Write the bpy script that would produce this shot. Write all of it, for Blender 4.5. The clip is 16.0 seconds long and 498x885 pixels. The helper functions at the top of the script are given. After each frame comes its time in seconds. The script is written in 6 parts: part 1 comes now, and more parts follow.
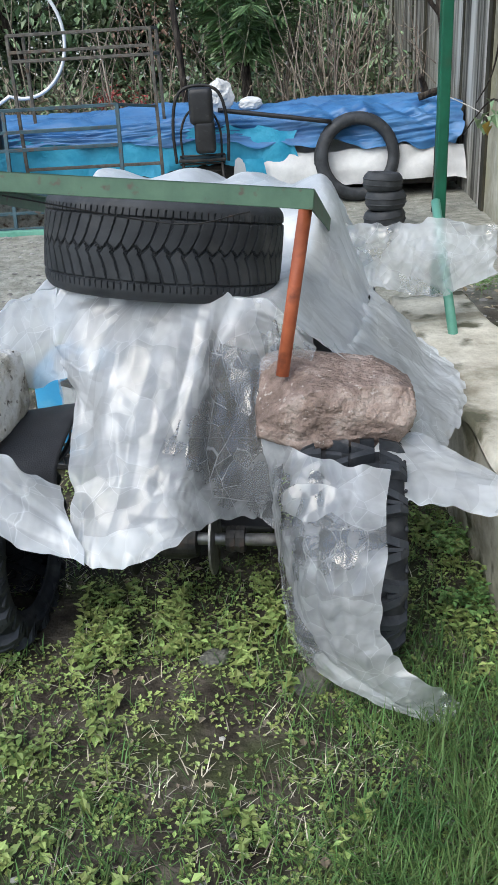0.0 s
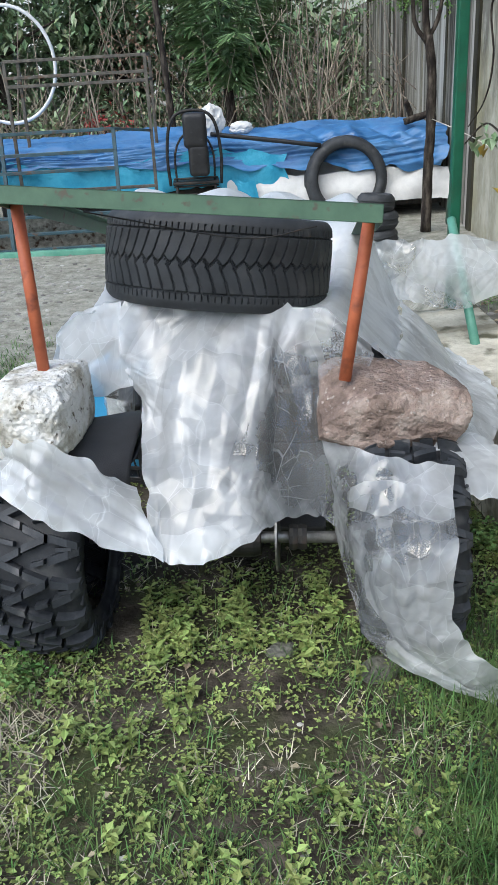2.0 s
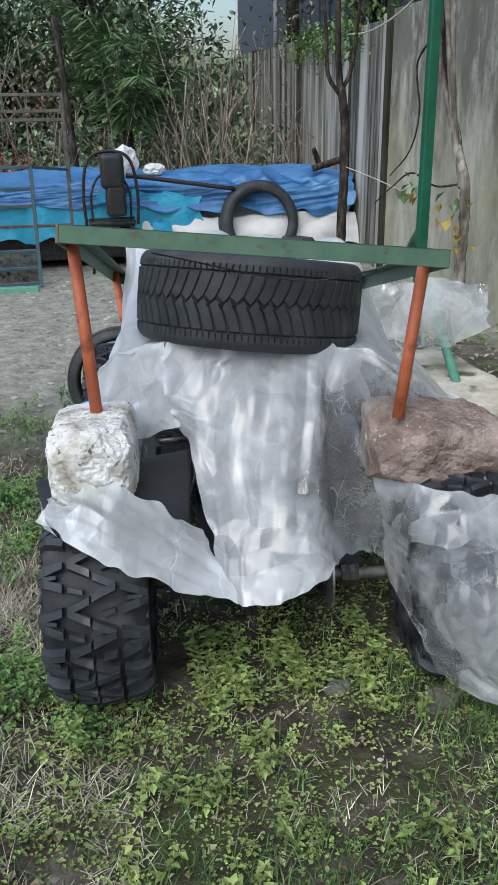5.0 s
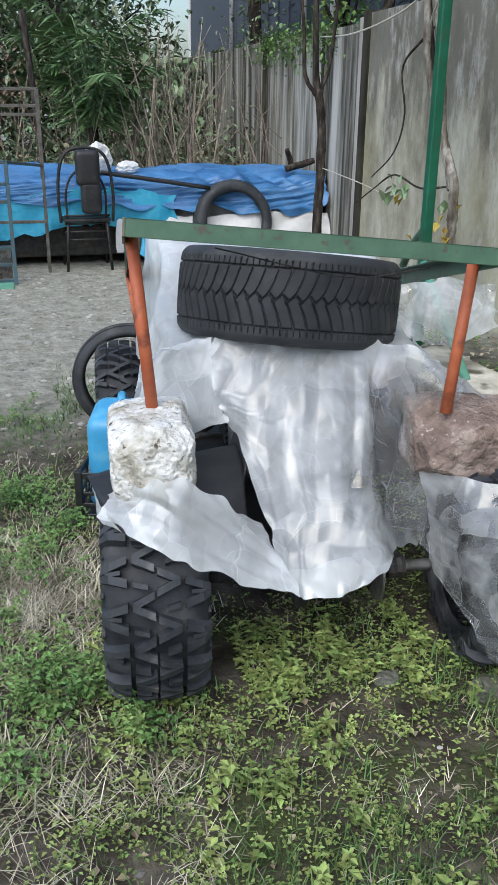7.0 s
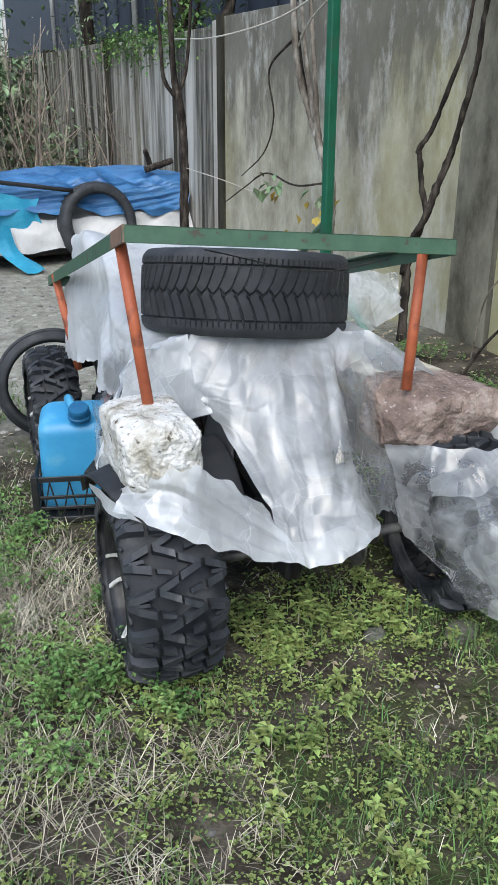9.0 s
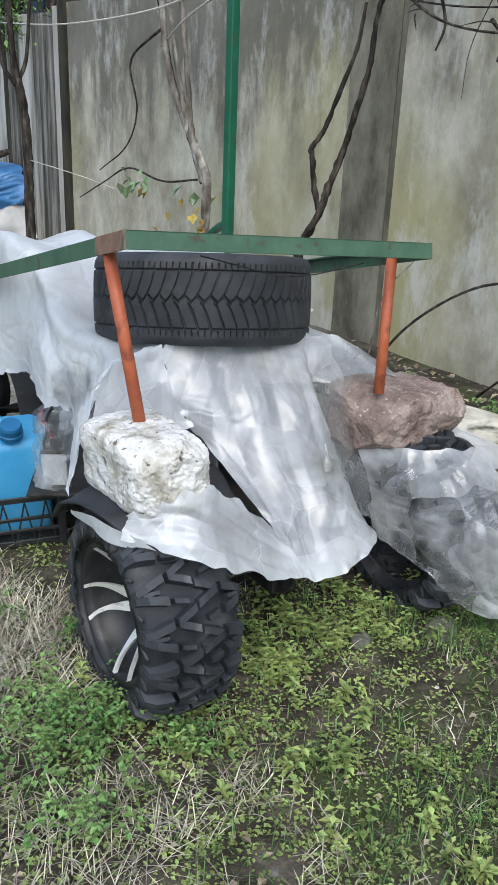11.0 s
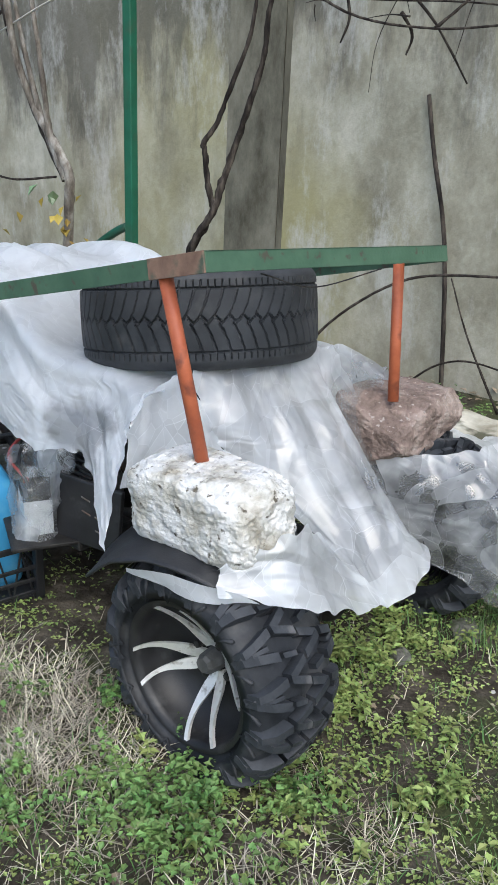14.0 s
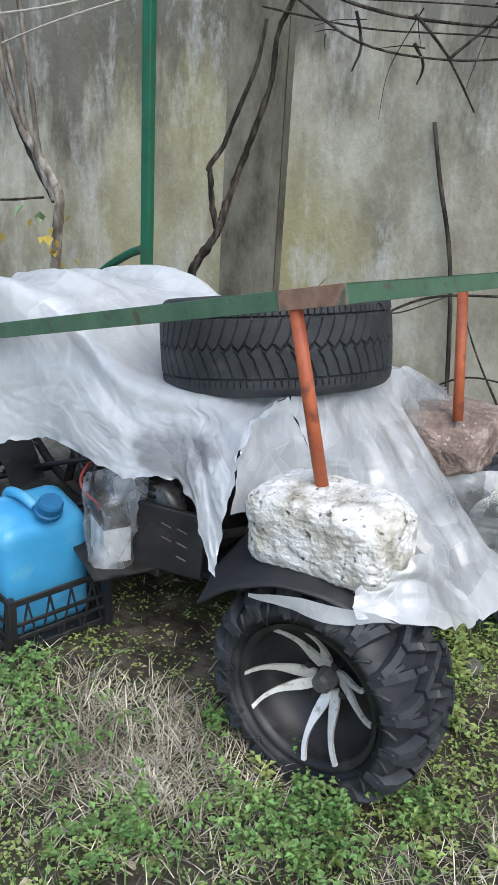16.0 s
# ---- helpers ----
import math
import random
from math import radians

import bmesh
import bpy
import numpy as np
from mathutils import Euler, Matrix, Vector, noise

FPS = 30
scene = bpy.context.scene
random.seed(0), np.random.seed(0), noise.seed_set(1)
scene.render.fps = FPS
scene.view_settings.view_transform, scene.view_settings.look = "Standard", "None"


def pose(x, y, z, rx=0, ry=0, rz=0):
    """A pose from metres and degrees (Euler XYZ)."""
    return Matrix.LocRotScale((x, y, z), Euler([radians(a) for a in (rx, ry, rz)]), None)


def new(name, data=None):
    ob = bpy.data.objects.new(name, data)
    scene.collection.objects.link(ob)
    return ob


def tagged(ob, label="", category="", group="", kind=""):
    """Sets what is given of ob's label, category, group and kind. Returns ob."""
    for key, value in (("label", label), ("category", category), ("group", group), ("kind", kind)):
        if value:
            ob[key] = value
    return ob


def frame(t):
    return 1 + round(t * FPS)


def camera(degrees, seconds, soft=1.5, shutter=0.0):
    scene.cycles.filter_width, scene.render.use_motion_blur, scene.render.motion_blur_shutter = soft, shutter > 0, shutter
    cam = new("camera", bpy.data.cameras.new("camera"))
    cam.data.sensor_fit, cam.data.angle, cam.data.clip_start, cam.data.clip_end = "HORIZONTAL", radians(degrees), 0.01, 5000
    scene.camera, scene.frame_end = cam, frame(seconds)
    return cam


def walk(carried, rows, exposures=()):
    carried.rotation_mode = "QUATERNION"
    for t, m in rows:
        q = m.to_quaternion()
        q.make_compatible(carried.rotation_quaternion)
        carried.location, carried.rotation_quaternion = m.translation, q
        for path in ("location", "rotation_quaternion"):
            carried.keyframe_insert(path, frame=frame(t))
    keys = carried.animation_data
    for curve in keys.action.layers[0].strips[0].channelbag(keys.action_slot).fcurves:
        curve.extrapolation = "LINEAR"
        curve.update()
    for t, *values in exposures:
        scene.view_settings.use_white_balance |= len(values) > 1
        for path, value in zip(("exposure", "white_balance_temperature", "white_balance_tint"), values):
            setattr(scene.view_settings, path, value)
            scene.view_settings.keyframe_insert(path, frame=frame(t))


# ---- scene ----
cam = camera(32.0, 16.0)
METRES, EYE, TILT, LEAN, TURN = 3.5, 1.496, 0.0, 0.0, 0.0
ROWS = [
    (0.0, 0.0, 0.0, 0.0, -1.48, -25.62, 3.1),
    (0.5, -0.0089, -0.0157, 0.0049, -1.51, -25.23, 3.05),
    (1.0, -0.0269, -0.0293, 0.0073, -1.72, -24.39, 3.09),
    (1.5, -0.0559, -0.0379, 0.0051, -2.72, -24.25, 3.09),
    (2.0, -0.0744, -0.0338, 0.0047, -3.75, -24.29, 2.94),
    (2.5, -0.1045, -0.0085, 0.0018, -6.41, -24.41, 3.8),
    (3.0, -0.1312, 0.0028, 0.0046, -7.78, -24.4, 4.47),
    (3.5, -0.1631, -0.0052, 0.0104, -8.88, -23.53, 3.53),
    (4.0, -0.1878, -0.0159, 0.0132, -9.65, -22.33, 2.62),
    (6.5, -0.2748, -0.0162, 0.0087, -15.86, -21.96, -0.94),
    (7.0, -0.3038, -0.0013, 0.0093, -15.94, -22.0, -0.6),
    (7.5, -0.3368, -0.0021, 0.013, -20.57, -22.12, -0.38),
    (8.0, -0.3837, -0.003, 0.0153, -23.08, -22.23, 0.06),
    (8.5, -0.4083, -0.0094, 0.017, -25.16, -22.22, -0.13),
    (11.0, -0.5363, 0.1082, 0.0195, -40.45, -22.29, -2.18),
    (11.5, -0.545, 0.1344, 0.0181, -44.46, -22.75, -3.58),
    (12.0, -0.541, 0.1704, 0.0195, -47.29, -22.72, -1.89),
    (12.5, -0.5504, 0.1974, 0.02, -50.32, -22.68, -2.01),
    (13.0, -0.5874, 0.2281, 0.0236, -54.24, -22.62, -2.36),
    (13.5, -0.6256, 0.2617, 0.0252, -56.51, -22.63, -1.85),
    (14.0, -0.6275, 0.2998, 0.0206, -56.12, -22.54, -2.4),
    (14.5, -0.628, 0.3288, 0.0214, -55.87, -21.65, -1.96),
    (15.0, -0.6314, 0.3463, 0.0217, -56.06, -21.56, -1.99),
    (15.5, -0.6689, 0.3816, 0.0257, -59.48, -21.48, -2.87),
    (16.0, -0.7062, 0.4127, 0.0273, -61.88, -21.44, -3.12),
]
walk(cam, [(t, pose(0, 0, EYE, TILT, LEAN, TURN) @ pose(METRES * x, METRES * y, METRES * z, 90 + pitch, roll, yaw)) for t, x, y, z, yaw, pitch, roll in ROWS],
     exposures=[(0.0, 0.37, 6120, 5), (1.0, 0.22, 6120, 5), (2.0, 0.40, 6120, 5), (3.3, 0.24, 6120, 5), (4.0, 0.08, 6050, 5), (6.5, 0.26, 6100, 6), (8.0, 0.32, 6100, 6), (11.0, 0.36, 6100, 6), (16.0, 0.42, 6150, 7)])

# ---- world, sun and exposure ----
world = bpy.data.worlds.new("overcast_sky")
scene.world = world
world.use_nodes = True
wn = world.node_tree.nodes
sky = wn.new("ShaderNodeTexSky")
sky.sky_type = "NISHITA"
sky.sun_disc = False
sky.sun_elevation = radians(52)
sky.sun_rotation = radians(222)
sky.air_density, sky.dust_density, sky.ozone_density = 1.0, 3.0, 1.0
wn["Background"].inputs[1].default_value = 0.17
world.node_tree.links.new(sky.outputs[0], wn["Background"].inputs[0])
sun_data = bpy.data.lights.new("sun", "SUN")
sun_data.energy, sun_data.angle, sun_data.color = 1.25, radians(60), (1.0, 0.98, 0.95)
sun = new("sun", sun_data)
sun.matrix_world = pose(0, 0, 10, 38, 0, -42)


# ---- materials ----
def material(name, colours, scale=8.0, rough=0.7, metal=0.0, bump=0.0, bump_scale=40.0, stretch=(1, 1, 1), mid=(0.35, 0.65),
             spots=None, spot_scale=3.0, detail=6, grain=0.62, spot_range=(0.55, 0.68), island=0.0, spec=0.5, per_object=0.0, rough_var=0.12):
    """A Principled material: noise between colours at one scale, spots of another colour at a second, bump at a third."""
    m = bpy.data.materials.new(name)
    m.use_nodes = True
    n, link = m.node_tree.nodes, m.node_tree.links.new
    p = n["Principled BSDF"]
    tc, mp = n.new("ShaderNodeTexCoord"), n.new("ShaderNodeMapping")
    mp.inputs["Scale"].default_value = stretch
    link(tc.outputs["Object"], mp.inputs[0])
    nz = n.new("ShaderNodeTexNoise")
    nz.inputs["Scale"].default_value, nz.inputs["Detail"].default_value = scale, detail
    nz.inputs["Roughness"].default_value = grain
    link(mp.outputs[0], nz.inputs["Vector"])
    ramp = n.new("ShaderNodeValToRGB")
    els = ramp.color_ramp.elements
    els[0].position, els[1].position = mid
    els[0].color, els[1].color = (*colours[0], 1), (*colours[-1], 1)
    for i, c in enumerate(colours[1:-1]):
        els.new(mid[0] + (mid[1] - mid[0]) * (i + 1) / (len(colours) - 1)).color = (*c, 1)
    link(nz.outputs[0], ramp.inputs[0])
    out = ramp.outputs[0]
    if spots:
        nz2 = n.new("ShaderNodeTexNoise")
        nz2.inputs["Scale"].default_value, nz2.inputs["Detail"].default_value = spot_scale, 5
        link(mp.outputs[0], nz2.inputs["Vector"])
        r2 = n.new("ShaderNodeMapRange")
        r2.inputs[1].default_value, r2.inputs[2].default_value = spot_range
        link(nz2.outputs[0], r2.inputs[0])
        mix = n.new("ShaderNodeMix")
        mix.data_type = "RGBA"
        mix.inputs[7].default_value = (*spots, 1)
        link(r2.outputs[0], mix.inputs[0]), link(out, mix.inputs[6])
        out = mix.outputs[2]
    if island or per_object:
        hs, mr = n.new("ShaderNodeHueSaturation"), n.new("ShaderNodeMapRange")
        if island:
            src = n.new("ShaderNodeNewGeometry").outputs["Random Per Island"]
        else:
            src = n.new("ShaderNodeObjectInfo").outputs["Random"]
        v = island or per_object
        mr.inputs[3].default_value, mr.inputs[4].default_value = 1 - v, 1 + v
        link(src, mr.inputs[0]), link(mr.outputs[0], hs.inputs["Value"]), link(out, hs.inputs["Color"])
        mh = n.new("ShaderNodeMapRange")
        mh.inputs[3].default_value, mh.inputs[4].default_value = 0.5 - 0.06 * v, 0.5 + 0.05 * v
        link(src, mh.inputs[0]), link(mh.outputs[0], hs.inputs["Hue"])
        out = hs.outputs[0]
    link(out, p.inputs["Base Color"])
    rr = n.new("ShaderNodeMapRange")
    rr.inputs[3].default_value, rr.inputs[4].default_value = max(0.03, rough - rough_var), min(1, rough + rough_var)
    link(nz.outputs[0], rr.inputs[0]), link(rr.outputs[0], p.inputs["Roughness"])
    p.inputs["Metallic"].default_value = metal
    p.inputs["Specular IOR Level"].default_value = spec
    if bump:
        nb, bp = n.new("ShaderNodeTexNoise"), n.new("ShaderNodeBump")
        nb.inputs["Scale"].default_value, nb.inputs["Detail"].default_value = bump_scale, 8
        link(mp.outputs[0], nb.inputs["Vector"])
        bp.inputs["Strength"].default_value, bp.inputs["Distance"].default_value = 1.0, bump
        link(nb.outputs[0], bp.inputs["Height"]), link(bp.outputs[0], p.inputs["Normal"])
    return m


def film(name, thin, thick, rough, crinkle, tint=(0.94, 0.97, 1.0), lines=0.5, stretch=0.4, soften=0.7, clear=None, facet=1.0, layers=0.22):
    """Polyethylene film: part see-through, part milky, with fine whitened and glossy creases."""
    m = bpy.data.materials.new(name)
    m.use_nodes = True
    n, link = m.node_tree.nodes, m.node_tree.links.new
    p, out = n["Principled BSDF"], n["Material Output"]
    tc, mp = n.new("ShaderNodeTexCoord"), n.new("ShaderNodeMapping")
    mp.inputs["Scale"].default_value = (1, 1, stretch)
    link(tc.outputs["Object"], mp.inputs[0])

    def math_node(op, a, b=None, clamp=False):
        q = n.new("ShaderNodeMath")
        q.operation, q.use_clamp = op, clamp
        for i, v in enumerate((a, b)):
            if v is None:
                continue
            if isinstance(v, (int, float)):
                q.inputs[i].default_value = v
            else:
                link(v, q.inputs[i])
        return q.outputs[0]

    def cloud(scale, detail, distort, src):
        q = n.new("ShaderNodeTexNoise")
        q.inputs["Scale"].default_value, q.inputs["Detail"].default_value, q.inputs["Distortion"].default_value = scale, detail, distort
        link(src, q.inputs["Vector"])
        return q.outputs[0]

    def crease_lines(scale, sharp, distort):
        """Thin wavering lines, one where they run and falling to nought beside."""
        c = cloud(scale, 2, distort, mp.outputs[0])
        return math_node("SUBTRACT", 1.0, math_node("MULTIPLY", math_node("ABSOLUTE", math_node("SUBTRACT", c, 0.5)), sharp), True)

    def crumple(scale):
        """Small flat facets meeting in sharp creases."""
        bend, add, vor = n.new("ShaderNodeTexNoise"), n.new("ShaderNodeMixRGB"), n.new("ShaderNodeTexVoronoi")
        bend.inputs["Scale"].default_value, bend.inputs["Detail"].default_value = 5.0, 3
        add.blend_type = "ADD"
        add.inputs[0].default_value = 0.22
        link(mp.outputs[0], bend.inputs["Vector"]), link(mp.outputs[0], add.inputs[1]), link(bend.outputs["Color"], add.inputs[2])
        vor.inputs["Scale"].default_value = scale
        vor2 = n.new("ShaderNodeTexVoronoi")
        vor2.inputs["Scale"].default_value = scale * 2.7
        link(add.outputs[0], vor.inputs["Vector"]), link(add.outputs[0], vor2.inputs["Vector"])
        return math_node("ADD", vor.outputs["Distance"], math_node("MULTIPLY", vor2.outputs["Distance"], 0.35))

    big, fine = crease_lines(3.0, 22.0, 0.0), crease_lines(9.0, 12.0, 0.2)
    soft = cloud(4.5, 6, 0.7, tc.outputs["Object"])
    mr = n.new("ShaderNodeMapRange")
    mr.inputs[1].default_value, mr.inputs[2].default_value = 0.36, 0.64
    mr.inputs[3].default_value, mr.inputs[4].default_value = thin, thick
    link(soft, mr.inputs[0])
    cover_f = math_node("ADD", mr.outputs[0], math_node("MULTIPLY", math_node("ADD", big, math_node("MULTIPLY", fine, 0.6)), lines * 0.45), True)
    if clear:
        # a single clearer layer round that place
        dist = n.new("ShaderNodeVectorMath")
        dist.operation = "DISTANCE"
        dist.inputs[1].default_value = clear[:3]
        link(tc.outputs["Object"], dist.inputs[0])
        ring = n.new("ShaderNodeMapRange")
        ring.interpolation_type = "SMOOTHSTEP"
        ring.inputs[1].default_value, ring.inputs[2].default_value = clear[3] * 0.45, clear[3]
        ring.inputs[3].default_value, ring.inputs[4].default_value = clear[4], 1.0
        link(math_node("ADD", dist.outputs["Value"], math_node("MULTIPLY", math_node("SUBTRACT", cloud(6.0, 4, 0.8, tc.outputs["Object"]), 0.5), 0.35)), ring.inputs[0])
        cover_f = math_node("MULTIPLY", cover_f, ring.outputs[0])
    # whitened creases where the film has been folded, and facets that lie single or double
    warp, lean_to = n.new("ShaderNodeTexNoise"), n.new("ShaderNodeVectorMath")
    warp.inputs["Scale"].default_value, warp.inputs["Detail"].default_value = 3.0, 1
    link(mp.outputs[0], warp.inputs["Vector"])
    lean_to.operation = "MULTIPLY_ADD"
    lean_to.inputs[1].default_value = (0.22, 0.22, 0.22)
    link(warp.outputs["Color"], lean_to.inputs[0]), link(mp.outputs[0], lean_to.inputs[2])
    worn = cloud(7.0, 3, 0.3, tc.outputs["Object"])
    for cell, much, wide in ((8.0, 0.34, 0.010), (21.0, 0.24, 0.024)):
        net, line, pane = n.new("ShaderNodeTexVoronoi"), n.new("ShaderNodeMapRange"), n.new("ShaderNodeTexVoronoi")
        net.feature = "DISTANCE_TO_EDGE"
        net.inputs["Scale"].default_value = pane.inputs["Scale"].default_value = cell
        link(lean_to.outputs[0], net.inputs["Vector"]), link(lean_to.outputs[0], pane.inputs["Vector"])
        line.inputs[1].default_value, line.inputs[2].default_value = 0.0, wide
        line.inputs[3].default_value, line.inputs[4].default_value = 1.0, 0.0
        link(net.outputs["Distance"], line.inputs[0])
        tone = n.new("ShaderNodeSeparateColor")
        link(pane.outputs["Color"], tone.inputs[0])
        crease = math_node("MULTIPLY", line.outputs[0], math_node("MULTIPLY", math_node("SUBTRACT", worn, 0.42, True), much * 3.2))
        layer = math_node("MULTIPLY", math_node("SUBTRACT", tone.outputs[0], 0.5), layers * (1.0 if cell < 20 else 0.5))
        cover_f = math_node("ADD", cover_f, math_node("ADD", crease, layer), True)
    p.inputs["Base Color"].default_value = (*tint, 1)
    p.inputs["Roughness"].default_value = rough + 0.15
    p.inputs["Specular IOR Level"].default_value = 0.35
    tl, ms, tr, ma = n.new("ShaderNodeBsdfTranslucent"), n.new("ShaderNodeMixShader"), n.new("ShaderNodeBsdfTransparent"), n.new("ShaderNodeMixShader")
    tl.inputs[0].default_value = (*tint, 1)
    tr.inputs[0].default_value = (0.94, 0.955, 0.96, 1)
    ms.inputs[0].default_value = 0.42
    link(p.outputs[0], ms.inputs[1]), link(tl.outputs[0], ms.inputs[2])
    link(cover_f, ma.inputs[0]), link(tr.outputs[0], ma.inputs[1]), link(ms.outputs[0], ma.inputs[2])
    gl, mg = n.new("ShaderNodeBsdfGlossy"), n.new("ShaderNodeMixShader")
    gl.inputs["Roughness"].default_value = rough
    mg.inputs[0].default_value = 0.09
    link(ma.outputs[0], mg.inputs[1]), link(gl.outputs[0], mg.inputs[2])
    link(mg.outputs[0], out.inputs[0])
    # crumpled film: each small cell is a flat facet with a tilt of its own
    tilt = n.new("ShaderNodeNewGeometry").outputs["Normal"]
    for cell, much in ((8.0, 0.18 * facet), (21.0, 0.20 * facet)):
        vor, shift, sum_up = n.new("ShaderNodeTexVoronoi"), n.new("ShaderNodeVectorMath"), n.new("ShaderNodeVectorMath")
        vor.inputs["Scale"].default_value = cell
        link(lean_to.outputs[0], vor.inputs["Vector"])
        shift.operation, sum_up.operation = "SUBTRACT", "MULTIPLY_ADD"
        shift.inputs[1].default_value = (0.5, 0.5, 0.5)
        sum_up.inputs[1].default_value = (2 * much,) * 3
        link(vor.outputs["Color"], shift.inputs[0]), link(shift.outputs[0], sum_up.inputs[0]), link(tilt, sum_up.inputs[2])
        tilt = sum_up.outputs[0]
    flat = n.new("ShaderNodeVectorMath")
    flat.operation = "NORMALIZE"
    link(tilt, flat.inputs[0])
    height = math_node("ADD", math_node("ADD", math_node("MULTIPLY", big, 0.10), math_node("MULTIPLY", fine, 0.12)), math_node("MULTIPLY", crumple(11.0), soften))
    bp = n.new("ShaderNodeBump")
    bp.inputs["Strength"].default_value, bp.inputs["Distance"].default_value = 1.0, 0.006 * crinkle
    link(height, bp.inputs["Height"])
    link(bp.outputs[0], p.inputs["Normal"]), link(flat.outputs[0], gl.inputs["Normal"])
    return m


M_FILM = film("milky_film", 0.60, 0.82, 0.24, 0.5, lines=0.12, soften=0.6, stretch=0.7, layers=0.18)
M_FILM_REAR = film("milky_film_thinning", 0.48, 0.68, 0.24, 0.4, lines=0.12, soften=0.6, stretch=0.5, clear=(0.03, 2.02, 0.54, 0.34, 0.30), layers=0.20)
M_FILM_BAG = film("clear_bag_film", 0.05, 0.40, 0.15, 2.0, lines=0.2, soften=1.2)
M_FILM_TOP = film("milky_film_double", 0.80, 1.0, 0.30, 0.5, lines=0.06, stretch=0.8, soften=0.5, facet=0.7, clear=(-0.66, 2.58, 0.70, 0.15, 0.45), layers=0.12)
M_FILM_THIN = film("clear_crumpled_film", 0.20, 0.62, 0.16, 0.9, lines=0.2, stretch=1.0, soften=1.0, facet=2.0, layers=0.24)
M_SOIL = material("soil_ground", [(0.026, 0.021, 0.015), (0.058, 0.049, 0.037), (0.125, 0.108, 0.084)], scale=7.0, rough=0.9, bump=0.02, bump_scale=24, spots=(0.055, 0.065, 0.026), spot_scale=2.6, spot_range=(0.5, 0.62), spec=0.25)
M_RUBBER = material("worn_rubber", [(0.022, 0.0245, 0.028), (0.051, 0.055, 0.061)], scale=9, rough=0.62, bump=0.0006, bump_scale=160, spots=(0.075, 0.075, 0.075), spot_scale=14, spot_range=(0.56, 0.75), spec=0.4)
M_KNOB = material("dusty_knobby_rubber", [(0.013, 0.015, 0.018), (0.034, 0.037, 0.043)], scale=10, rough=0.55, bump=0.0008, bump_scale=130, spots=(0.09, 0.09, 0.09), spot_scale=11, spot_range=(0.54, 0.75), spec=0.3)
# dusty lugs, lighter than the carcass: the gaps' shade is put into the colours
M_LUG = material("dusty_lightened_lugs", [(0.020, 0.023, 0.028), (0.052, 0.057, 0.066)], scale=12, rough=0.55, bump=0.0008, bump_scale=130, spots=(0.12, 0.12, 0.125), spot_scale=16, spot_range=(0.54, 0.72), spec=0.32)
M_BLACK = material("black_plastic", [(0.012, 0.012, 0.013), (0.024, 0.024, 0.026)], scale=12, rough=0.45, bump=0.0005, bump_scale=200, spots=(0.05, 0.05, 0.05), spot_scale=18, spot_range=(0.6, 0.75))
M_MAT = material("black_rubber_mat", [(0.014, 0.014, 0.016), (0.03, 0.031, 0.034)], scale=14, rough=0.5, bump=0.0012, bump_scale=300)
M_ALU = material("machined_aluminium", [(0.66, 0.65, 0.62), (0.82, 0.81, 0.78)], scale=30, rough=0.38, metal=0.45, bump=0.0003, bump_scale=200, spots=(0.35, 0.32, 0.28), spot_scale=40, spot_range=(0.6, 0.72))
M_STEEL = material("greasy_steel", [(0.16, 0.155, 0.15), (0.38, 0.37, 0.35)], scale=22, rough=0.42, metal=0.8, bump=0.0005, bump_scale=150, spots=(0.06, 0.04, 0.03), spot_scale=18)
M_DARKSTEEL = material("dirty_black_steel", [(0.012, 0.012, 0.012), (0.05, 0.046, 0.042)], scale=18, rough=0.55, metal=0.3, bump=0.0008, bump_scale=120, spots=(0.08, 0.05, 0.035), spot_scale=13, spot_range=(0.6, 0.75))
M_HUB = material("grey_plastic_hub", [(0.07, 0.07, 0.068), (0.13, 0.13, 0.125)], scale=30, rough=0.5)
M_BARESTEEL = material("weathered_grey_steel", [(0.065, 0.06, 0.052), (0.16, 0.15, 0.13)], scale=16, rough=0.6, metal=0.2, spots=(0.12, 0.08, 0.055), spot_scale=15)
M_GREEN = material("chipped_green_paint", [(0.045, 0.105, 0.062), (0.075, 0.15, 0.092)], scale=12, rough=0.55, bump=0.0006, bump_scale=90, spots=(0.075, 0.065, 0.045), spot_scale=30, spot_range=(0.6, 0.68))
M_RUSTY = material("primer_brown_patch", [(0.16, 0.095, 0.065), (0.27, 0.17, 0.12)], scale=24, rough=0.75, bump=0.0008, bump_scale=120, spots=(0.08, 0.1, 0.07), spot_scale=22)
M_ORANGE = material("rust_orange_paint", [(0.36, 0.085, 0.035), (0.50, 0.14, 0.06)], scale=16, rough=0.55, bump=0.0006, bump_scale=90, spots=(0.20, 0.06, 0.035), spot_scale=17, spot_range=(0.56, 0.68))
M_POLE = material("glossy_green_pole_paint", [(0.008, 0.085, 0.045), (0.014, 0.125, 0.068)], scale=7, rough=0.35, bump=0.0003, bump_scale=60, spots=(0.03, 0.09, 0.05), spot_scale=9)
M_TEAL = material("light_green_brace_paint", [(0.10, 0.30, 0.22), (0.18, 0.42, 0.32)], scale=9, rough=0.45)
M_LIME = material("flaky_white_limestone", [(0.36, 0.335, 0.275), (0.59, 0.57, 0.51), (0.77, 0.765, 0.74)], scale=11, rough=0.9, bump=0.022, bump_scale=30, mid=(0.33, 0.55), spots=(0.12, 0.105, 0.08), spot_scale=52, spot_range=(0.60, 0.70), spec=0.2)
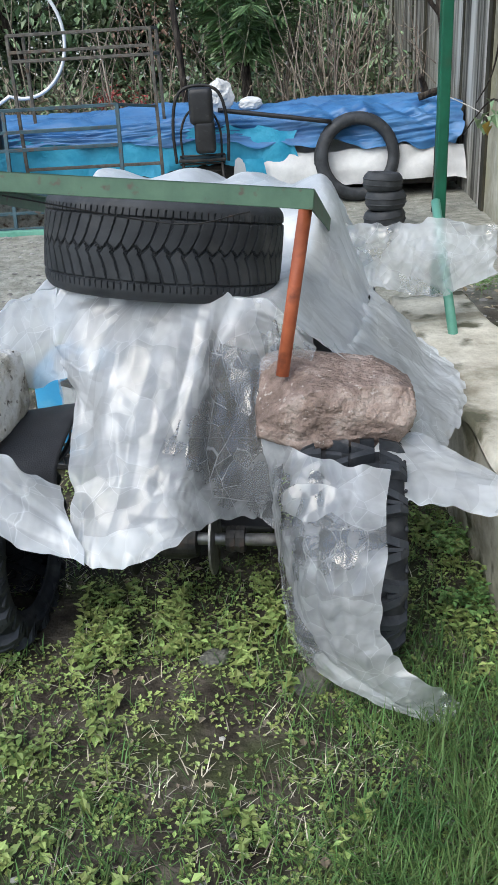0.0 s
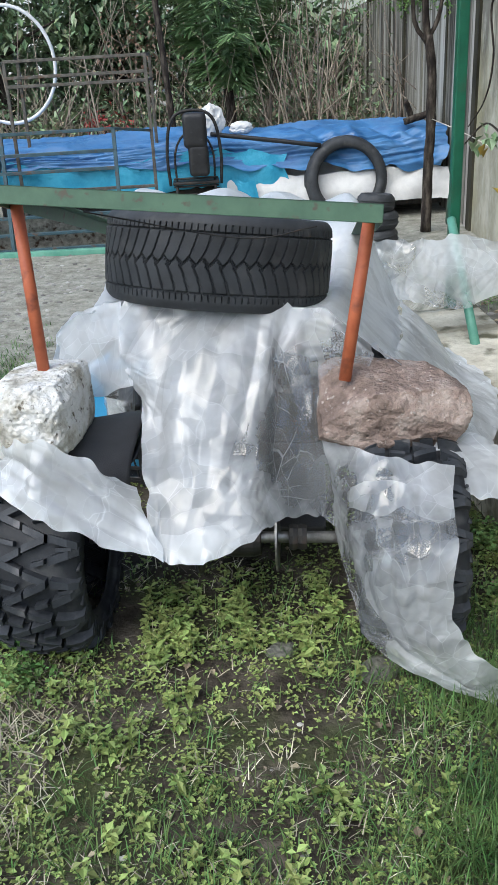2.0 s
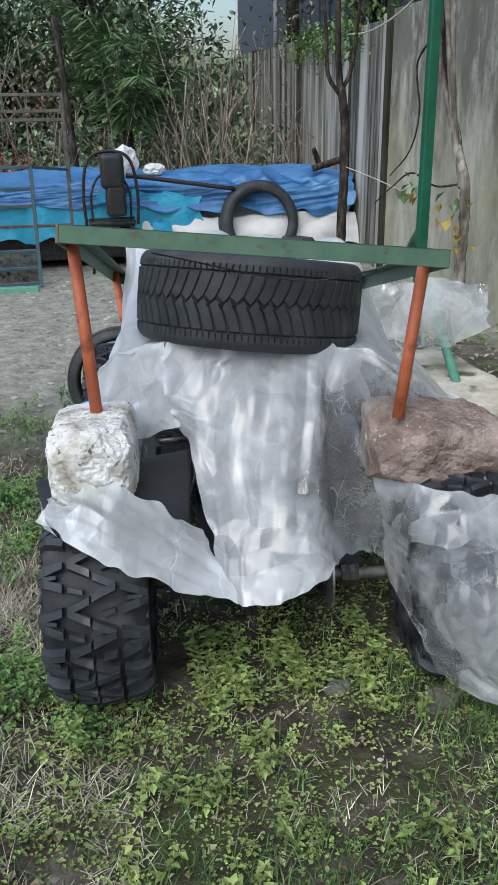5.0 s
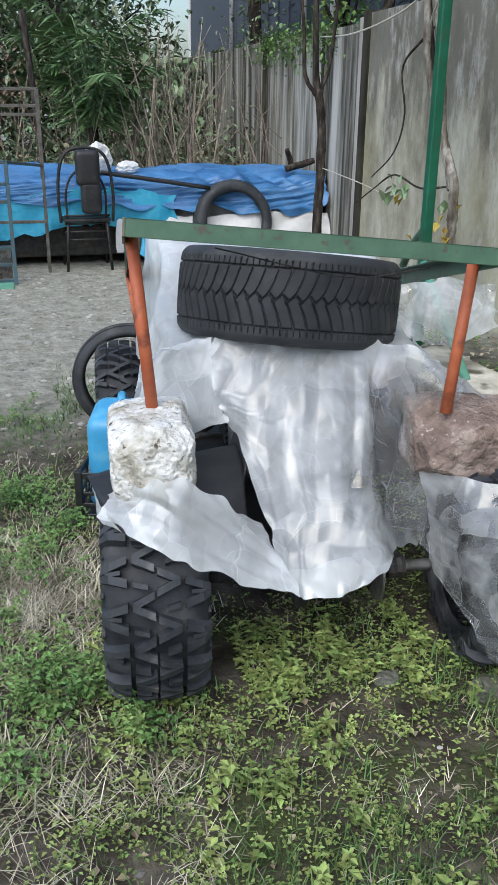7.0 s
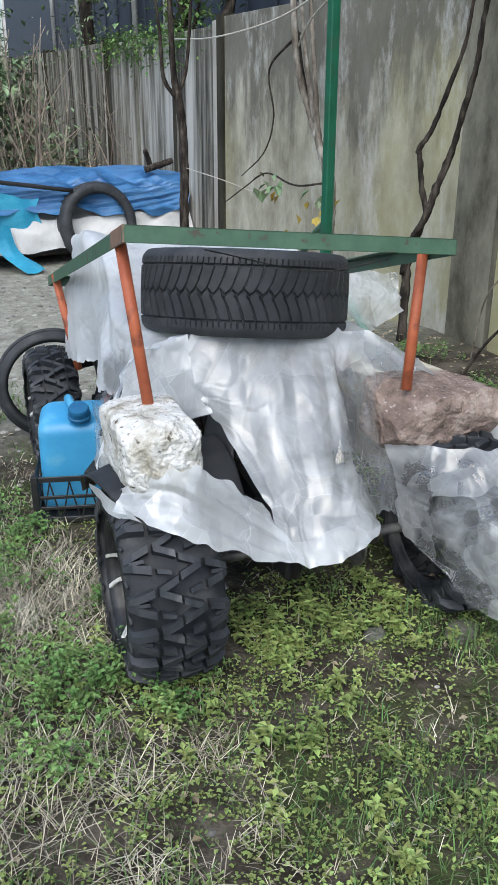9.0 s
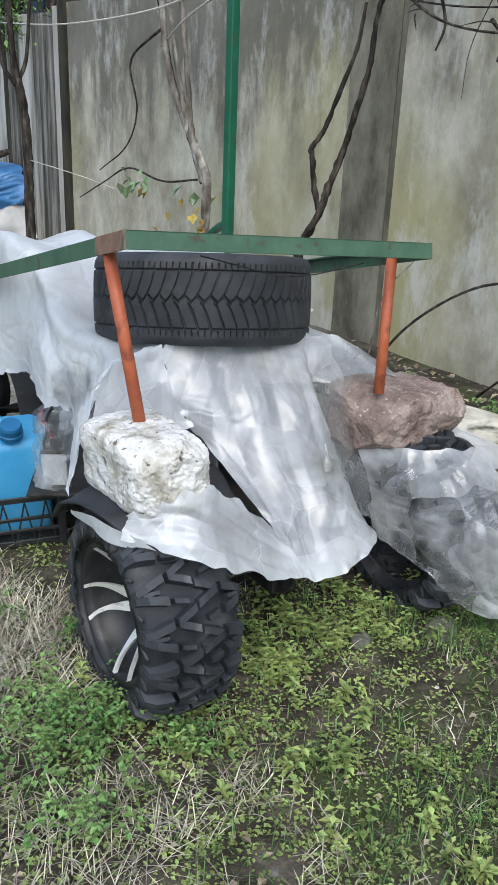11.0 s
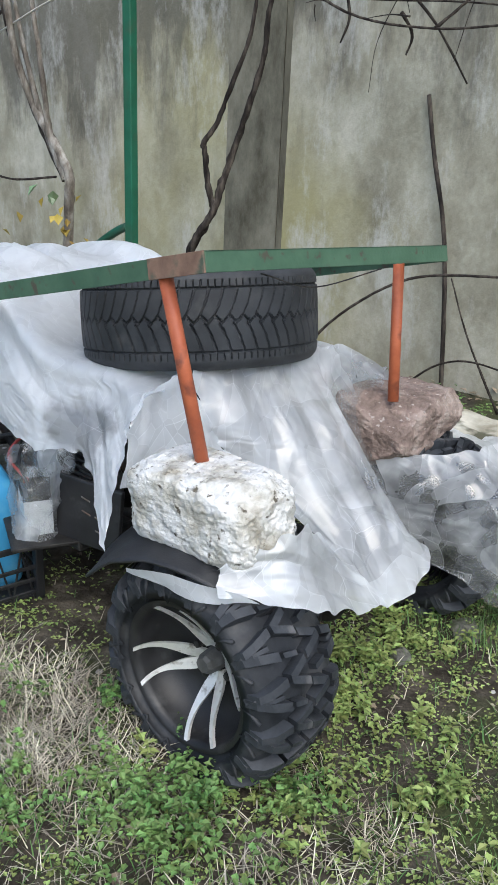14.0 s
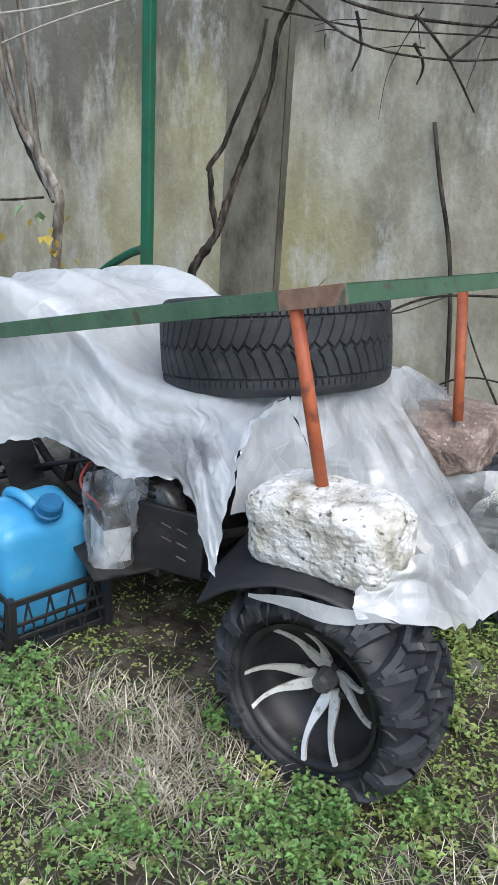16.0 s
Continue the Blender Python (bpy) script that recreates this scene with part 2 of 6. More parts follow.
M_BROWNROCK = material("reddish_brown_rock", [(0.14, 0.103, 0.086), (0.29, 0.218, 0.186), (0.46, 0.385, 0.34)], scale=7, rough=0.85, bump=0.022, bump_scale=42, detail=10, grain=0.7, spots=(0.48, 0.42, 0.38), spot_scale=70, spot_range=(0.62, 0.70), spec=0.3)
M_WALL = material("stained_concrete", [(0.21, 0.197, 0.145), (0.36, 0.345, 0.268), (0.54, 0.525, 0.44)], scale=2.3, rough=0.88, bump=0.006, bump_scale=30, stretch=(1, 1, 0.7), mid=(0.33, 0.66), detail=11, grain=0.72, spots=(0.36, 0.335, 0.17), spot_scale=0.9, spot_range=(0.5, 0.72), spec=0.25)
M_POST = material("darker_concrete_post", [(0.085, 0.08, 0.058), (0.28, 0.268, 0.21)], scale=3.2, rough=0.9, bump=0.005, bump_scale=40, stretch=(1, 1, 0.5), detail=10, grain=0.7, spec=0.2)
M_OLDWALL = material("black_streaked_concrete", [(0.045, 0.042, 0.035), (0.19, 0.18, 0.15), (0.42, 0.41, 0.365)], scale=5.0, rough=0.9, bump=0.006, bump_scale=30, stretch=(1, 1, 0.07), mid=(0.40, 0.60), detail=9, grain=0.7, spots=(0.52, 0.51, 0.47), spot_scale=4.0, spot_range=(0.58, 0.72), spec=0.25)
M_STAINED = material("stained_joint_mortar", [(0.05, 0.046, 0.033), (0.17, 0.16, 0.12)], scale=7, rough=0.9, bump=0.004, bump_scale=40, stretch=(1, 1, 0.4), detail=9, spec=0.2)
M_JOINT = material("dark_mossy_joint", [(0.02, 0.019, 0.013), (0.075, 0.07, 0.05)], scale=5, rough=0.9, bump=0.004, bump_scale=40, stretch=(1, 1, 0.3), spec=0.2)
M_PALEPOST = material("pale_concrete_strip", [(0.36, 0.34, 0.30), (0.56, 0.54, 0.5)], scale=6, rough=0.9, bump=0.004, bump_scale=60, stretch=(1, 1, 0.25), spots=(0.2, 0.18, 0.15), spot_scale=6)
M_KERB = material("weathered_light_concrete", [(0.30, 0.27, 0.20), (0.53, 0.50, 0.41), (0.72, 0.69, 0.59)], scale=5, rough=0.9, bump=0.008, bump_scale=36, spots=(0.12, 0.115, 0.075), spot_scale=7, spot_range=(0.55, 0.66), spec=0.25)
M_FIELDSTONE = material("mossy_field_stone", [(0.09, 0.09, 0.075), (0.19, 0.185, 0.155)], scale=14, rough=0.9, bump=0.004, bump_scale=60, spots=(0.07, 0.085, 0.04), spot_scale=20)
M_BLUECAN = material("sky_blue_plastic", [(0.055, 0.30, 0.56), (0.085, 0.39, 0.68)], scale=4, rough=0.38, bump=0.001, bump_scale=30, spots=(0.14, 0.42, 0.62), spot_scale=9)
M_BLUECAP = material("dark_blue_cap", [(0.012, 0.10, 0.24), (0.02, 0.14, 0.30)], scale=20, rough=0.4)
# deep and pale blues carry the folds' shade and sky sheen in the colour
M_TARP = material("blue_tarpaulin", [(0.035, 0.12, 0.29), (0.065, 0.20, 0.43), (0.16, 0.33, 0.57)], scale=3, rough=0.42, bump=0.006, bump_scale=9, stretch=(0.7, 1, 1.6), spots=(0.02, 0.085, 0.27), spot_scale=3, spot_range=(0.52, 0.75), detail=3)
M_CYAN = material("cyan_tarpaulin", [(0.03, 0.30, 0.50), (0.07, 0.42, 0.62)], scale=5, rough=0.5, bump=0.02, bump_scale=12)
M_WHITESHEET = material("white_sheeting", [(0.55, 0.55, 0.55), (0.76, 0.76, 0.75)], scale=4, rough=0.55, bump=0.012, bump_scale=10)
M_TEALMETAL = material("faded_teal_metal", [(0.028, 0.065, 0.085), (0.055, 0.11, 0.135)], scale=14, rough=0.55, spots=(0.09, 0.06, 0.045), spot_scale=17)
M_BARK = material("vine_bark", [(0.014, 0.011, 0.010), (0.038, 0.031, 0.026), (0.10, 0.085, 0.07)], scale=24, rough=0.9, bump=0.006, bump_scale=50, stretch=(1, 1, 0.3), spec=0.2)
M_PALEBARK = material("grey_trunk_bark", [(0.09, 0.075, 0.06), (0.21, 0.185, 0.155), (0.42, 0.40, 0.36)], scale=18, rough=0.9, bump=0.005, bump_scale=46, stretch=(1, 1, 0.35), spec=0.2)
M_WEED = material("weed_leaves", [(0.12, 0.175, 0.046), (0.33, 0.405, 0.13)], scale=6, rough=0.55, island=0.38, spec=0.35)
M_HERB = material("parsley_green_leaves", [(0.075, 0.155, 0.04), (0.20, 0.31, 0.095)], scale=6, rough=0.55, island=0.35, spec=0.35)
M_GRASS = material("grass_blades", [(0.042, 0.095, 0.025), (0.14, 0.225, 0.07)], scale=6, rough=0.55, island=0.45, spec=0.3)
M_STRAW = material("dry_straw", [(0.24, 0.21, 0.155), (0.56, 0.52, 0.42)], scale=6, rough=0.8, island=0.55, spec=0.2)
M_DEADLEAF = material("dead_leaves", [(0.20, 0.155, 0.10), (0.40, 0.35, 0.26)], scale=6, rough=0.85, island=0.4, spec=0.2)
M_EVERGREEN = material("evergreen_leaves", [(0.075, 0.14, 0.065), (0.25, 0.32, 0.17)], scale=1.2, rough=0.42, island=0.5, spec=0.6)
M_PALM = material("palm_leaves", [(0.075, 0.15, 0.055), (0.19, 0.29, 0.125)], scale=3, rough=0.5, island=0.3)
M_BRUSH = material("bare_twigs", [(0.17, 0.14, 0.11), (0.34, 0.29, 0.235)], scale=9, rough=0.9, island=0.35, spec=0.2)
M_PEBBLE = material("pebbles", [(0.18, 0.17, 0.155), (0.42, 0.41, 0.385)], scale=6, rough=0.9, island=0.4, spec=0.25)
M_CLAD = material("dark_blue_cladding", [(0.022, 0.03, 0.05), (0.045, 0.056, 0.08)], scale=3, rough=0.55, stretch=(1, 1, 0.2))
M_GREYCLAD = material("grey_render_wall", [(0.20, 0.205, 0.2), (0.3, 0.3, 0.295)], scale=3, rough=0.85, stretch=(1, 1, 0.3))
M_WHITE = material("white_paint", [(0.68, 0.68, 0.67), (0.8, 0.8, 0.79)], scale=6, rough=0.6)
M_RED = material("faded_red_paint", [(0.22, 0.03, 0.03), (0.36, 0.06, 0.05)], scale=12, rough=0.6)
M_ROPE = material("pale_cord", [(0.45, 0.42, 0.36), (0.6, 0.57, 0.5)], scale=30, rough=0.85)
M_LENS = material("clouded_lamp_lens", [(0.32, 0.25, 0.23), (0.5, 0.44, 0.42)], scale=20, rough=0.3)
M_GREYBOX = material("pale_grey_battery_case", [(0.5, 0.52, 0.53), (0.62, 0.63, 0.64)], scale=20, rough=0.45)
M_YELLOWLEAF = material("yellowing_leaves", [(0.22, 0.15, 0.02), (0.35, 0.24, 0.06)], scale=9, rough=0.6, island=0.4)


# ---- mesh helpers ----
def thing(name, label, category, m=None, group="", kind=""):
    ob = tagged(new(name), label, category, group, kind)
    ob.empty_display_size = 0.05
    if m is not None:
        ob.matrix_world = m
    return ob


def mesh_object(name, verts, faces, mat, parent=None, label="", smooth=True):
    me = bpy.data.meshes.new(name)
    me.from_pydata([tuple(v) for v in verts], [], [tuple(f) for f in faces])
    me.materials.append(mat)
    if smooth:
        me.polygons.foreach_set("use_smooth", [True] * len(me.polygons))
    me.update()
    ob = new(name, me)
    ob.parent = parent
    if label:
        ob["label"] = label
    return ob


def part(name, bm, mat, parent=None, label="", smooth=False):
    me = bpy.data.meshes.new(name)
    bmesh.ops.recalc_face_normals(bm, faces=bm.faces)
    bm.to_mesh(me)
    bm.free()
    me.materials.append(mat)
    if smooth:
        me.polygons.foreach_set("use_smooth", [True] * len(me.polygons))
    ob = new(name, me)
    ob.parent = parent
    if label:
        ob["label"] = label
    return ob


def box(size, m=None, bevel=0.004, seg=2, bm=None):
    """A bevelled box of that size about its middle, moved by m."""
    b = bmesh.new()
    bmesh.ops.create_cube(b, size=1, matrix=Matrix.Diagonal((*size, 1)))
    if bevel:
        bmesh.ops.bevel(b, geom=b.edges[:], offset=bevel, segments=seg, profile=0.6, affect="EDGES")
    if m is not None:
        bmesh.ops.transform(b, matrix=m, verts=b.verts)
    if bm is None:
        return b
    me = bpy.data.meshes.new("tmp")
    b.to_mesh(me)
    b.free()
    bm.from_mesh(me)
    bpy.data.meshes.remove(me)
    return bm


def spline(points, per=6):
    """Catmull-Rom through the points."""
    p = np.array(points, float)
    p = np.vstack([2 * p[0] - p[1], p, 2 * p[-1] - p[-2]])
    out = []
    for i in range(1, len(p) - 2):
        for k in range(per):
            t = k / per
            out.append(0.5 * (2 * p[i] + (p[i + 1] - p[i - 1]) * t + (2 * p[i - 1] - 5 * p[i] + 4 * p[i + 1] - p[i + 2]) * t * t + (3 * p[i] - p[i - 1] - 3 * p[i + 1] + p[i + 2]) * t ** 3))
    out.append(p[-2])
    return np.array(out)


def tube_data(points, r0, r1=None, sides=8, knots=0.0, closed=False):
    """Vertices and faces of a tube along a polyline, tapering from r0 to r1, with lumps of that strength."""
    p = np.array(points, float)
    r1 = r0 if r1 is None else r1
    n = len(p)
    verts, faces = [], []
    up = Vector((0, 0, 1))
    prev = None
    for i in range(n):
        a, b = (p[(i - 1) % n], p[(i + 1) % n]) if closed else (p[max(i - 1, 0)], p[min(i + 1, n - 1)])
        d = Vector(b - a).normalized()
        if prev is None:
            side = d.cross(up) if abs(d.z) < 0.95 else d.cross(Vector((1, 0, 0)))
        else:
            side = prev - d * prev.dot(d)
        side.normalize()
        prev = side
        other = d.cross(side)
        r = r0 + (r1 - r0) * i / (n - 1)
        for k in range(sides):
            a = 2 * math.pi * k / sides
            q = side * math.cos(a) + other * math.sin(a)
            rr = r * (1 + knots * noise.noise(Vector(p[i]) * (0.6 / max(r, 0.004)) + q * 1.3))
            verts.append(Vector(p[i]) + q * rr)
    rings = n if closed else n - 1
    for i in range(rings):
        for k in range(sides):
            j = (i + 1) % n
            faces.append((i * sides + k, i * sides + (k + 1) % sides, j * sides + (k + 1) % sides, j * sides + k))
    if not closed:
        faces.append(tuple(range(sides))[::-1])
        faces.append(tuple((n - 1) * sides + k for k in range(sides)))
    return verts, faces


def tube(name, points, r0, mat, parent=None, r1=None, sides=8, knots=0.0, closed=False, label=""):
    v, f = tube_data(points, r0, r1, sides, knots, closed)
    return mesh_object(name, v, f, mat, parent, label)


def merged(name, pieces, mat, parent=None, label="", smooth=True):
    """One mesh of several (verts, faces) that are one part."""
    verts, faces = [], []
    for v, f in pieces:
        o = len(verts)
        verts.extend(v)
        faces.extend(tuple(i + o for i in q) for q in f)
    return mesh_object(name, verts, faces, mat, parent, label, smooth)


def lathe(profile, segs=48, closed=False):
    """(radius, x) profile turned about the x axis."""
    verts, faces = [], []
    n = len(profile)
    for i in range(segs):
        a = 2 * math.pi * i / segs
        for r, x in profile:
            verts.append((x, r * math.cos(a), r * math.sin(a)))
    for i in range(segs):
        for k in range(n if closed else n - 1):
            j, l = (i + 1) % segs, (k + 1) % n
            faces.append((i * n + k, j * n + k, j * n + l, i * n + l))
    return verts, faces


def catmull_axis(a, per):
    """Resample an array of points along its first axis."""
    return np.array(spline(a.reshape(len(a), -1), per)).reshape(-1, *a.shape[1:])


def sheet(name, rows, mat, parent, wrinkle=0.01, scale=7.0, per=14, label="", seed=0.0, ragged=0.008, folds=0.0, fold_count=9, creases=0, crease=0.012, main=()):
    """A draped film through rows of guide points, creased along and across."""
    g = catmull_axis(np.array(rows, float), per)
    g = catmull_axis(g.transpose(1, 0, 2), per).transpose(1, 0, 2)
    nr, nc = g.shape[:2]
    du, dv = np.gradient(g, axis=1), np.gradient(g, axis=0)
    nor = np.cross(du, dv)
    nor /= np.linalg.norm(nor, axis=2, keepdims=True) + 1e-9
    rc = random.Random(seed * 7 + 1)
    lift = np.zeros((nr, nc))
    vv, uu = np.meshgrid(np.linspace(0, 1, nr), np.linspace(0, 1, nc), indexing="ij")
    for _ in range(creases):
        u0, v0, a = rc.random(), rc.random(), rc.gauss(0, 0.5) if rc.random() < 0.75 else rc.gauss(1.3, 0.4)
        along = (vv - v0) * math.cos(a) + (uu - u0) * math.sin(a)
        across = (uu - u0) * math.cos(a) - (vv - v0) * math.sin(a) + 0.015 * np.sin(along * rc.uniform(3, 8))
        l, w = rc.uniform(0.06, 0.4), rc.choice((0.005, 0.008, 0.012, 0.024))
        lift += rc.choice((1, 1, -1)) * crease * rc.uniform(0.4, 1.0) * np.exp(-np.abs(across) / w) * np.exp(-(along / l) ** 4)
    for u0, v0, u1, v1, w, amp in main:
        du2, dv2 = u1 - u0, v1 - v0
        t = np.clip(((uu - u0) * du2 + (vv - v0) * dv2) / (du2 * du2 + dv2 * dv2), 0, 1)
        d = np.hypot(uu - u0 - t * du2, vv - v0 - t * dv2)
        lift += amp * np.exp(-d / w) * (0.4 + 0.6 * np.sin(np.pi * np.clip(t, 0.08, 0.92)))
    lift *= np.clip(np.minimum(np.minimum(uu, 1 - uu), np.minimum(vv, 1 - vv)) / 0.06, 0.25, 1)
    verts = []
    for i in range(nr):
        for j in range(nc):
            q = Vector(g[i, j])
            s = Vector((q.x * scale + seed, q.y * scale, q.z * scale * 0.55))
            a = 1 - abs(noise.noise(s)) * 2.2
            b = 1 - abs(noise.noise(s * 2.3 + Vector((5, 2, 9)))) * 2.2
            c = noise.noise(s * 5.1)
            h = wrinkle * (0.9 * a + 0.5 * b + 0.22 * c) + lift[i, j]
            if folds:
                h += folds * math.sin(fold_count * math.pi * j / nc + 2.2 * noise.noise(s * 0.5)) * min(1, i / (0.4 * nr))
            edge = min(i, j, nr - 1 - i, nc - 1 - j)
            off = Vector((noise.noise(s * 1.7), noise.noise(s * 1.7 + Vector((9, 0, 0))), noise.noise(s * 1.7 + Vector((0, 9, 0))))) * ragged * max(0, 1 - edge / 5)
            verts.append(q + Vector(nor[i, j]) * h + off)
    faces = [(i * nc + j, i * nc + j + 1, (i + 1) * nc + j + 1, (i + 1) * nc + j) for i in range(nr - 1) for j in range(nc - 1)]
    return mesh_object(name, verts, faces, mat, parent, label)


def facets(u, v, seed):
    """Random heights on a skewed lattice joined by flat triangles: sharp creases between flat facets."""
    rr = np.random.RandomState(seed)
    table = rr.uniform(-1, 1, (64, 64))
    su, sv = u + 0.5 * v, v * 0.87
    i, j = np.floor(su).astype(int), np.floor(sv).astype(int)
    f, g = su - i, sv - j

    def at(p, q):
        return table[p % 64, q % 64]

    low = at(i, j) + f * (at(i + 1, j) - at(i, j)) + g * (at(i, j + 1) - at(i, j))
    high = at(i + 1, j + 1) + (1 - f) * (at(i, j + 1) - at(i + 1, j + 1)) + (1 - g) * (at(i + 1, j) - at(i + 1, j + 1))
    return np.where(f + g < 1, low, high)


def smooth_grid(a, times=1):
    for _ in range(times):
        q = np.pad(a, ((1, 1), (1, 1), (0, 0)), mode="edge")
        a = 0.5 * a + 0.125 * (q[:-2, 1:-1] + q[2:, 1:-1] + q[1:-1, :-2] + q[1:-1, 2:])
    return a


def grid_normals(g):
    n = np.cross(np.gradient(g, axis=1), np.gradient(g, axis=0))
    return n / (np.linalg.norm(n, axis=2, keepdims=True) + 1e-9)


def spaced(g, step, axis_no):
    """Resample along one axis at about that spacing."""
    g = np.moveaxis(g, axis_no, 0)
    n = max(4, int(round(np.linalg.norm(np.diff(g, axis=0), axis=2).sum(0).mean() / step)))
    t = np.linspace(0, len(g) - 1, n + 1)
    i = np.minimum(t.astype(int), len(g) - 2)
    f = (t - i)[:, None, None]
    return np.moveaxis(g[i] * (1 - f) + g[i + 1] * f, 0, axis_no)


def drape(name, rows, mat, parent, label="", seed=1, size=0.09, depth=0.010, along=2.2, step=0.0045, ragged=0.0025, main=(), lean=0.0, crinkle=1.0):
    """A thin film over guide rows, creased into flat facets of three sizes that run along the fall of the sheet, with long folds."""
    rr = np.random.RandomState(seed)
    g = catmull_axis(np.array(rows, float), 10)
    g = catmull_axis(g.transpose(1, 0, 2), 10).transpose(1, 0, 2)
    g = spaced(spaced(g, step, 0), step, 1)
    nr, nc = g.shape[:2]
    ii, jj = np.meshgrid(np.arange(nr), np.arange(nc), indexing="ij")
    uu, vv = jj / (nc - 1), ii / (nr - 1)
    bend = smooth_grid(rr.normal(0, 1, (nr // 12 + 3, nc // 12 + 3, 2)), 2)
    bend = bend[np.minimum(ii // 12, nr // 12 + 2), np.minimum(jj // 12, nc // 12 + 2)]
    bend = smooth_grid(bend, 24)
    x, y = jj * step + lean * ii * step + bend[..., 0] * size * 0.5, ii * step / along + bend[..., 1] * size * 0.5
    lift = depth * facets(x / size, y / size, seed)
    lift += 0.36 * depth * facets(x / (size * 0.40) + 0.6 * y / size, y / (size * 0.40), seed + 1)
    lift += 0.16 * crinkle * depth * facets(x / (size * 0.17), y * along * 0.8 / (size * 0.17) + 0.7 * x / size, seed + 2)
    for u0, v0, u1, v1, w, amp in main:
        du2, dv2 = u1 - u0, v1 - v0
        t = np.clip(((uu - u0) * du2 + (vv - v0) * dv2) / (du2 * du2 + dv2 * dv2), 0, 1)
        d = np.hypot(uu - u0 - t * du2, vv - v0 - t * dv2)
        lift += amp * np.clip(1 - d / (2.2 * w), 0, 1) * (0.35 + 0.65 * np.sin(np.pi * np.clip(t, 0.08, 0.92)))
    edge = np.minimum(np.minimum(ii, nr - 1 - ii), np.minimum(jj, nc - 1 - jj))
    lift *= np.clip(edge / 9, 0.3, 1)
    p = g + grid_normals(g) * lift[..., None]
    tear = smooth_grid(rr.normal(0, 1, (nr, nc, 3)), 40) * 14.0
    p = p + tear * ragged * np.clip(1 - edge / 8, 0, 1)[..., None]
    k = ii * nc + jj
    faces = np.stack([k[:-1, :-1], k[:-1, 1:], k[1:, 1:], k[1:, :-1]], axis=2).reshape(-1, 4)
    return mesh_object(name, p.reshape(-1, 3).tolist(), faces.tolist(), mat, parent, label)


def rock(name, label, m, size, mat, seed, power=3.2, rough=0.10, ledges=0.0, chips=0.03, breaks=9, near=(0.9, 1.12), planes=(), scoops=()):
    """A broken boulder: a rounded block, cut by flat breaks and roughened at three scales."""
    b = bmesh.new()
    bmesh.ops.create_cube(b, size=2)
    bmesh.ops.subdivide_edges(b, edges=b.edges[:], cuts=47, use_grid_fill=True)
    rnd = random.Random(seed)
    cuts = []
    for _ in range(breaks):
        d = Vector((rnd.uniform(-1, 1), rnd.uniform(-1, 1), rnd.uniform(-0.8, 1))).normalized()
        cuts.append((d, rnd.uniform(*near)))
    cuts += [(Vector(d).normalized(), k) for d, k in planes]
    half = Vector(size) / 2
    for v in b.verts:
        c = v.co
        l = (abs(c.x) ** power + abs(c.y) ** power + abs(c.z) ** power) ** (1 / power)
        c = c / l
        for d, k in cuts:
            over = c.dot(d) - k
            if over > 0:
                c = c - d * over
        s = c * 1.6 + Vector((seed, 0, 0))
        k = 1 + rough * noise.noise(s) + rough * 0.5 * noise.noise(s * 2.7)
        k += chips * (0.5 - abs(noise.noise(s * 5.5))) + chips * 0.5 * noise.noise(s * 13)
        if ledges:
            w = c.z * 2.2 + 0.5 * noise.noise(s * 1.3) + 0.25 * c.x
            k += ledges * (abs((w % 1.0) - 0.5) - 0.25)
        for at, r, deep in scoops:
            k -= deep * max(0, 1 - (c - Vector(at)).length / r) * (1 + 0.6 * noise.noise(s * 3.1))
        v.co = Vector((c.x * half.x, c.y * half.y, c.z * half.z)) * k
    ob = part(name, b, mat, None, "", True)
    ob.matrix_world = m
    return tagged(ob, label, "rock")


def leaf_mesh(name, places, size, mat, parent=None, width=0.55, fold=0.25, label="", spread=1.0, kind=""):
    """Many small folded leaves: places is rows of (x, y, z, yaw, tilt, scale)."""
    p = np.array(places, float)
    n = len(p)
    base = np.array([(0, 0, 0), (-width / 2, 0.45, fold * width), (0, 1, 0), (width / 2, 0.45, fold * width), (0, 0.5, 0)], float)
    ca, sa, ct, st = np.cos(p[:, 3]), np.sin(p[:, 3]), np.cos(p[:, 4]), np.sin(p[:, 4])
    sc = p[:, 5] * size
    v = np.empty((n, 5, 3))
    for k in range(5):
        x, y, z = base[k]
        yy, zz = y * ct - z * st, y * st + z * ct
        v[:, k, 0] = p[:, 0] + sc * (x * ca - yy * sa)
        v[:, k, 1] = p[:, 1] + sc * (x * sa + yy * ca)
        v[:, k, 2] = p[:, 2] + sc * zz
    idx = np.arange(n)[:, None] * 5
    f = np.concatenate([idx + np.array([[0, 4, 1]]), idx + np.array([[4, 2, 1]]), idx + np.array([[0, 3, 4]]), idx + np.array([[4, 3, 2]])])
    me = bpy.data.meshes.new(name)
    me.from_pydata(v.reshape(-1, 3).tolist(), [], f.tolist())
    me.materials.append(mat)
    ob = new(name, me)
    ob.parent = parent
    if label:
        ob["label"] = label
    return ob


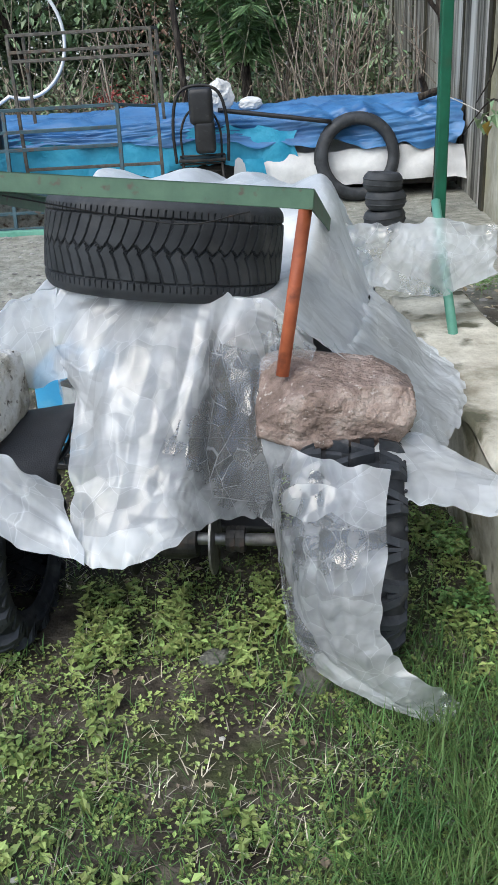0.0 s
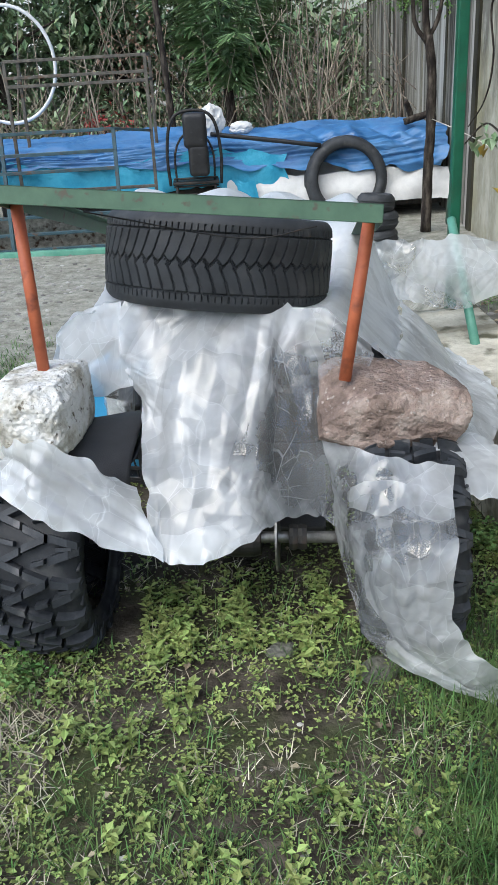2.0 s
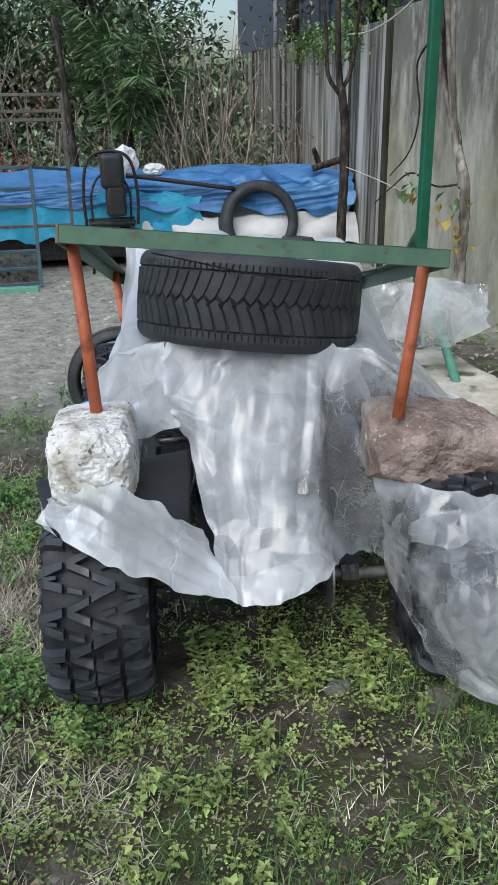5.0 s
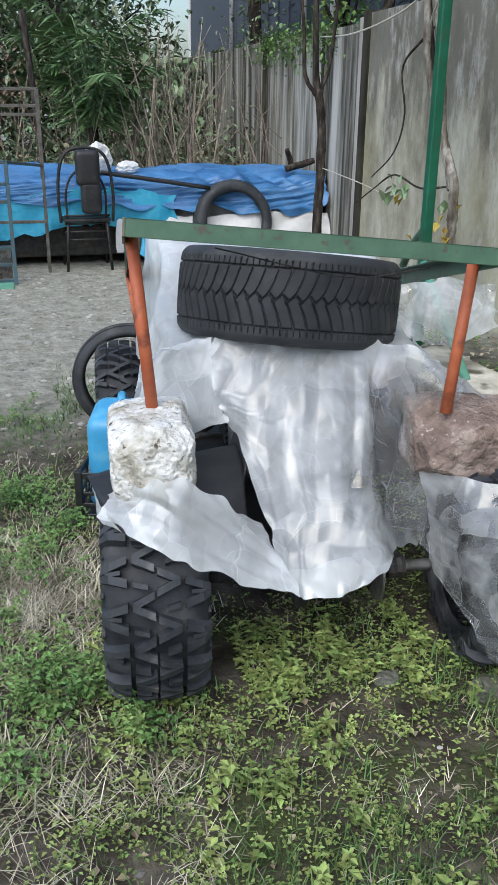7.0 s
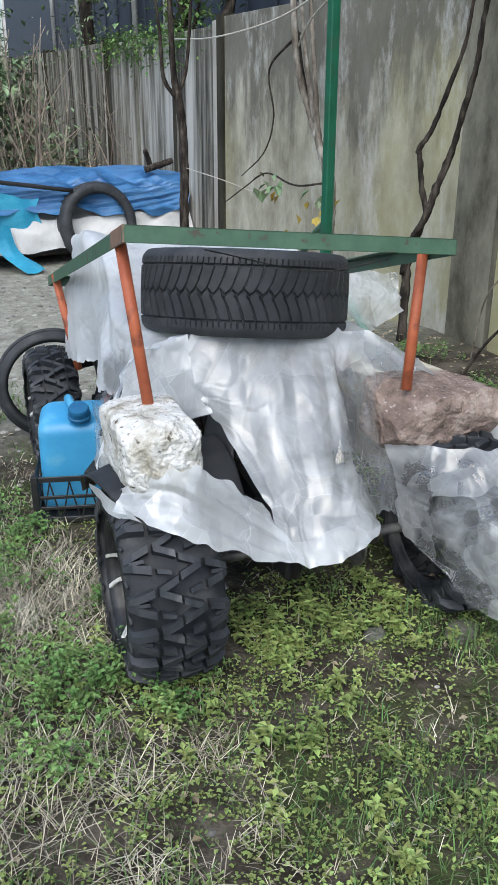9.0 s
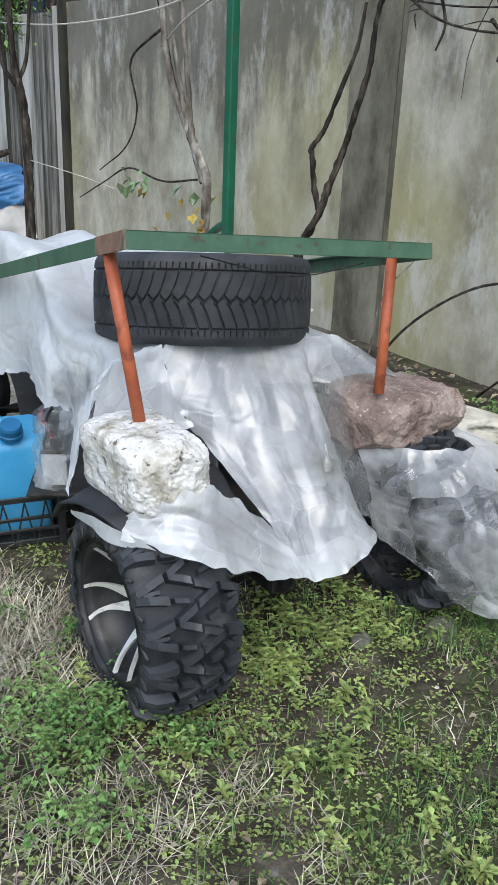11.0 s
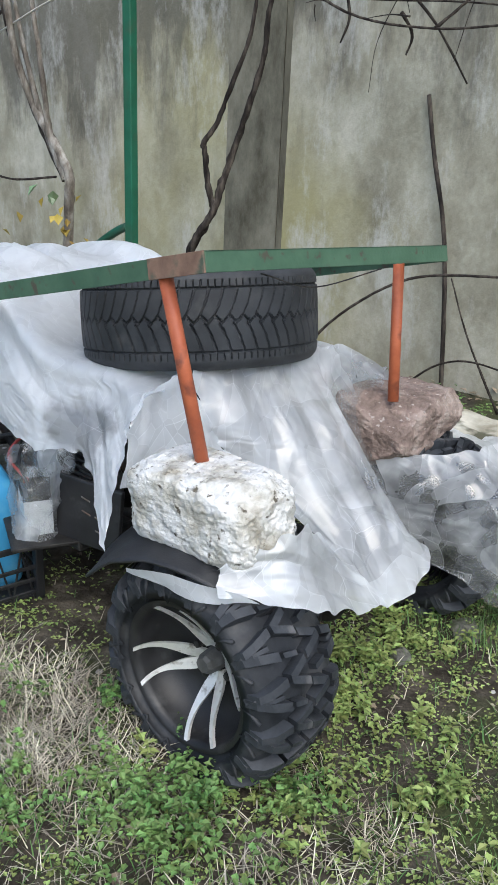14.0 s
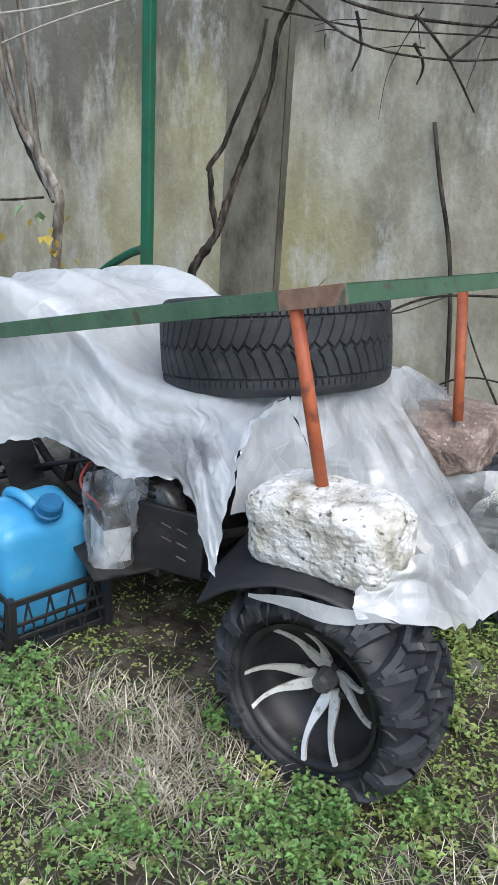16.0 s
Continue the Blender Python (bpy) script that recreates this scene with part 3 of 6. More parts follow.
def blade_mesh(name, places, mat, parent=None, bend=0.5):
    """Grass blades or straws: rows of (x, y, z, yaw, lean, length, width)."""
    p = np.array(places, float)
    n = len(p)
    ca, sa = np.cos(p[:, 3]), np.sin(p[:, 3])
    v = np.empty((n, 5, 3))
    for k, (s, w) in enumerate(((0, -0.5), (0, 0.5), (0.55, -0.42), (0.55, 0.42), (1.0, 0))):
        lean = p[:, 4] * (0.6 + bend * s)
        out, h = p[:, 5] * s * np.sin(lean), p[:, 5] * s * np.cos(lean)
        ww = w * p[:, 6]
        v[:, k, 0] = p[:, 0] + out * ca - ww * sa
        v[:, k, 1] = p[:, 1] + out * sa + ww * ca
        v[:, k, 2] = p[:, 2] + h
    idx = np.arange(n)[:, None] * 5
    me = bpy.data.meshes.new(name)
    quads, tris = (idx + np.array([[0, 1, 3, 2]])).tolist(), (idx + np.array([[2, 3, 4]])).tolist()
    me.from_pydata(v.reshape(-1, 3).tolist(), [], quads + tris)
    me.materials.append(mat)
    ob = new(name, me)
    ob.parent = parent
    return ob


# ---- ground, walls and distance ----
def ground_height(x, y):
    h = 0.012 * noise.noise(Vector((x * 2.1, y * 2.1, 0))) + 0.006 * noise.noise(Vector((x * 7, y * 7, 3)))
    bed = min(1, max(0, (x - 0.95) / 0.12)) * min(1, max(0, (6.0 - y) / 2.0)) * min(1, max(0, (9 - x) / 3))
    far = max(0, min(1, (y - 10) / 6)) * 0.25
    return h + 0.24 * bed + far


def axis(lo, hi, step, reach):
    a = list(np.arange(lo, hi + 1e-6, step))
    s = step
    while a[-1] < reach:
        s *= 1.35
        a.append(a[-1] + s)
    s = step
    while a[0] > -reach:
        s *= 1.35
        a.insert(0, a[0] - s)
    return a


gx, gy = axis(-2.6, 2.0, 0.04, 400), axis(0.5, 6.0, 0.04, 400)
gverts = [(x, y, ground_height(x, y)) for y in gy for x in gx]
gfaces = [(j * len(gx) + i, j * len(gx) + i + 1, (j + 1) * len(gx) + i + 1, (j + 1) * len(gx) + i) for j in range(len(gy) - 1) for i in range(len(gx) - 1)]
ground = tagged(mesh_object("ground", gverts, gfaces, M_SOIL), "bare brown garden soil with moss and trodden gravel", "ground", kind="structure")
# gravel yard blended in further away
nt = M_SOIL.node_tree
nn, lk = nt.nodes, nt.links.new
sep, tcg = nn.new("ShaderNodeSeparateXYZ"), nn.new("ShaderNodeTexCoord")
lk(tcg.outputs["Object"], sep.inputs[0])
wob, add, edge = nn.new("ShaderNodeTexNoise"), nn.new("ShaderNodeMath"), nn.new("ShaderNodeMapRange")
wob.inputs["Scale"].default_value, wob.inputs["Detail"].default_value = 1.4, 6
add.operation = "ADD"
lk(tcg.outputs["Object"], wob.inputs["Vector"])
lk(sep.outputs[1], add.inputs[0]), lk(wob.outputs[0], add.inputs[1])
edge.inputs[1].default_value, edge.inputs[2].default_value = 4.1, 5.2
lk(add.outputs[0], edge.inputs[0])
grit, gramp, gmix = nn.new("ShaderNodeTexNoise"), nn.new("ShaderNodeValToRGB"), nn.new("ShaderNodeMix")
grit.inputs["Scale"].default_value, grit.inputs["Detail"].default_value, grit.inputs["Roughness"].default_value = 9.0, 9, 0.75
lk(tcg.outputs["Object"], grit.inputs["Vector"])
gramp.color_ramp.elements[0].position, gramp.color_ramp.elements[1].position = 0.36, 0.68
gramp.color_ramp.elements[0].color, gramp.color_ramp.elements[1].color = (0.17, 0.17, 0.135, 1), (0.44, 0.43, 0.375, 1)
lk(grit.outputs[0], gramp.inputs[0])
gmix.data_type = "RGBA"
pb = nn["Principled BSDF"]
lk(pb.inputs["Base Color"].links[0].from_socket, gmix.inputs[6])
lk(edge.outputs[0], gmix.inputs[0]), lk(gramp.outputs[0], gmix.inputs[7]), lk(gmix.outputs[2], pb.inputs["Base Color"])

WALL_TURN = -4.46           # the long wall runs a little to the right of straight ahead


def along_wall(y, out=0.0, z=0.0):
    """A place on the inner face of the long wall at that y, so far in front of it."""
    return (1.768 + 0.078 * (y - 3.48) - out, y, z)


def wall_piece(name, y0, y1, z0, z1, out, thick, mat, parent=None, label="", bevel=0.006):
    a, b = Vector(along_wall(y0, out)), Vector(along_wall(y1, out))
    mid, l = (a + b) / 2, (b - a).length
    return part(name, box((thick, l, z1 - z0), Matrix.Translation((mid.x + thick / 2, mid.y, (z0 + z1) / 2)) @ pose(0, 0, 0, 0, 0, WALL_TURN), bevel), mat, parent, label)


nt = M_WALL.node_tree
nn, lk = nt.nodes, nt.links.new
tcw, mpw, runs, rr1, rmix = nn.new("ShaderNodeTexCoord"), nn.new("ShaderNodeMapping"), nn.new("ShaderNodeTexNoise"), nn.new("ShaderNodeMapRange"), nn.new("ShaderNodeMix")
mpw.inputs["Scale"].default_value = (1, 1, 0.24)
lk(tcw.outputs["Object"], mpw.inputs[0]), lk(mpw.outputs[0], runs.inputs["Vector"])
runs.inputs["Scale"].default_value, runs.inputs["Detail"].default_value, runs.inputs["Roughness"].default_value = 5.0, 7, 0.65
rr1.inputs[1].default_value, rr1.inputs[2].default_value, rr1.inputs[4].default_value = 0.54, 0.74, 0.42
lk(runs.outputs[0], rr1.inputs[0])
rmix.data_type = "RGBA"
rmix.inputs[7].default_value = (0.12, 0.115, 0.095, 1)
pw = nn["Principled BSDF"]
lk(pw.inputs["Base Color"].links[0].from_socket, rmix.inputs[6])
lk(rr1.outputs[0], rmix.inputs[0])
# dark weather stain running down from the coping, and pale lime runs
sepz, up, wet, wr, wmix = nn.new("ShaderNodeSeparateXYZ"), nn.new("ShaderNodeMath"), nn.new("ShaderNodeMath"), nn.new("ShaderNodeMapRange"), nn.new("ShaderNodeMix")
lk(tcw.outputs["Object"], sepz.inputs[0])
drip = nn.new("ShaderNodeTexNoise")
drip.inputs["Scale"].default_value, drip.inputs["Detail"].default_value, drip.inputs["Roughness"].default_value = 3.4, 9, 0.72
mpd = nn.new("ShaderNodeMapping")
mpd.inputs["Scale"].default_value, mpd.inputs["Location"].default_value = (1, 1, 0.3), (3.0, 7.0, 1.0)
lk(tcw.outputs["Object"], mpd.inputs[0]), lk(mpd.outputs[0], drip.inputs["Vector"])
up.operation, wet.operation = "MULTIPLY_ADD", "MULTIPLY_ADD"
up.inputs[1].default_value, up.inputs[2].default_value = 0.75, -1.38
lk(sepz.outputs[2], up.inputs[0])
wet.inputs[1].default_value = 2.2
lk(drip.outputs[0], wet.inputs[0]), lk(up.outputs[0], wet.inputs[2])
# the dark stain gains strength from y 2.8 to 5.0
stain_by_y, sum_wet = nn.new("ShaderNodeMapRange"), nn.new("ShaderNodeMath")
stain_by_y.inputs[1].default_value, stain_by_y.inputs[2].default_value, stain_by_y.inputs[3].default_value, stain_by_y.inputs[4].default_value = 2.8, 5.0, -0.14, 0.16
lk(sepz.outputs[1], stain_by_y.inputs[0]), lk(wet.outputs[0], sum_wet.inputs[0]), lk(stain_by_y.outputs[0], sum_wet.inputs[1])
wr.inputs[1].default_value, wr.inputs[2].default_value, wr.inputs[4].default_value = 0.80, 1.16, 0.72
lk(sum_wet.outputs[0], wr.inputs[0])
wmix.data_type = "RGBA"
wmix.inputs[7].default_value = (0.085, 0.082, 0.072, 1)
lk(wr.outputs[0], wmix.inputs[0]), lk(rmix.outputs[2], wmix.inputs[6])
lime, lr, lmix = nn.new("ShaderNodeTexNoise"), nn.new("ShaderNodeMapRange"), nn.new("ShaderNodeMix")
lime.inputs["Scale"].default_value, lime.inputs["Detail"].default_value, lime.inputs["Roughness"].default_value = 2.6, 10, 0.75
mpl = nn.new("ShaderNodeMapping")
mpl.inputs["Scale"].default_value, mpl.inputs["Location"].default_value = (1, 1, 0.42), (11.0, 2.0, 5.0)
lk(tcw.outputs["Object"], mpl.inputs[0]), lk(mpl.outputs[0], lime.inputs["Vector"])
lr.inputs[1].default_value, lr.inputs[2].default_value, lr.inputs[4].default_value = 0.53, 0.66, 0.75
lk(lime.outputs[0], lr.inputs[0])
lmix.data_type = "RGBA"
lmix.inputs[7].default_value = (0.56, 0.56, 0.525, 1)
lk(lr.outputs[0], lmix.inputs[0]), lk(wmix.outputs[2], lmix.inputs[6])
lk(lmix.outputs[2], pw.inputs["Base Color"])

wall_east = thing("wall_east", "tall grey concrete panel wall with dark rain streaks", "wall", kind="structure")
posts = [-4.3, -0.3, 3.65, 7.38, 11.3, 15.2, 19.1, 23.0, 26.8]
for k in range(len(posts) - 1):
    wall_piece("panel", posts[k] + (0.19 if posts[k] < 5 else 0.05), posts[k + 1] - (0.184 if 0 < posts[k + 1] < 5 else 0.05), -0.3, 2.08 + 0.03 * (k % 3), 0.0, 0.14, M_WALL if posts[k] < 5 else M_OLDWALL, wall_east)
for k, y in enumerate(posts):
    w = 0.15 if y < 5 else 0.07
    wall_piece("post", y - w, y + w + (0.05 if y < 5 else 0), -0.3, 2.16, 0.003 if y < 5 else 0.022, 0.18, M_POST if y < 5 else M_JOINT, wall_east, "", 0.0003)
    if 0 < y < 5:
        wall_piece("joint", y - 0.185, y - 0.151, -0.3, 2.1, 0.003, 0.05, M_STAINED, wall_east, "dark mossy joint", 0.0003)
    if y > 5:
        wall_piece("post_edge", y + 0.075, y + 0.19, -0.3, 2.12, 0.014, 0.10, M_PALEPOST, wall_east, "pale concrete post edge")
for k in range(3, len(posts) - 1):
    for j in (1, 2):
        y = posts[k] + (posts[k + 1] - posts[k]) * j / 3
        wall_piece("panel_joint", y - 0.04, y + 0.05, -0.3, 2.06, 0.01, 0.1, M_JOINT if j == 1 else M_POST, wall_east)
# ivy and moss on the coping
rnd = random.Random(4)
ivy = []
for _ in range(2600):
    y = rnd.uniform(8.2, 11.6) if rnd.random() < 0.75 else rnd.uniform(7.5, 24)
    x, _, _ = along_wall(y)
    ivy.append((x + rnd.gauss(0, 0.05), y, 2.08 + rnd.gauss(0.0, 0.07) - (0.25 * rnd.random() ** 3), rnd.uniform(0, 6.28), rnd.uniform(-1.2, 0.6), rnd.uniform(0.5, 1.3)))
tagged(leaf_mesh("ivy", ivy, 0.055, M_HERB), "small green ivy growing over the wall coping", "ivy", kind="stuff")

building = thing("dark_building", "dark blue clad building standing behind the wall", "building")
part("wall", box((6, 19.5, 9), Matrix.Translation((7.2, 17.4, 3.0)) @ pose(0, 0, 0, 0, 0, WALL_TURN), 0.02), M_CLAD, building)
part("side_wall", box((6, 0.2, 9), Matrix.Translation((7.95, 27.35, 3.0)) @ pose(0, 0, 0, 0, 0, WALL_TURN), 0.02), M_WHITE, building, "white end wall")
for k, y in enumerate((12.6, 14.2, 18.2, 20.6)):
    a = 4.2 + 0.083 * (y - 17.4) - 0.06
    tube("white_pipe", [(a, y, 2.35), (a, y, 7.0)], 0.05, M_WHITE, building, label="white downpipe")
for k in range(24):
    y = 8.2 + k * 0.8
    a = 4.2 + 0.083 * (y - 17.4) - 0.012
    part("batten", box((0.03, 0.06, 9), Matrix.Translation((a, y, 3.0)), 0.004), M_CLAD, building)
shed = thing("grey_outbuilding", "grey rendered building behind the garden wall", "building")
part("wall", box((4, 12, 6), Matrix.Translation((5.2, 1.2, 2.0)), 0.02), M_GREYCLAD, shed)
part("roof", box((4.6, 12.4, 0.2), Matrix.Translation((5.2, 1.2, 5.1)), 0.02), M_CLAD, shed)

low_wall = thing("low_wall", "low weathered concrete garden wall with mossy top", "wall", kind="structure")
b = bmesh.new()
bmesh.ops.create_cube(b, size=1, matrix=Matrix.Translation((0.815, 1.5, 0.155)) @ Matrix.Diagonal((0.33, 4.3, 0.51, 1)))
bmesh.ops.subdivide_edges(b, edges=b.edges[:], cuts=40, use_grid_fill=True)
for v in b.verts:
    c = v.co
    d = Vector((noise.noise(c * 6), noise.noise(c * 6 + Vector((4, 0, 0))), noise.noise(c * 6 + Vector((0, 4, 0))))) * 0.014
    d += Vector((noise.noise(c * 19), 0, noise.noise(c * 19 + Vector((1, 7, 0))))) * 0.008
    if c.z > 0.40 and (c.x < 0.66 or c.x > 0.97):
        d.z -= 0.018 + 0.025 * max(0, noise.noise(c * 4))
    v.co = c + d
part("wall_body", b, M_KERB, low_wall, "", True)

# woodland and brush behind the yard
rnd = random.Random(11)


def leafy_tree(name, x, y, height, spread, leaves, size, label, mat=M_EVERGREEN, low=0.15):
    t = thing(name, label, "tree", pose(x, y, 0.1), group="trees behind the yard")
    trunk = [(rnd.uniform(-0.1, 0.1) * k, rnd.uniform(-0.1, 0.1) * k, height * k / 6) for k in range(6)]
    tube("trunk", spline(trunk, 4), 0.12, M_BARK, t, 0.04, 9, 0.2)
    clumps = []
    for k in range(16):
        a, h = rnd.uniform(0, 6.28), height * rnd.uniform(low, 0.98)
        reach = spread * rnd.uniform(0.35, 1.0) * (1.0 - 0.5 * max(0, h / height - 0.6))
        tip = (reach * math.cos(a), reach * math.sin(a), h)
        tube("limb", spline([(0, 0, h * 0.75), (tip[0] * 0.5, tip[1] * 0.5, h * 0.9), tip], 4), 0.04, M_BARK, t, 0.012, 6)
        clumps.append(tip)
        clumps.append((tip[0] * 0.6, tip[1] * 0.6, h * 0.95))
    pl = []
    for _ in range(leaves):
        c = rnd.choice(clumps)
        r = spread * 0.30
        pl.append((c[0] + rnd.gauss(0, r), c[1] + rnd.gauss(0, r), max(0.05, c[2] + rnd.gauss(0, r * 0.8)), rnd.uniform(0, 6.28), rnd.uniform(-1.3, 0.9), rnd.uniform(0.6, 1.5)))
    leaf_mesh("crown", pl, size, mat, t, 0.5)
    return t


for x, y, h, s, n in ((-5.2, 14.5, 4.6, 1.7, 5200), (-3.3, 15.4, 5.2, 1.7, 5200), (-1.5, 16.2, 2.7, 1.1, 3600), (0.1, 17.0, 4.4, 1.5, 4600), (1.4, 19.5, 4.2, 1.3, 3200), (-7.5, 17, 6.0, 2.2, 3600), (-0.4, 21.5, 5.4, 2.0, 3400), (-3.4, 21, 6.5, 2.2, 3600)):
    leafy_tree("evergreen_tree", x, y, h, s, n, 0.16, "dense dark green evergreen tree behind the yard")
pole_tree = thing("ivy_tree", "ivy-clad tree trunk rising behind the wall", "tree", pose(3.0, 13.8, 0))
tube("trunk", spline([(0, 0, 0), (0.05, 0.1, 1.5), (-0.05, 0, 3), (0.1, 0.1, 5)], 5), 0.13, M_BARK, pole_tree, 0.08, 8, 0.2)
leaf_mesh("crown", [(rnd.gauss(0, 0.22), rnd.gauss(0, 0.3), rnd.uniform(1.9, 4.4), rnd.uniform(0, 6.28), rnd.uniform(-1.2, 0.6), rnd.uniform(0.5, 1.3)) for _ in range(900)], 0.1, M_EVERGREEN, pole_tree)
over = leafy_tree("overhanging_tree", 2.75, 9.6, 3.6, 0.55, 700, 0.09, "thin leafy tree leaning over the wall", M_HERB, 0.62)

palm = thing("palm", "young palm with drooping green fronds among brush", "palm", pose(0.22, 11.5, 0.1))
tube("trunk", spline([(0, 0, 0), (0.03, 0, 0.5), (0, 0.02, 1.0)], 4), 0.09, M_BARK, palm, 0.06, 9, 0.3)
for k in range(20):
    a = k * 2.4
    reach, top = rnd.uniform(0.5, 1.0), rnd.uniform(0.7, 1.9)
    arc = spline([(0, 0, 0.9), (reach * 0.4 * math.cos(a), reach * 0.4 * math.sin(a), 0.9 + top * 0.7), (reach * math.cos(a), reach * math.sin(a), 0.9 + top * rnd.uniform(0.5, 0.95))], 7)
    pl = []
    for i, q in enumerate(arc[2:]):
        for s in (-1, 1):
            for w in range(2):
                pl.append((q[0], q[1], q[2], a - math.pi / 2 + s * (0.7 + 0.15 * w), rnd.uniform(-0.5, 0.1), 1.2 - 0.05 * i))
    fr = leaf_mesh("frond", pl, 0.42, M_PALM, palm, 0.15)
    tube("stem", arc, 0.012, M_PALM, fr, 0.004, 5)

twigs = []
for _ in range(210):
    x, y = rnd.uniform(-5.5, 2.3), rnd.uniform(10.3, 14.5)
    if rnd.random() < 0.33:
        x = rnd.uniform(0.5, 2.3)
    h = rnd.uniform(0.7, 2.4)
    lean = rnd.gauss(0, 0.35)
    pts = spline([(x, y, 0.1), (x + lean * 0.3, y, 0.1 + h * 0.45), (x + lean + rnd.gauss(0, 0.1), y + rnd.gauss(0, 0.2), 0.1 + h)], 4)
    r = rnd.uniform(0.006, 0.02)
    twigs.append(tube_data(pts, r, r * 0.35, 5))
    for _ in range(2):
        q = pts[rnd.randint(2, len(pts) - 2)]
        twigs.append(tube_data([q, q + np.array((rnd.gauss(0, 0.25), rnd.gauss(0, 0.1), rnd.uniform(0.1, 0.5)))], r * 0.5, r * 0.2, 4))
tagged(merged("brushwood", twigs, M_BRUSH), "thicket of bare brown winter stems", "brush", kind="stuff")
under = [(rnd.uniform(-7, 2.6), rnd.uniform(10.8, 15), 0.1 + abs(rnd.gauss(0, 0.28)), rnd.uniform(0, 6.28), rnd.uniform(-1, 0.9), rnd.uniform(0.5, 1.5)) for _ in range(6000)]
tagged(leaf_mesh("undergrowth", under, 0.1, M_DEADLEAF), "brown dead leaves and low undergrowth", "undergrowth", kind="stuff")
under2 = [(rnd.uniform(-7, 2.6), rnd.uniform(11.5, 15), 0.15 + abs(rnd.gauss(0, 0.5)), rnd.uniform(0, 6.28), rnd.uniform(-1, 0.9), rnd.uniform(0.5, 1.5)) for _ in range(6500)]
tagged(leaf_mesh("shrubbery", under2, 0.11, M_EVERGREEN), "low dark green shrubs in front of the trees", "shrub", kind="stuff")
hedge = [(rnd.uniform(-11, 3.0), rnd.uniform(15.5, 19), 0.1 + 2.0 * rnd.random() ** 1.3, rnd.uniform(0, 6.28), rnd.uniform(-1.2, 0.9), rnd.uniform(0.6, 1.5)) for _ in range(13000)]
tagged(leaf_mesh("hedge", hedge, 0.2, M_EVERGREEN), "dense dark evergreen hedge closing off the yard", "hedge", kind="stuff")
far_house = thing("white_house", "white house far behind the trees", "house", pose(-6, 38, 0))
part("wall", box((9, 6, 7.5), Matrix.Translation((0, 0, 3.7)), 0.02), M_WHITE, far_house)
part("roof", box((9.6, 6.6, 0.4), Matrix.Translation((0, 0, 7.6)), 0.05), M_CLAD, far_house)
for k in range(6):
    for z in (2.9, 4.9):
        win = part("window", box((0.8, 0.1, 0.9), Matrix.Translation((-3.7 + 1.45 * k, -3.02, z)), 0.01), M_WHITE, far_house)
        part("pane", box((0.66, 0.06, 0.76), Matrix.Translation((-3.7 + 1.45 * k, -3.06, z)), 0.005), M_GREYCLAD, win, "grey window pane")
wood_post = tagged(tube("wooden_post", spline([(-0.45, 10.4, 0.0), (-0.49, 10.4, 1.0), (-0.58, 10.4, 2.3)], 5), 0.042, M_BARK, None, 0.034, 9, 0.12), "rough dark brown wooden post standing among the brush", "post")
autumn = [(-0.85 + rnd.gauss(0, 0.3), 12.6 + rnd.gauss(0, 0.3), 1.55 + rnd.gauss(0, 0.35), rnd.uniform(0, 6.28), rnd.uniform(-1.2, 0.8), rnd.uniform(0.5, 1.4)) for _ in range(420)]
tagged(leaf_mesh("withered_leaves", autumn, 0.07, M_RUSTY), "withered reddish brown leaves in the thicket", "leaves", kind="stuff")


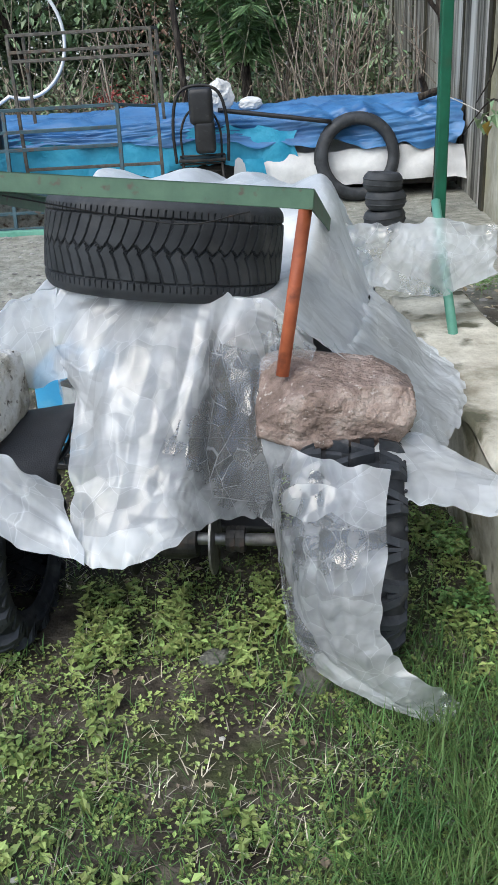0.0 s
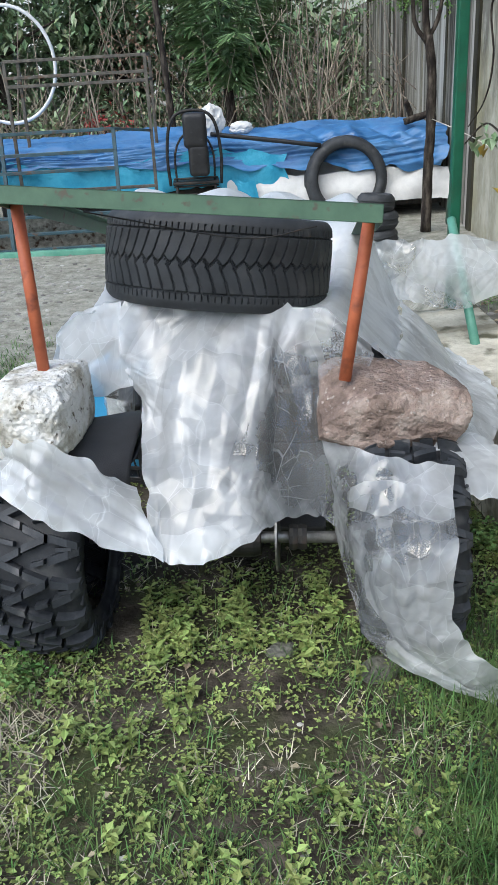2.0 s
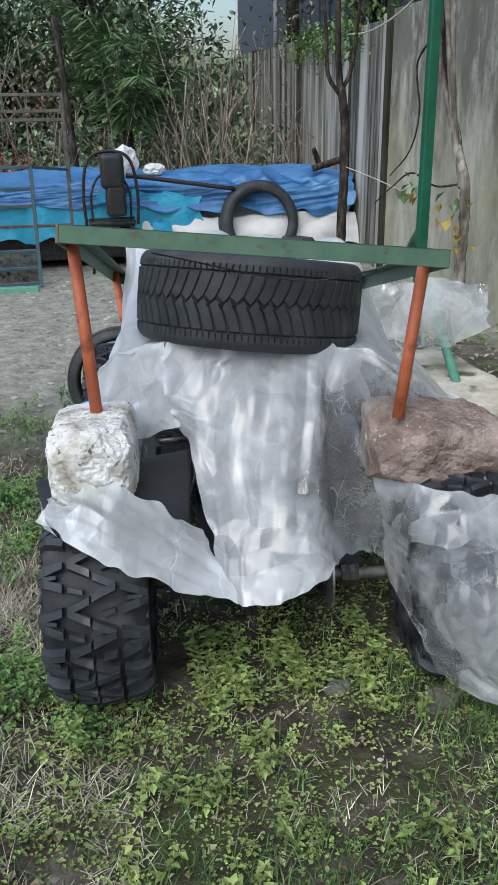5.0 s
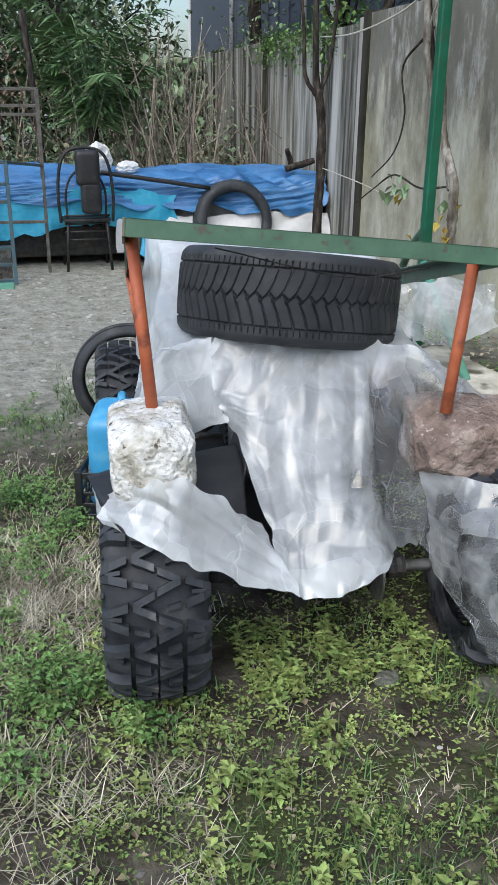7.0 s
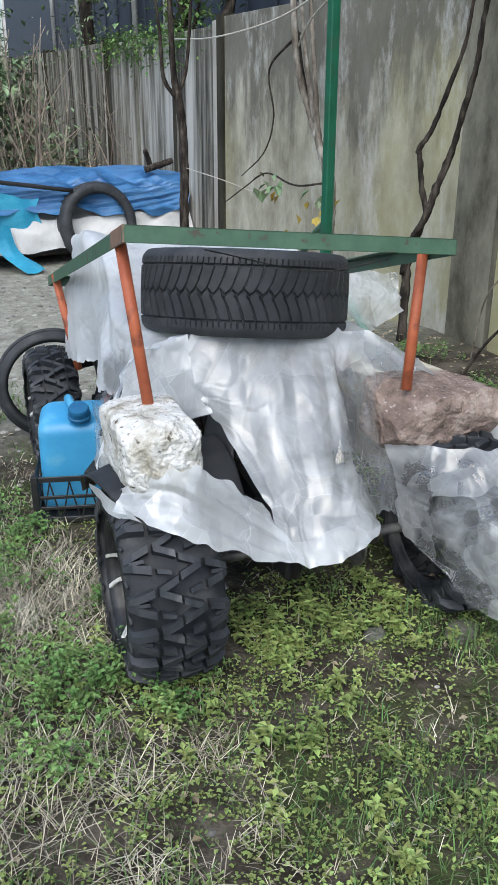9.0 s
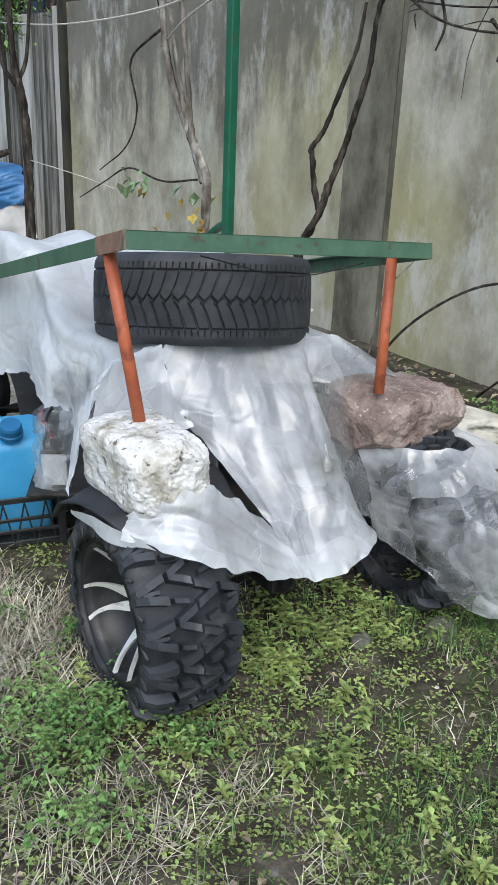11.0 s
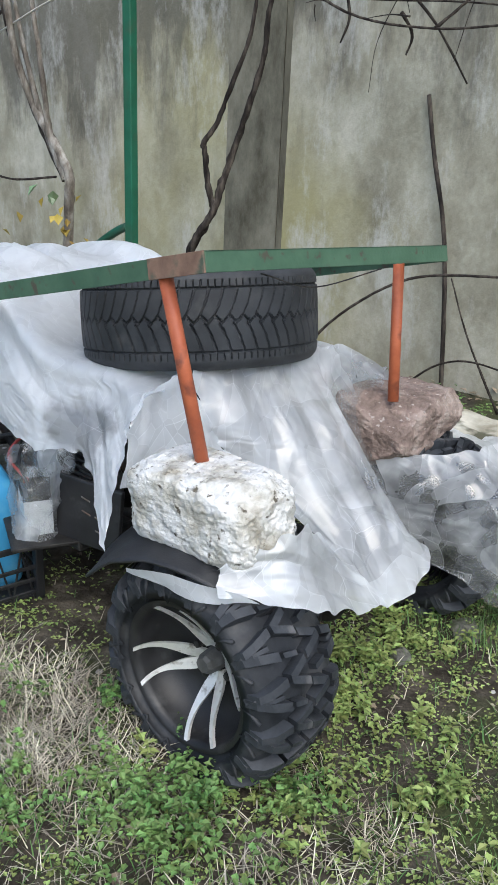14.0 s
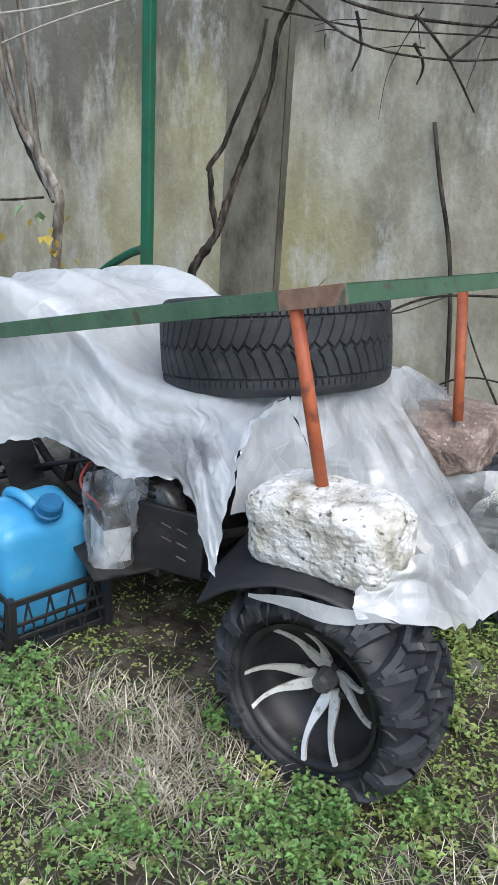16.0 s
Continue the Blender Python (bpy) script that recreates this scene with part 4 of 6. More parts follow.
# ---- tyres and wheels ----
def car_tyre(name, label, m, radius, width, rim, segs=540, pitch=60, group=""):
    """A road tyre turned about its x axis: rounded sidewalls, three grooves and slanted sipes."""
    t = thing(name, label, "tyre", m, group)
    rows = 56
    half = width / 2
    verts, faces = [], []
    prof = []
    for k in range(rows + 1):
        s = -1 + 2 * k / rows
        x = half * 0.95 * s
        prof.append((radius - 0.008 * abs(s) ** 3 - 0.012 * (max(0, abs(s) - 0.8) / 0.2) ** 2, x, s))
    side = []
    for k in range(1, 13):
        a = k / 12
        side.append((radius - 0.021 - (radius - 0.021 - rim) * a, half * (0.955 + 0.045 * math.sin(math.pi * min(1, a * 0.9 + 0.1)) - 0.12 * a * a), None))
    inner = [(rim - 0.004, half * 0.66, None), (rim + 0.05, half * 0.72, None), (radius - 0.03, half * 0.6, None), (radius - 0.022, 0, None)]
    right = side + inner[:-1]
    full = [(r, -x, None) for r, x, _ in reversed(right)] + prof + right
    full.append((radius - 0.024, 0.0, None))
    n = len(full)
    for i in range(segs):
        a = 2 * math.pi * i / segs
        u = i / segs * pitch
        for r, x, s in full:
            if s is not None:
                cut, q = 0.0, abs(s)
                if abs(q - 0.64) < 0.022:
                    cut = 0.8
                zig = 0.07 * (abs((u * 2) % 2 - 1) - 0.5) * 2
                if abs(s + 0.02 - zig) < 0.03:
                    cut = 1
                if 0.07 < q < 0.64 and (u + 1.55 * q ** 0.5 + (0.4 if s > 0 else 0)) % 1 < 0.10 + 0.14 * q:
                    cut = 0.7
                if 0.64 < q < 0.80 and (u * 2 + 0.3 * q) % 1 < 0.16:
                    cut = max(cut, 0.7)
                r = r - 0.0085 * cut
            verts.append((x, r * math.cos(a), r * math.sin(a)))
    for i in range(segs):
        for k in range(n):
            j, l = (i + 1) % segs, (k + 1) % n
            faces.append((i * n + k, j * n + k, j * n + l, i * n + l))
    me = mesh_object("tyre_body", verts, faces, M_RUBBER, t, "", False)
    for x in (-half * 0.93, half * 0.93):
        rr = rim + (radius - rim) * 0.55
        tube("sidewall_rib", [(x, rr * math.cos(a), rr * math.sin(a)) for a in np.linspace(0, 2 * math.pi, 64, endpoint=False)], 0.004, M_RUBBER, t, sides=5, closed=True)
    return t


def knobby_tyre(parent, radius, width, rim):
    """A quad-bike tyre: a round carcass, each row of chevron lugs standing proud."""
    half = width / 2

    def crown(s):
        return radius - 0.027 - 0.030 * abs(s) ** 2.8

    prof = [(crown(s), half * s) for s in np.linspace(-0.96, 0.96, 15)]
    wall = [(radius - 0.072, half * 1.02), (radius - 0.095, half * 1.04), (rim + 0.035, half * 0.99), (rim + 0.008, half * 0.83), (rim - 0.006, half * 0.80), (rim + 0.02, half * 0.72)]
    prof = [(r, -x) for r, x in reversed(wall)] + prof + wall
    v, f = lathe(prof, 72)
    tyre = mesh_object("tyre", v, f, M_KNOB, parent)

    def lug(s0, s1, da, wa, h):
        """A slanted bar from s0 to s1 across the tread."""
        vs, steps = [], 3
        for top in (0, 1):
            for k in range(steps + 1):
                s = s0 + (s1 - s0) * k / steps
                for side in (-1, 1):
                    aa = da * k / steps + side * wa * (1 - 0.20 * top)
                    r = crown(min(1, abs(s))) + (h if top else -0.008)
                    if abs(s) > 1.0:
                        r -= (abs(s) - 1.0) * 0.34
                    x = half * max(-1.04, min(1.04, s))
                    vs.append((x, r * math.cos(aa), r * math.sin(aa)))
        o = 2 * (steps + 1)
        fs = []
        for k in range(steps):
            i = 2 * k
            fs += [(o + i, o + i + 1, o + i + 3, o + i + 2), (i, i + 2, o + i + 2, o + i), (i + 1, o + i + 1, o + i + 3, i + 3)]
        fs += [(0, o, o + 1, 1), (2 * steps, 2 * steps + 1, o + 2 * steps + 1, o + 2 * steps)]
        return vs, fs

    n = 16
    st = 2 * math.pi / n
    kinds = [(0.0, -0.45, -0.03, 0.085, 0.040, 0.028), (0.105, 0.02, 0.45, 0.085, 0.040, 0.026), (st * 0.5 + 0.19, -0.45, -0.04, -0.085, 0.040, 0.026), (st * 0.5 + 0.085, 0.01, 0.45, -0.085, 0.040, 0.028),
             (st * 0.5 + 0.01, -0.44, -0.16, 0.03, 0.026, 0.024), (0.03, 0.18, 0.44, -0.03, 0.026, 0.024)]
    for s in (-1, 1):
        o = 0.19 if s > 0 else 0.0
        kinds += [(o, s * 0.54, s * 1.03, 0.07, 0.042, 0.029), (o + st * 0.5, s * 0.54, s * 1.06, -0.07, 0.046, 0.029), (o + st * 0.26, s * 0.66, s * 1.07, 0.0, 0.022, 0.025)]
    for off, s0, s1, da, wa, h in kinds:
        v, f = lug(s0, s1, da, wa, h)
        first = mesh_object("lug", v, f, M_LUG, parent, "", False)
        first.rotation_euler.x = off
        for i in range(1, n):
            q = new("lug", first.data)
            q.parent = parent
            q.rotation_euler.x = off + i * st
    for s in (-1, 1):
        pts = []
        for q in range(5):
            rr = radius - 0.050 - 0.05 * (q if q < 3 else 4 - q) / 2
            aa = (q - 2) * 0.06
            pts.append((s * half * 1.005, rr * math.cos(aa), rr * math.sin(aa)))
        v, f = tube_data(pts, 0.005, 0.005, 5)
        first = mesh_object("sidewall_rib", v, f, M_KNOB, parent)
        for i in range(1, n):
            q = new("sidewall_rib", first.data)
            q.parent = parent
            q.rotation_euler.x = i * st + (0 if s > 0 else st * 0.5)
    return tyre


def atv_wheel(parent, x, y, z, radius, width, rim, out, name="wheel"):
    w = new(name)
    w.empty_display_size = 0.05
    w.parent = parent
    w.matrix_local = pose(x, y, z)
    half = width / 2
    knobby_tyre(w, radius, width, rim)
    o = out
    plate = -0.004 + half * 0.0
    v, f = lathe([(rim + 0.006, o * half * 0.90), (rim - 0.008, o * half * 0.89), (rim - 0.012, o * half * 0.70), (rim - 0.022, o * half * 0.2), (rim * 0.5, o * half * 0.05), (0.045, o * plate), (0.0, o * plate)], 56)
    mesh_object("rim", v, f, M_BLACK, w, "black wheel rim")
    for k in range(8):
        a = k * math.pi / 4 + (0.13 if k % 2 else -0.13)
        pts = []
        for q in np.linspace(0, 1, 11):
            r = 0.034 + (rim - 0.044) * q
            aa = a + 0.30 * math.sin(2.6 * q) * 0.75 - 0.05 * q
            pts.append((r, aa, 0.0055 + 0.0095 * math.exp(-((q - 0.22) / 0.30) ** 2)))
        vs, fs = [], []
        for top in (0, 1):
            for r, aa, wd in pts:
                q = (r - 0.034) / (rim - 0.044)
                xx = o * (plate + 0.004 + (half * 0.80 - plate) * q ** 1.15 + 0.010 * top)
                for s in (-1, 1):
                    vs.append((xx, r * math.cos(aa) - s * wd * math.sin(aa), r * math.sin(aa) + s * wd * math.cos(aa)))
        n = len(pts) * 2
        for q in range(len(pts) - 1):
            i = 2 * q
            fs += [(n + i, n + i + 1, n + i + 3, n + i + 2), (i, i + 2, n + i + 2, n + i), (i + 1, n + i + 1, n + i + 3, i + 3)]
        fs += [(0, n, n + 1, 1), (n - 2, n - 1, 2 * n - 1, 2 * n - 2)]
        mesh_object("spoke", vs, fs, M_ALU, w, "machined silver spoke", False)
    v, f = lathe([(0.0, o * (plate + 0.060)), (0.020, o * (plate + 0.058)), (0.027, o * (plate + 0.048)), (0.031, o * plate)], 8)
    mesh_object("hub_cap", v, f, M_HUB, w, "grey octagonal hub cap", False)
    for k in range(4):
        a = k * math.pi / 2 + 0.4
        v, f = lathe([(0.0, o * (plate + 0.030)), (0.010, o * (plate + 0.028)), (0.013, o * plate)], 8)
        nut = mesh_object("wheel_nut", v, f, M_DARKSTEEL, w, "", False)
        nut.location = (0, 0.056 * math.cos(a), 0.056 * math.sin(a))
    return w


# ---- the quad bike ----
atv = thing("quad_bike", "old black quad bike under torn plastic sheeting", "quad bike", pose(-0.22, 2.0, 0, 0, 0, -8))
RW, RR, RIM = 0.262, 0.300, 0.190
atv_wheel(atv, -0.515, -0.012, 0.255, RR + 0.004, RW, RIM, -1, "rear_wheel")
atv_wheel(atv, 0.475, 0.0, 0.268, RR, RW, RIM, 1, "rear_wheel")
atv_wheel(atv, -0.60, 1.58, 0.255, 0.265, 0.20, 0.16, -1, "front_wheel")
atv_wheel(atv, 0.46, 1.60, 0.255, 0.265, 0.20, 0.16, 1, "front_wheel")
tube("axle", [(-0.42, 0, 0.268), (0.42, 0, 0.268)], 0.017, M_STEEL, atv, label="bare steel rear axle")
v, f = lathe([(0.0, -0.05), (0.05, -0.05), (0.055, -0.03), (0.055, 0.03), (0.05, 0.05), (0.0, 0.05)], 20)
hubm = mesh_object("axle_carrier", v, f, M_DARKSTEEL, atv, "", False)
hubm.location = (0.02, 0, 0.268)
v, f = lathe([(0.02, -0.003), (0.095, -0.003), (0.095, 0.003), (0.02, 0.003)], 40)
disc = mesh_object("brake_disc", v, f, M_STEEL, atv, "steel brake disc", False)
disc.location = (0.115, 0, 0.268)
v, f = lathe([(0.02, -0.004), (0.10, -0.004), (0.104, 0.0), (0.10, 0.004), (0.02, 0.004)], 44)
spr = mesh_object("sprocket", v, f, M_DARKSTEEL, atv, "", False)
spr.location = (-0.10, 0, 0.268)
part("calliper", box((0.05, 0.09, 0.07), Matrix.Translation((0.11, 0.06, 0.36)), 0.01), M_DARKSTEEL, atv)
for x in (0.16, 0.185):
    v, f = lathe([(0.0, -0.012), (0.034, -0.012), (0.038, 0), (0.034, 0.012), (0.0, 0.012)], 10)
    nb = mesh_object("axle_nut", v, f, M_DARKSTEEL, atv, "", False)
    nb.location = (x, 0, 0.268)
part("chain_guard", box((0.03, 0.3, 0.16), Matrix.Translation((-0.11, 0.12, 0.24)), 0.02), M_BLACK, atv)
part("swingarm", box((0.16, 0.55, 0.07), Matrix.Translation((0.0, 0.3, 0.30)) @ pose(0, 0, 0, 6), 0.015), M_DARKSTEEL, atv)
part("body_tub", box((0.36, 0.75, 0.18), Matrix.Translation((0.0, 0.72, 0.58)), 0.05, 3), M_BLACK, atv)
part("tail_box", box((0.30, 0.14, 0.18), Matrix.Translation((0.10, 0.33, 0.52)), 0.03, 3), M_BLACK, atv, "dark tail housing")
part("seat", box((0.28, 0.75, 0.08), Matrix.Translation((0, 0.80, 0.68)), 0.04, 4), M_BLACK, atv, "black seat hidden under the sheet")
part("engine", box((0.30, 0.42, 0.32), Matrix.Translation((0.02, 0.85, 0.36)), 0.04, 2), M_DARKSTEEL, atv)
for k in range(7):
    part("cooling_fin", box((0.2, 0.2, 0.012), Matrix.Translation((-0.12, 0.95, 0.32 + 0.026 * k)), 0.003, 1), M_DARKSTEEL, atv)
rack = part("rear_rack", box((0.56, 0.03, 0.02), Matrix.Translation((-0.02, 0.33, 0.815)), 0.006), M_DARKSTEEL, atv)
for y in (0.44, 0.62, 0.78):
    part("rack_bar", box((0.56, 0.025, 0.018), Matrix.Translation((-0.02, y, 0.80 - 0.2 * (y - 0.33))), 0.005), M_DARKSTEEL, rack)
for x in (-0.29, 0.25):
    part("rack_bar", box((0.025, 0.55, 0.018), Matrix.Translation((x, 0.56, 0.765)) @ pose(0, 0, 0, -11), 0.005), M_DARKSTEEL, rack)
for x in (-0.22, 0.2):
    tube("rack_stay", [(x, 0.36, 0.84), (x * 0.8, 0.45, 0.6)], 0.012, M_DARKSTEEL, rack)
for x in (-0.23, 0.16):
    v, f = lathe([(0.0, -0.02), (0.026, -0.018), (0.036, -0.004), (0.036, 0.02), (0.0, 0.02)], 24)
    tl = mesh_object("tail_light", v, f, M_LENS, atv, "clouded round tail light")
    tl.matrix_local = pose(x, 0.232, 0.765, 0, 0, 90)
tubes = [[(-0.16, 0.3, 0.45), (-0.2, 0.8, 0.25), (-0.18, 1.3, 0.28), (-0.1, 1.7, 0.5)], [(0.16, 0.3, 0.45), (0.2, 0.8, 0.25), (0.18, 1.3, 0.28), (0.1, 1.7, 0.5)],
         [(-0.14, 0.3, 0.62), (-0.16, 0.8, 0.62), (-0.12, 1.2, 0.74), (-0.08, 1.5, 0.6)], [(0.14, 0.3, 0.62), (0.16, 0.8, 0.62), (0.12, 1.2, 0.74), (0.08, 1.5, 0.6)],
         [(-0.16, 0.9, 0.26), (-0.15, 0.95, 0.62)], [(-0.18, 1.3, 0.28), (-0.12, 1.2, 0.72)]]
for pts in tubes:
    tube("frame_tube", spline(pts, 6), 0.016, M_DARKSTEEL, atv)
for s in (-1, 1):
    for dy in (0.0, 0.2):
        tube("suspension_arm", [(0.14 * s, 1.4 + dy, 0.30), (0.42 * s, 1.58, 0.27)], 0.013, M_DARKSTEEL, atv)
    v, f = tube_data([(0.14 * s + 0.03 * math.cos(a) , 1.5 + 0.03 * math.sin(a), 0.62 - 0.011 * a) for a in np.arange(0, 24, 0.4)], 0.006)
    mesh_object("shock_spring", v, f, M_STEEL, atv)
tube("steering_column", [(0, 1.45, 0.5), (0, 1.28, 0.89)], 0.018, M_DARKSTEEL, atv)
tube("handlebar", spline([(-0.36, 1.15, 0.88), (-0.2, 1.25, 0.90), (0, 1.28, 0.88), (0.2, 1.25, 0.90), (0.36, 1.15, 0.88)], 6), 0.012, M_DARKSTEEL, atv)
for s in (-1, 1):
    v, f = tube_data([(s * 0.36, 1.15, 0.88), (s * 0.30, 1.19, 0.89)], 0.018, sides=12)
    mesh_object("grip", v, f, M_BLACK, atv)
    part("hand_guard", box((0.12, 0.05, 0.10), Matrix.Translation((s * 0.27, 1.30, 0.84)), 0.02, 3), M_BLACK, atv)
    fen = [[(s * (0.28 + 0.14 * u), 1.60 + 0.30 * math.cos(a), 0.26 + 0.30 * math.sin(a) - 0.02 * u) for u in (0, 0.5, 1)] for a in np.linspace(0.25, 2.9, 8)]
    sheet("front_fender", fen, M_BLACK, atv, 0.0, per=3, ragged=0)
part("front_cowl", box((0.36, 0.4, 0.22), Matrix.Translation((0, 1.62, 0.68)), 0.07, 4), M_BLACK, atv)
part("footwell", box((0.22, 0.42, 0.03), Matrix.Translation((-0.32, 0.85, 0.26)), 0.01), M_DARKSTEEL, atv, "dark footboard beside the engine")
fn = part("footwell_panel", box((0.02, 0.24, 0.20), Matrix.Translation((-0.40, 0.63, 0.37)) @ pose(0, 0, 0, 0, 8, 12), 0.008), M_BLACK, atv)
for k in range(9):
    part("slot", box((0.004, 0.036, 0.006), Matrix.Translation((-0.411, 0.57 + 0.06 * (k % 3), 0.33 + 0.045 * (k // 3))) @ pose(0, 0, 0, 14, 8, 12), 0.002, 1), M_BARESTEEL, fn)
for k, (a, bb, c) in enumerate((((-0.3, 1.5, 0.3), (-0.3, 1.2, 0.42), (-0.2, 0.95, 0.5)), ((-0.35, 1.35, 0.22), (-0.25, 1.1, 0.3), (-0.15, 0.9, 0.62)), ((-0.2, 1.4, 0.55), (-0.26, 1.15, 0.48), (-0.22, 0.8, 0.5)), ((-0.12, 1.5, 0.7), (-0.24, 1.3, 0.6), (-0.28, 1.1, 0.4)))):
    tube("hose", spline([a, bb, c], 7), 0.009 + 0.003 * (k % 2), M_BLACK, atv, sides=7)
tube("foot_peg", [(-0.2, 1.05, 0.28), (-0.42, 1.03, 0.28)], 0.012, M_STEEL, atv)
v, f = lathe([(0.0, -0.04), (0.075, -0.04), (0.085, -0.02), (0.085, 0.02), (0.07, 0.035), (0.0, 0.04)], 24)
ec = mesh_object("engine_cover", v, f, M_STEEL, atv, "scuffed round engine cover")
ec.location = (-0.17, 0.85, 0.33)


def fender(name, s, rows):
    ob = sheet(name, rows, M_MAT, atv, 0.003, 6, per=9, ragged=0.004, label="black rubbery rear mudguard")
    so = ob.modifiers.new("thick", "SOLIDIFY")
    so.thickness = 0.006
    return ob


fender("rear_fender", -1, [[(-0.67, 0.30, 0.41), (-0.52, 0.34, 0.45), (-0.36, 0.34, 0.50), (-0.26, 0.32, 0.53)],
                           [(-0.69, 0.17, 0.515), (-0.54, 0.17, 0.555), (-0.36, 0.2, 0.56), (-0.26, 0.2, 0.575)],
                           [(-0.67, 0.02, 0.560), (-0.54, 0.02, 0.580), (-0.36, 0.02, 0.565), (-0.26, 0.05, 0.56)],
                           [(-0.63, -0.10, 0.535), (-0.52, -0.12, 0.548), (-0.36, -0.12, 0.515), (-0.27, -0.06, 0.50)],
                           [(-0.59, -0.17, 0.47), (-0.50, -0.19, 0.475), (-0.36, -0.16, 0.44), (-0.26, -0.09, 0.44)]])
fender("rear_fender", 1, [[(0.32, 0.33, 0.48), (0.40, 0.33, 0.46), (0.50, 0.33, 0.42), (0.60, 0.30, 0.36)],
                          [(0.32, 0.2, 0.53), (0.40, 0.2, 0.53), (0.52, 0.17, 0.52), (0.62, 0.17, 0.48)],
                          [(0.32, 0.05, 0.53), (0.40, 0.02, 0.535), (0.52, 0.02, 0.53), (0.62, 0.02, 0.50)],
                          [(0.33, -0.05, 0.51), (0.40, -0.07, 0.51), (0.50, -0.07, 0.505), (0.58, -0.05, 0.48)]])
inner = sheet("inner_fender", [[(-0.30, 0.02, 0.48), (-0.275, 0.03, 0.50), (-0.265, 0.05, 0.51)], [(-0.29, 0.10, 0.50), (-0.255, 0.11, 0.56), (-0.235, 0.12, 0.585)],
                               [(-0.28, 0.20, 0.50), (-0.240, 0.20, 0.61), (-0.215, 0.20, 0.65)], [(-0.28, 0.36, 0.45), (-0.240, 0.36, 0.60), (-0.205, 0.36, 0.68)]], M_MAT, atv, 0.003, 6, per=8, ragged=0.003, label="curved black inner mudguard")
inner.modifiers.new("thick", "SOLIDIFY").thickness = 0.005
# added plate that blocks light to darken the ground under the body
part("shade_plate", box((0.50, 1.25, 0.02), Matrix.Translation((0.0, 0.80, 0.19)), 0.006), M_BLACK, atv, "black plate added to shade the ground beneath")
battery = thing("battery", "pale grey battery in a torn clear plastic bag", "battery", pose(-0.57, 2.86, 0.285, 0, 0, -35))
part("case", box((0.085, 0.13, 0.115), Matrix.Translation((0, 0, 0.06)), 0.004), M_GREYBOX, battery)
part("lid", box((0.088, 0.133, 0.016), Matrix.Translation((0, 0, 0.125)), 0.003), M_DARKSTEEL, battery, "dark battery lid")
for y in (-0.04, 0.04):
    part("terminal", box((0.016, 0.016, 0.016), Matrix.Translation((-0.02, y, 0.14)), 0.003, 1), M_RED if y > 0 else M_STEEL, battery)
bag_rows = []
for z in (-0.008, 0.06, 0.13, 0.19, 0.24):
    k = 1.0 + 0.5 * max(0, z - 0.1) + 0.25 * max(0, 0.04 - z)
    bag_rows.append([(0.066 * k * math.cos(a) + 0.008 * math.sin(3 * a + 20 * z), 0.088 * k * math.sin(a), z) for a in np.linspace(0, 2 * math.pi, 11)])
sheet("bag", bag_rows, M_FILM_BAG, battery, 0.006, 18, 8, creases=24, crease=0.012, ragged=0.01)
part("tray", box((0.24, 0.24, 0.012), Matrix.Translation((0.03, 0, -0.010)), 0.004), M_DARKSTEEL, battery)
part("clear_canister", box((0.12, 0.12, 0.10), Matrix.Translation((0.07, 0.06, 0.20)), 0.035, 4), M_FILM_BAG, battery, "dusty clear plastic canister", True)
tube("cable", spline([(-0.02, 0.04, 0.145), (-0.06, 0.10, 0.20), (0.0, 0.2, 0.22), (0.1, 0.28, 0.2)], 6), 0.005, M_RED, battery, sides=6)
tube("cable", spline([(-0.02, -0.04, 0.145), (-0.03, 0.08, 0.21), (0.06, 0.2, 0.26), (0.16, 0.25, 0.22)], 6), 0.005, M_BLACK, battery, sides=6)

# ---- what lies on the quad bike ----
top_tyre = car_tyre("car_tyre", "worn black car tyre lying flat on the covered quad bike", Matrix.Translation((-0.209, 2.523, 0.940)) @ Matrix.Rotation(radians(12), 4, Vector((-0.8, 0.6, 0))) @ pose(0, 0, 0, 0, 90, 0), 0.341, 0.265, 0.225, 960, 58)
rock("white_rock", "rough flaky white limestone block on the mudguard", pose(-0.722, 2.10, 0.658, -4, -2, -7), (0.215, 0.375, 0.195), M_LIME, 3.0, 6.0, 0.035, 0.0, 0.045, 7, (1.12, 1.3))
rock("brown_rock", "reddish brown broken boulder on the mudguard", pose(0.224, 2.055, 0.597, 4, 3, -7), (0.385, 0.27, 0.215), M_BROWNROCK, 5.0, 9.0, 0.045, 0.0, 0.03, 4, (1.15, 1.35), (((-0.75, -0.25, 0.6), 1.02), ((0.3, -0.9, 0.55), 1.16), ((-0.2, -0.95, 0.15), 1.06), ((0.25, -0.9, -0.45), 1.0), ((0.9, -0.2, -0.35), 1.03), ((-0.5, -0.6, -0.7), 1.1)), (((0.45, -0.9, -0.05), 0.55, 0.10), ((-0.35, -1.0, -0.15), 0.4, 0.05), ((-0.9, -0.6, -0.1), 0.35, 0.06)))

# tilted metal table frame
CORNER = Vector((-0.762, 2.104, 1.249))
E1 = Vector((0.938, -0.154, -0.081)).normalized()
E2 = Vector((0.235, 1.431, -0.383)).normalized()
E3 = E1.cross(E2).normalized()
E2 = E3.cross(E1)
FM = Matrix.Translation(CORNER) @ Matrix((E1, E2, E3)).transposed().to_4x4()
table = thing("table_frame", "chipped green steel table frame on orange legs", "table frame", FM)


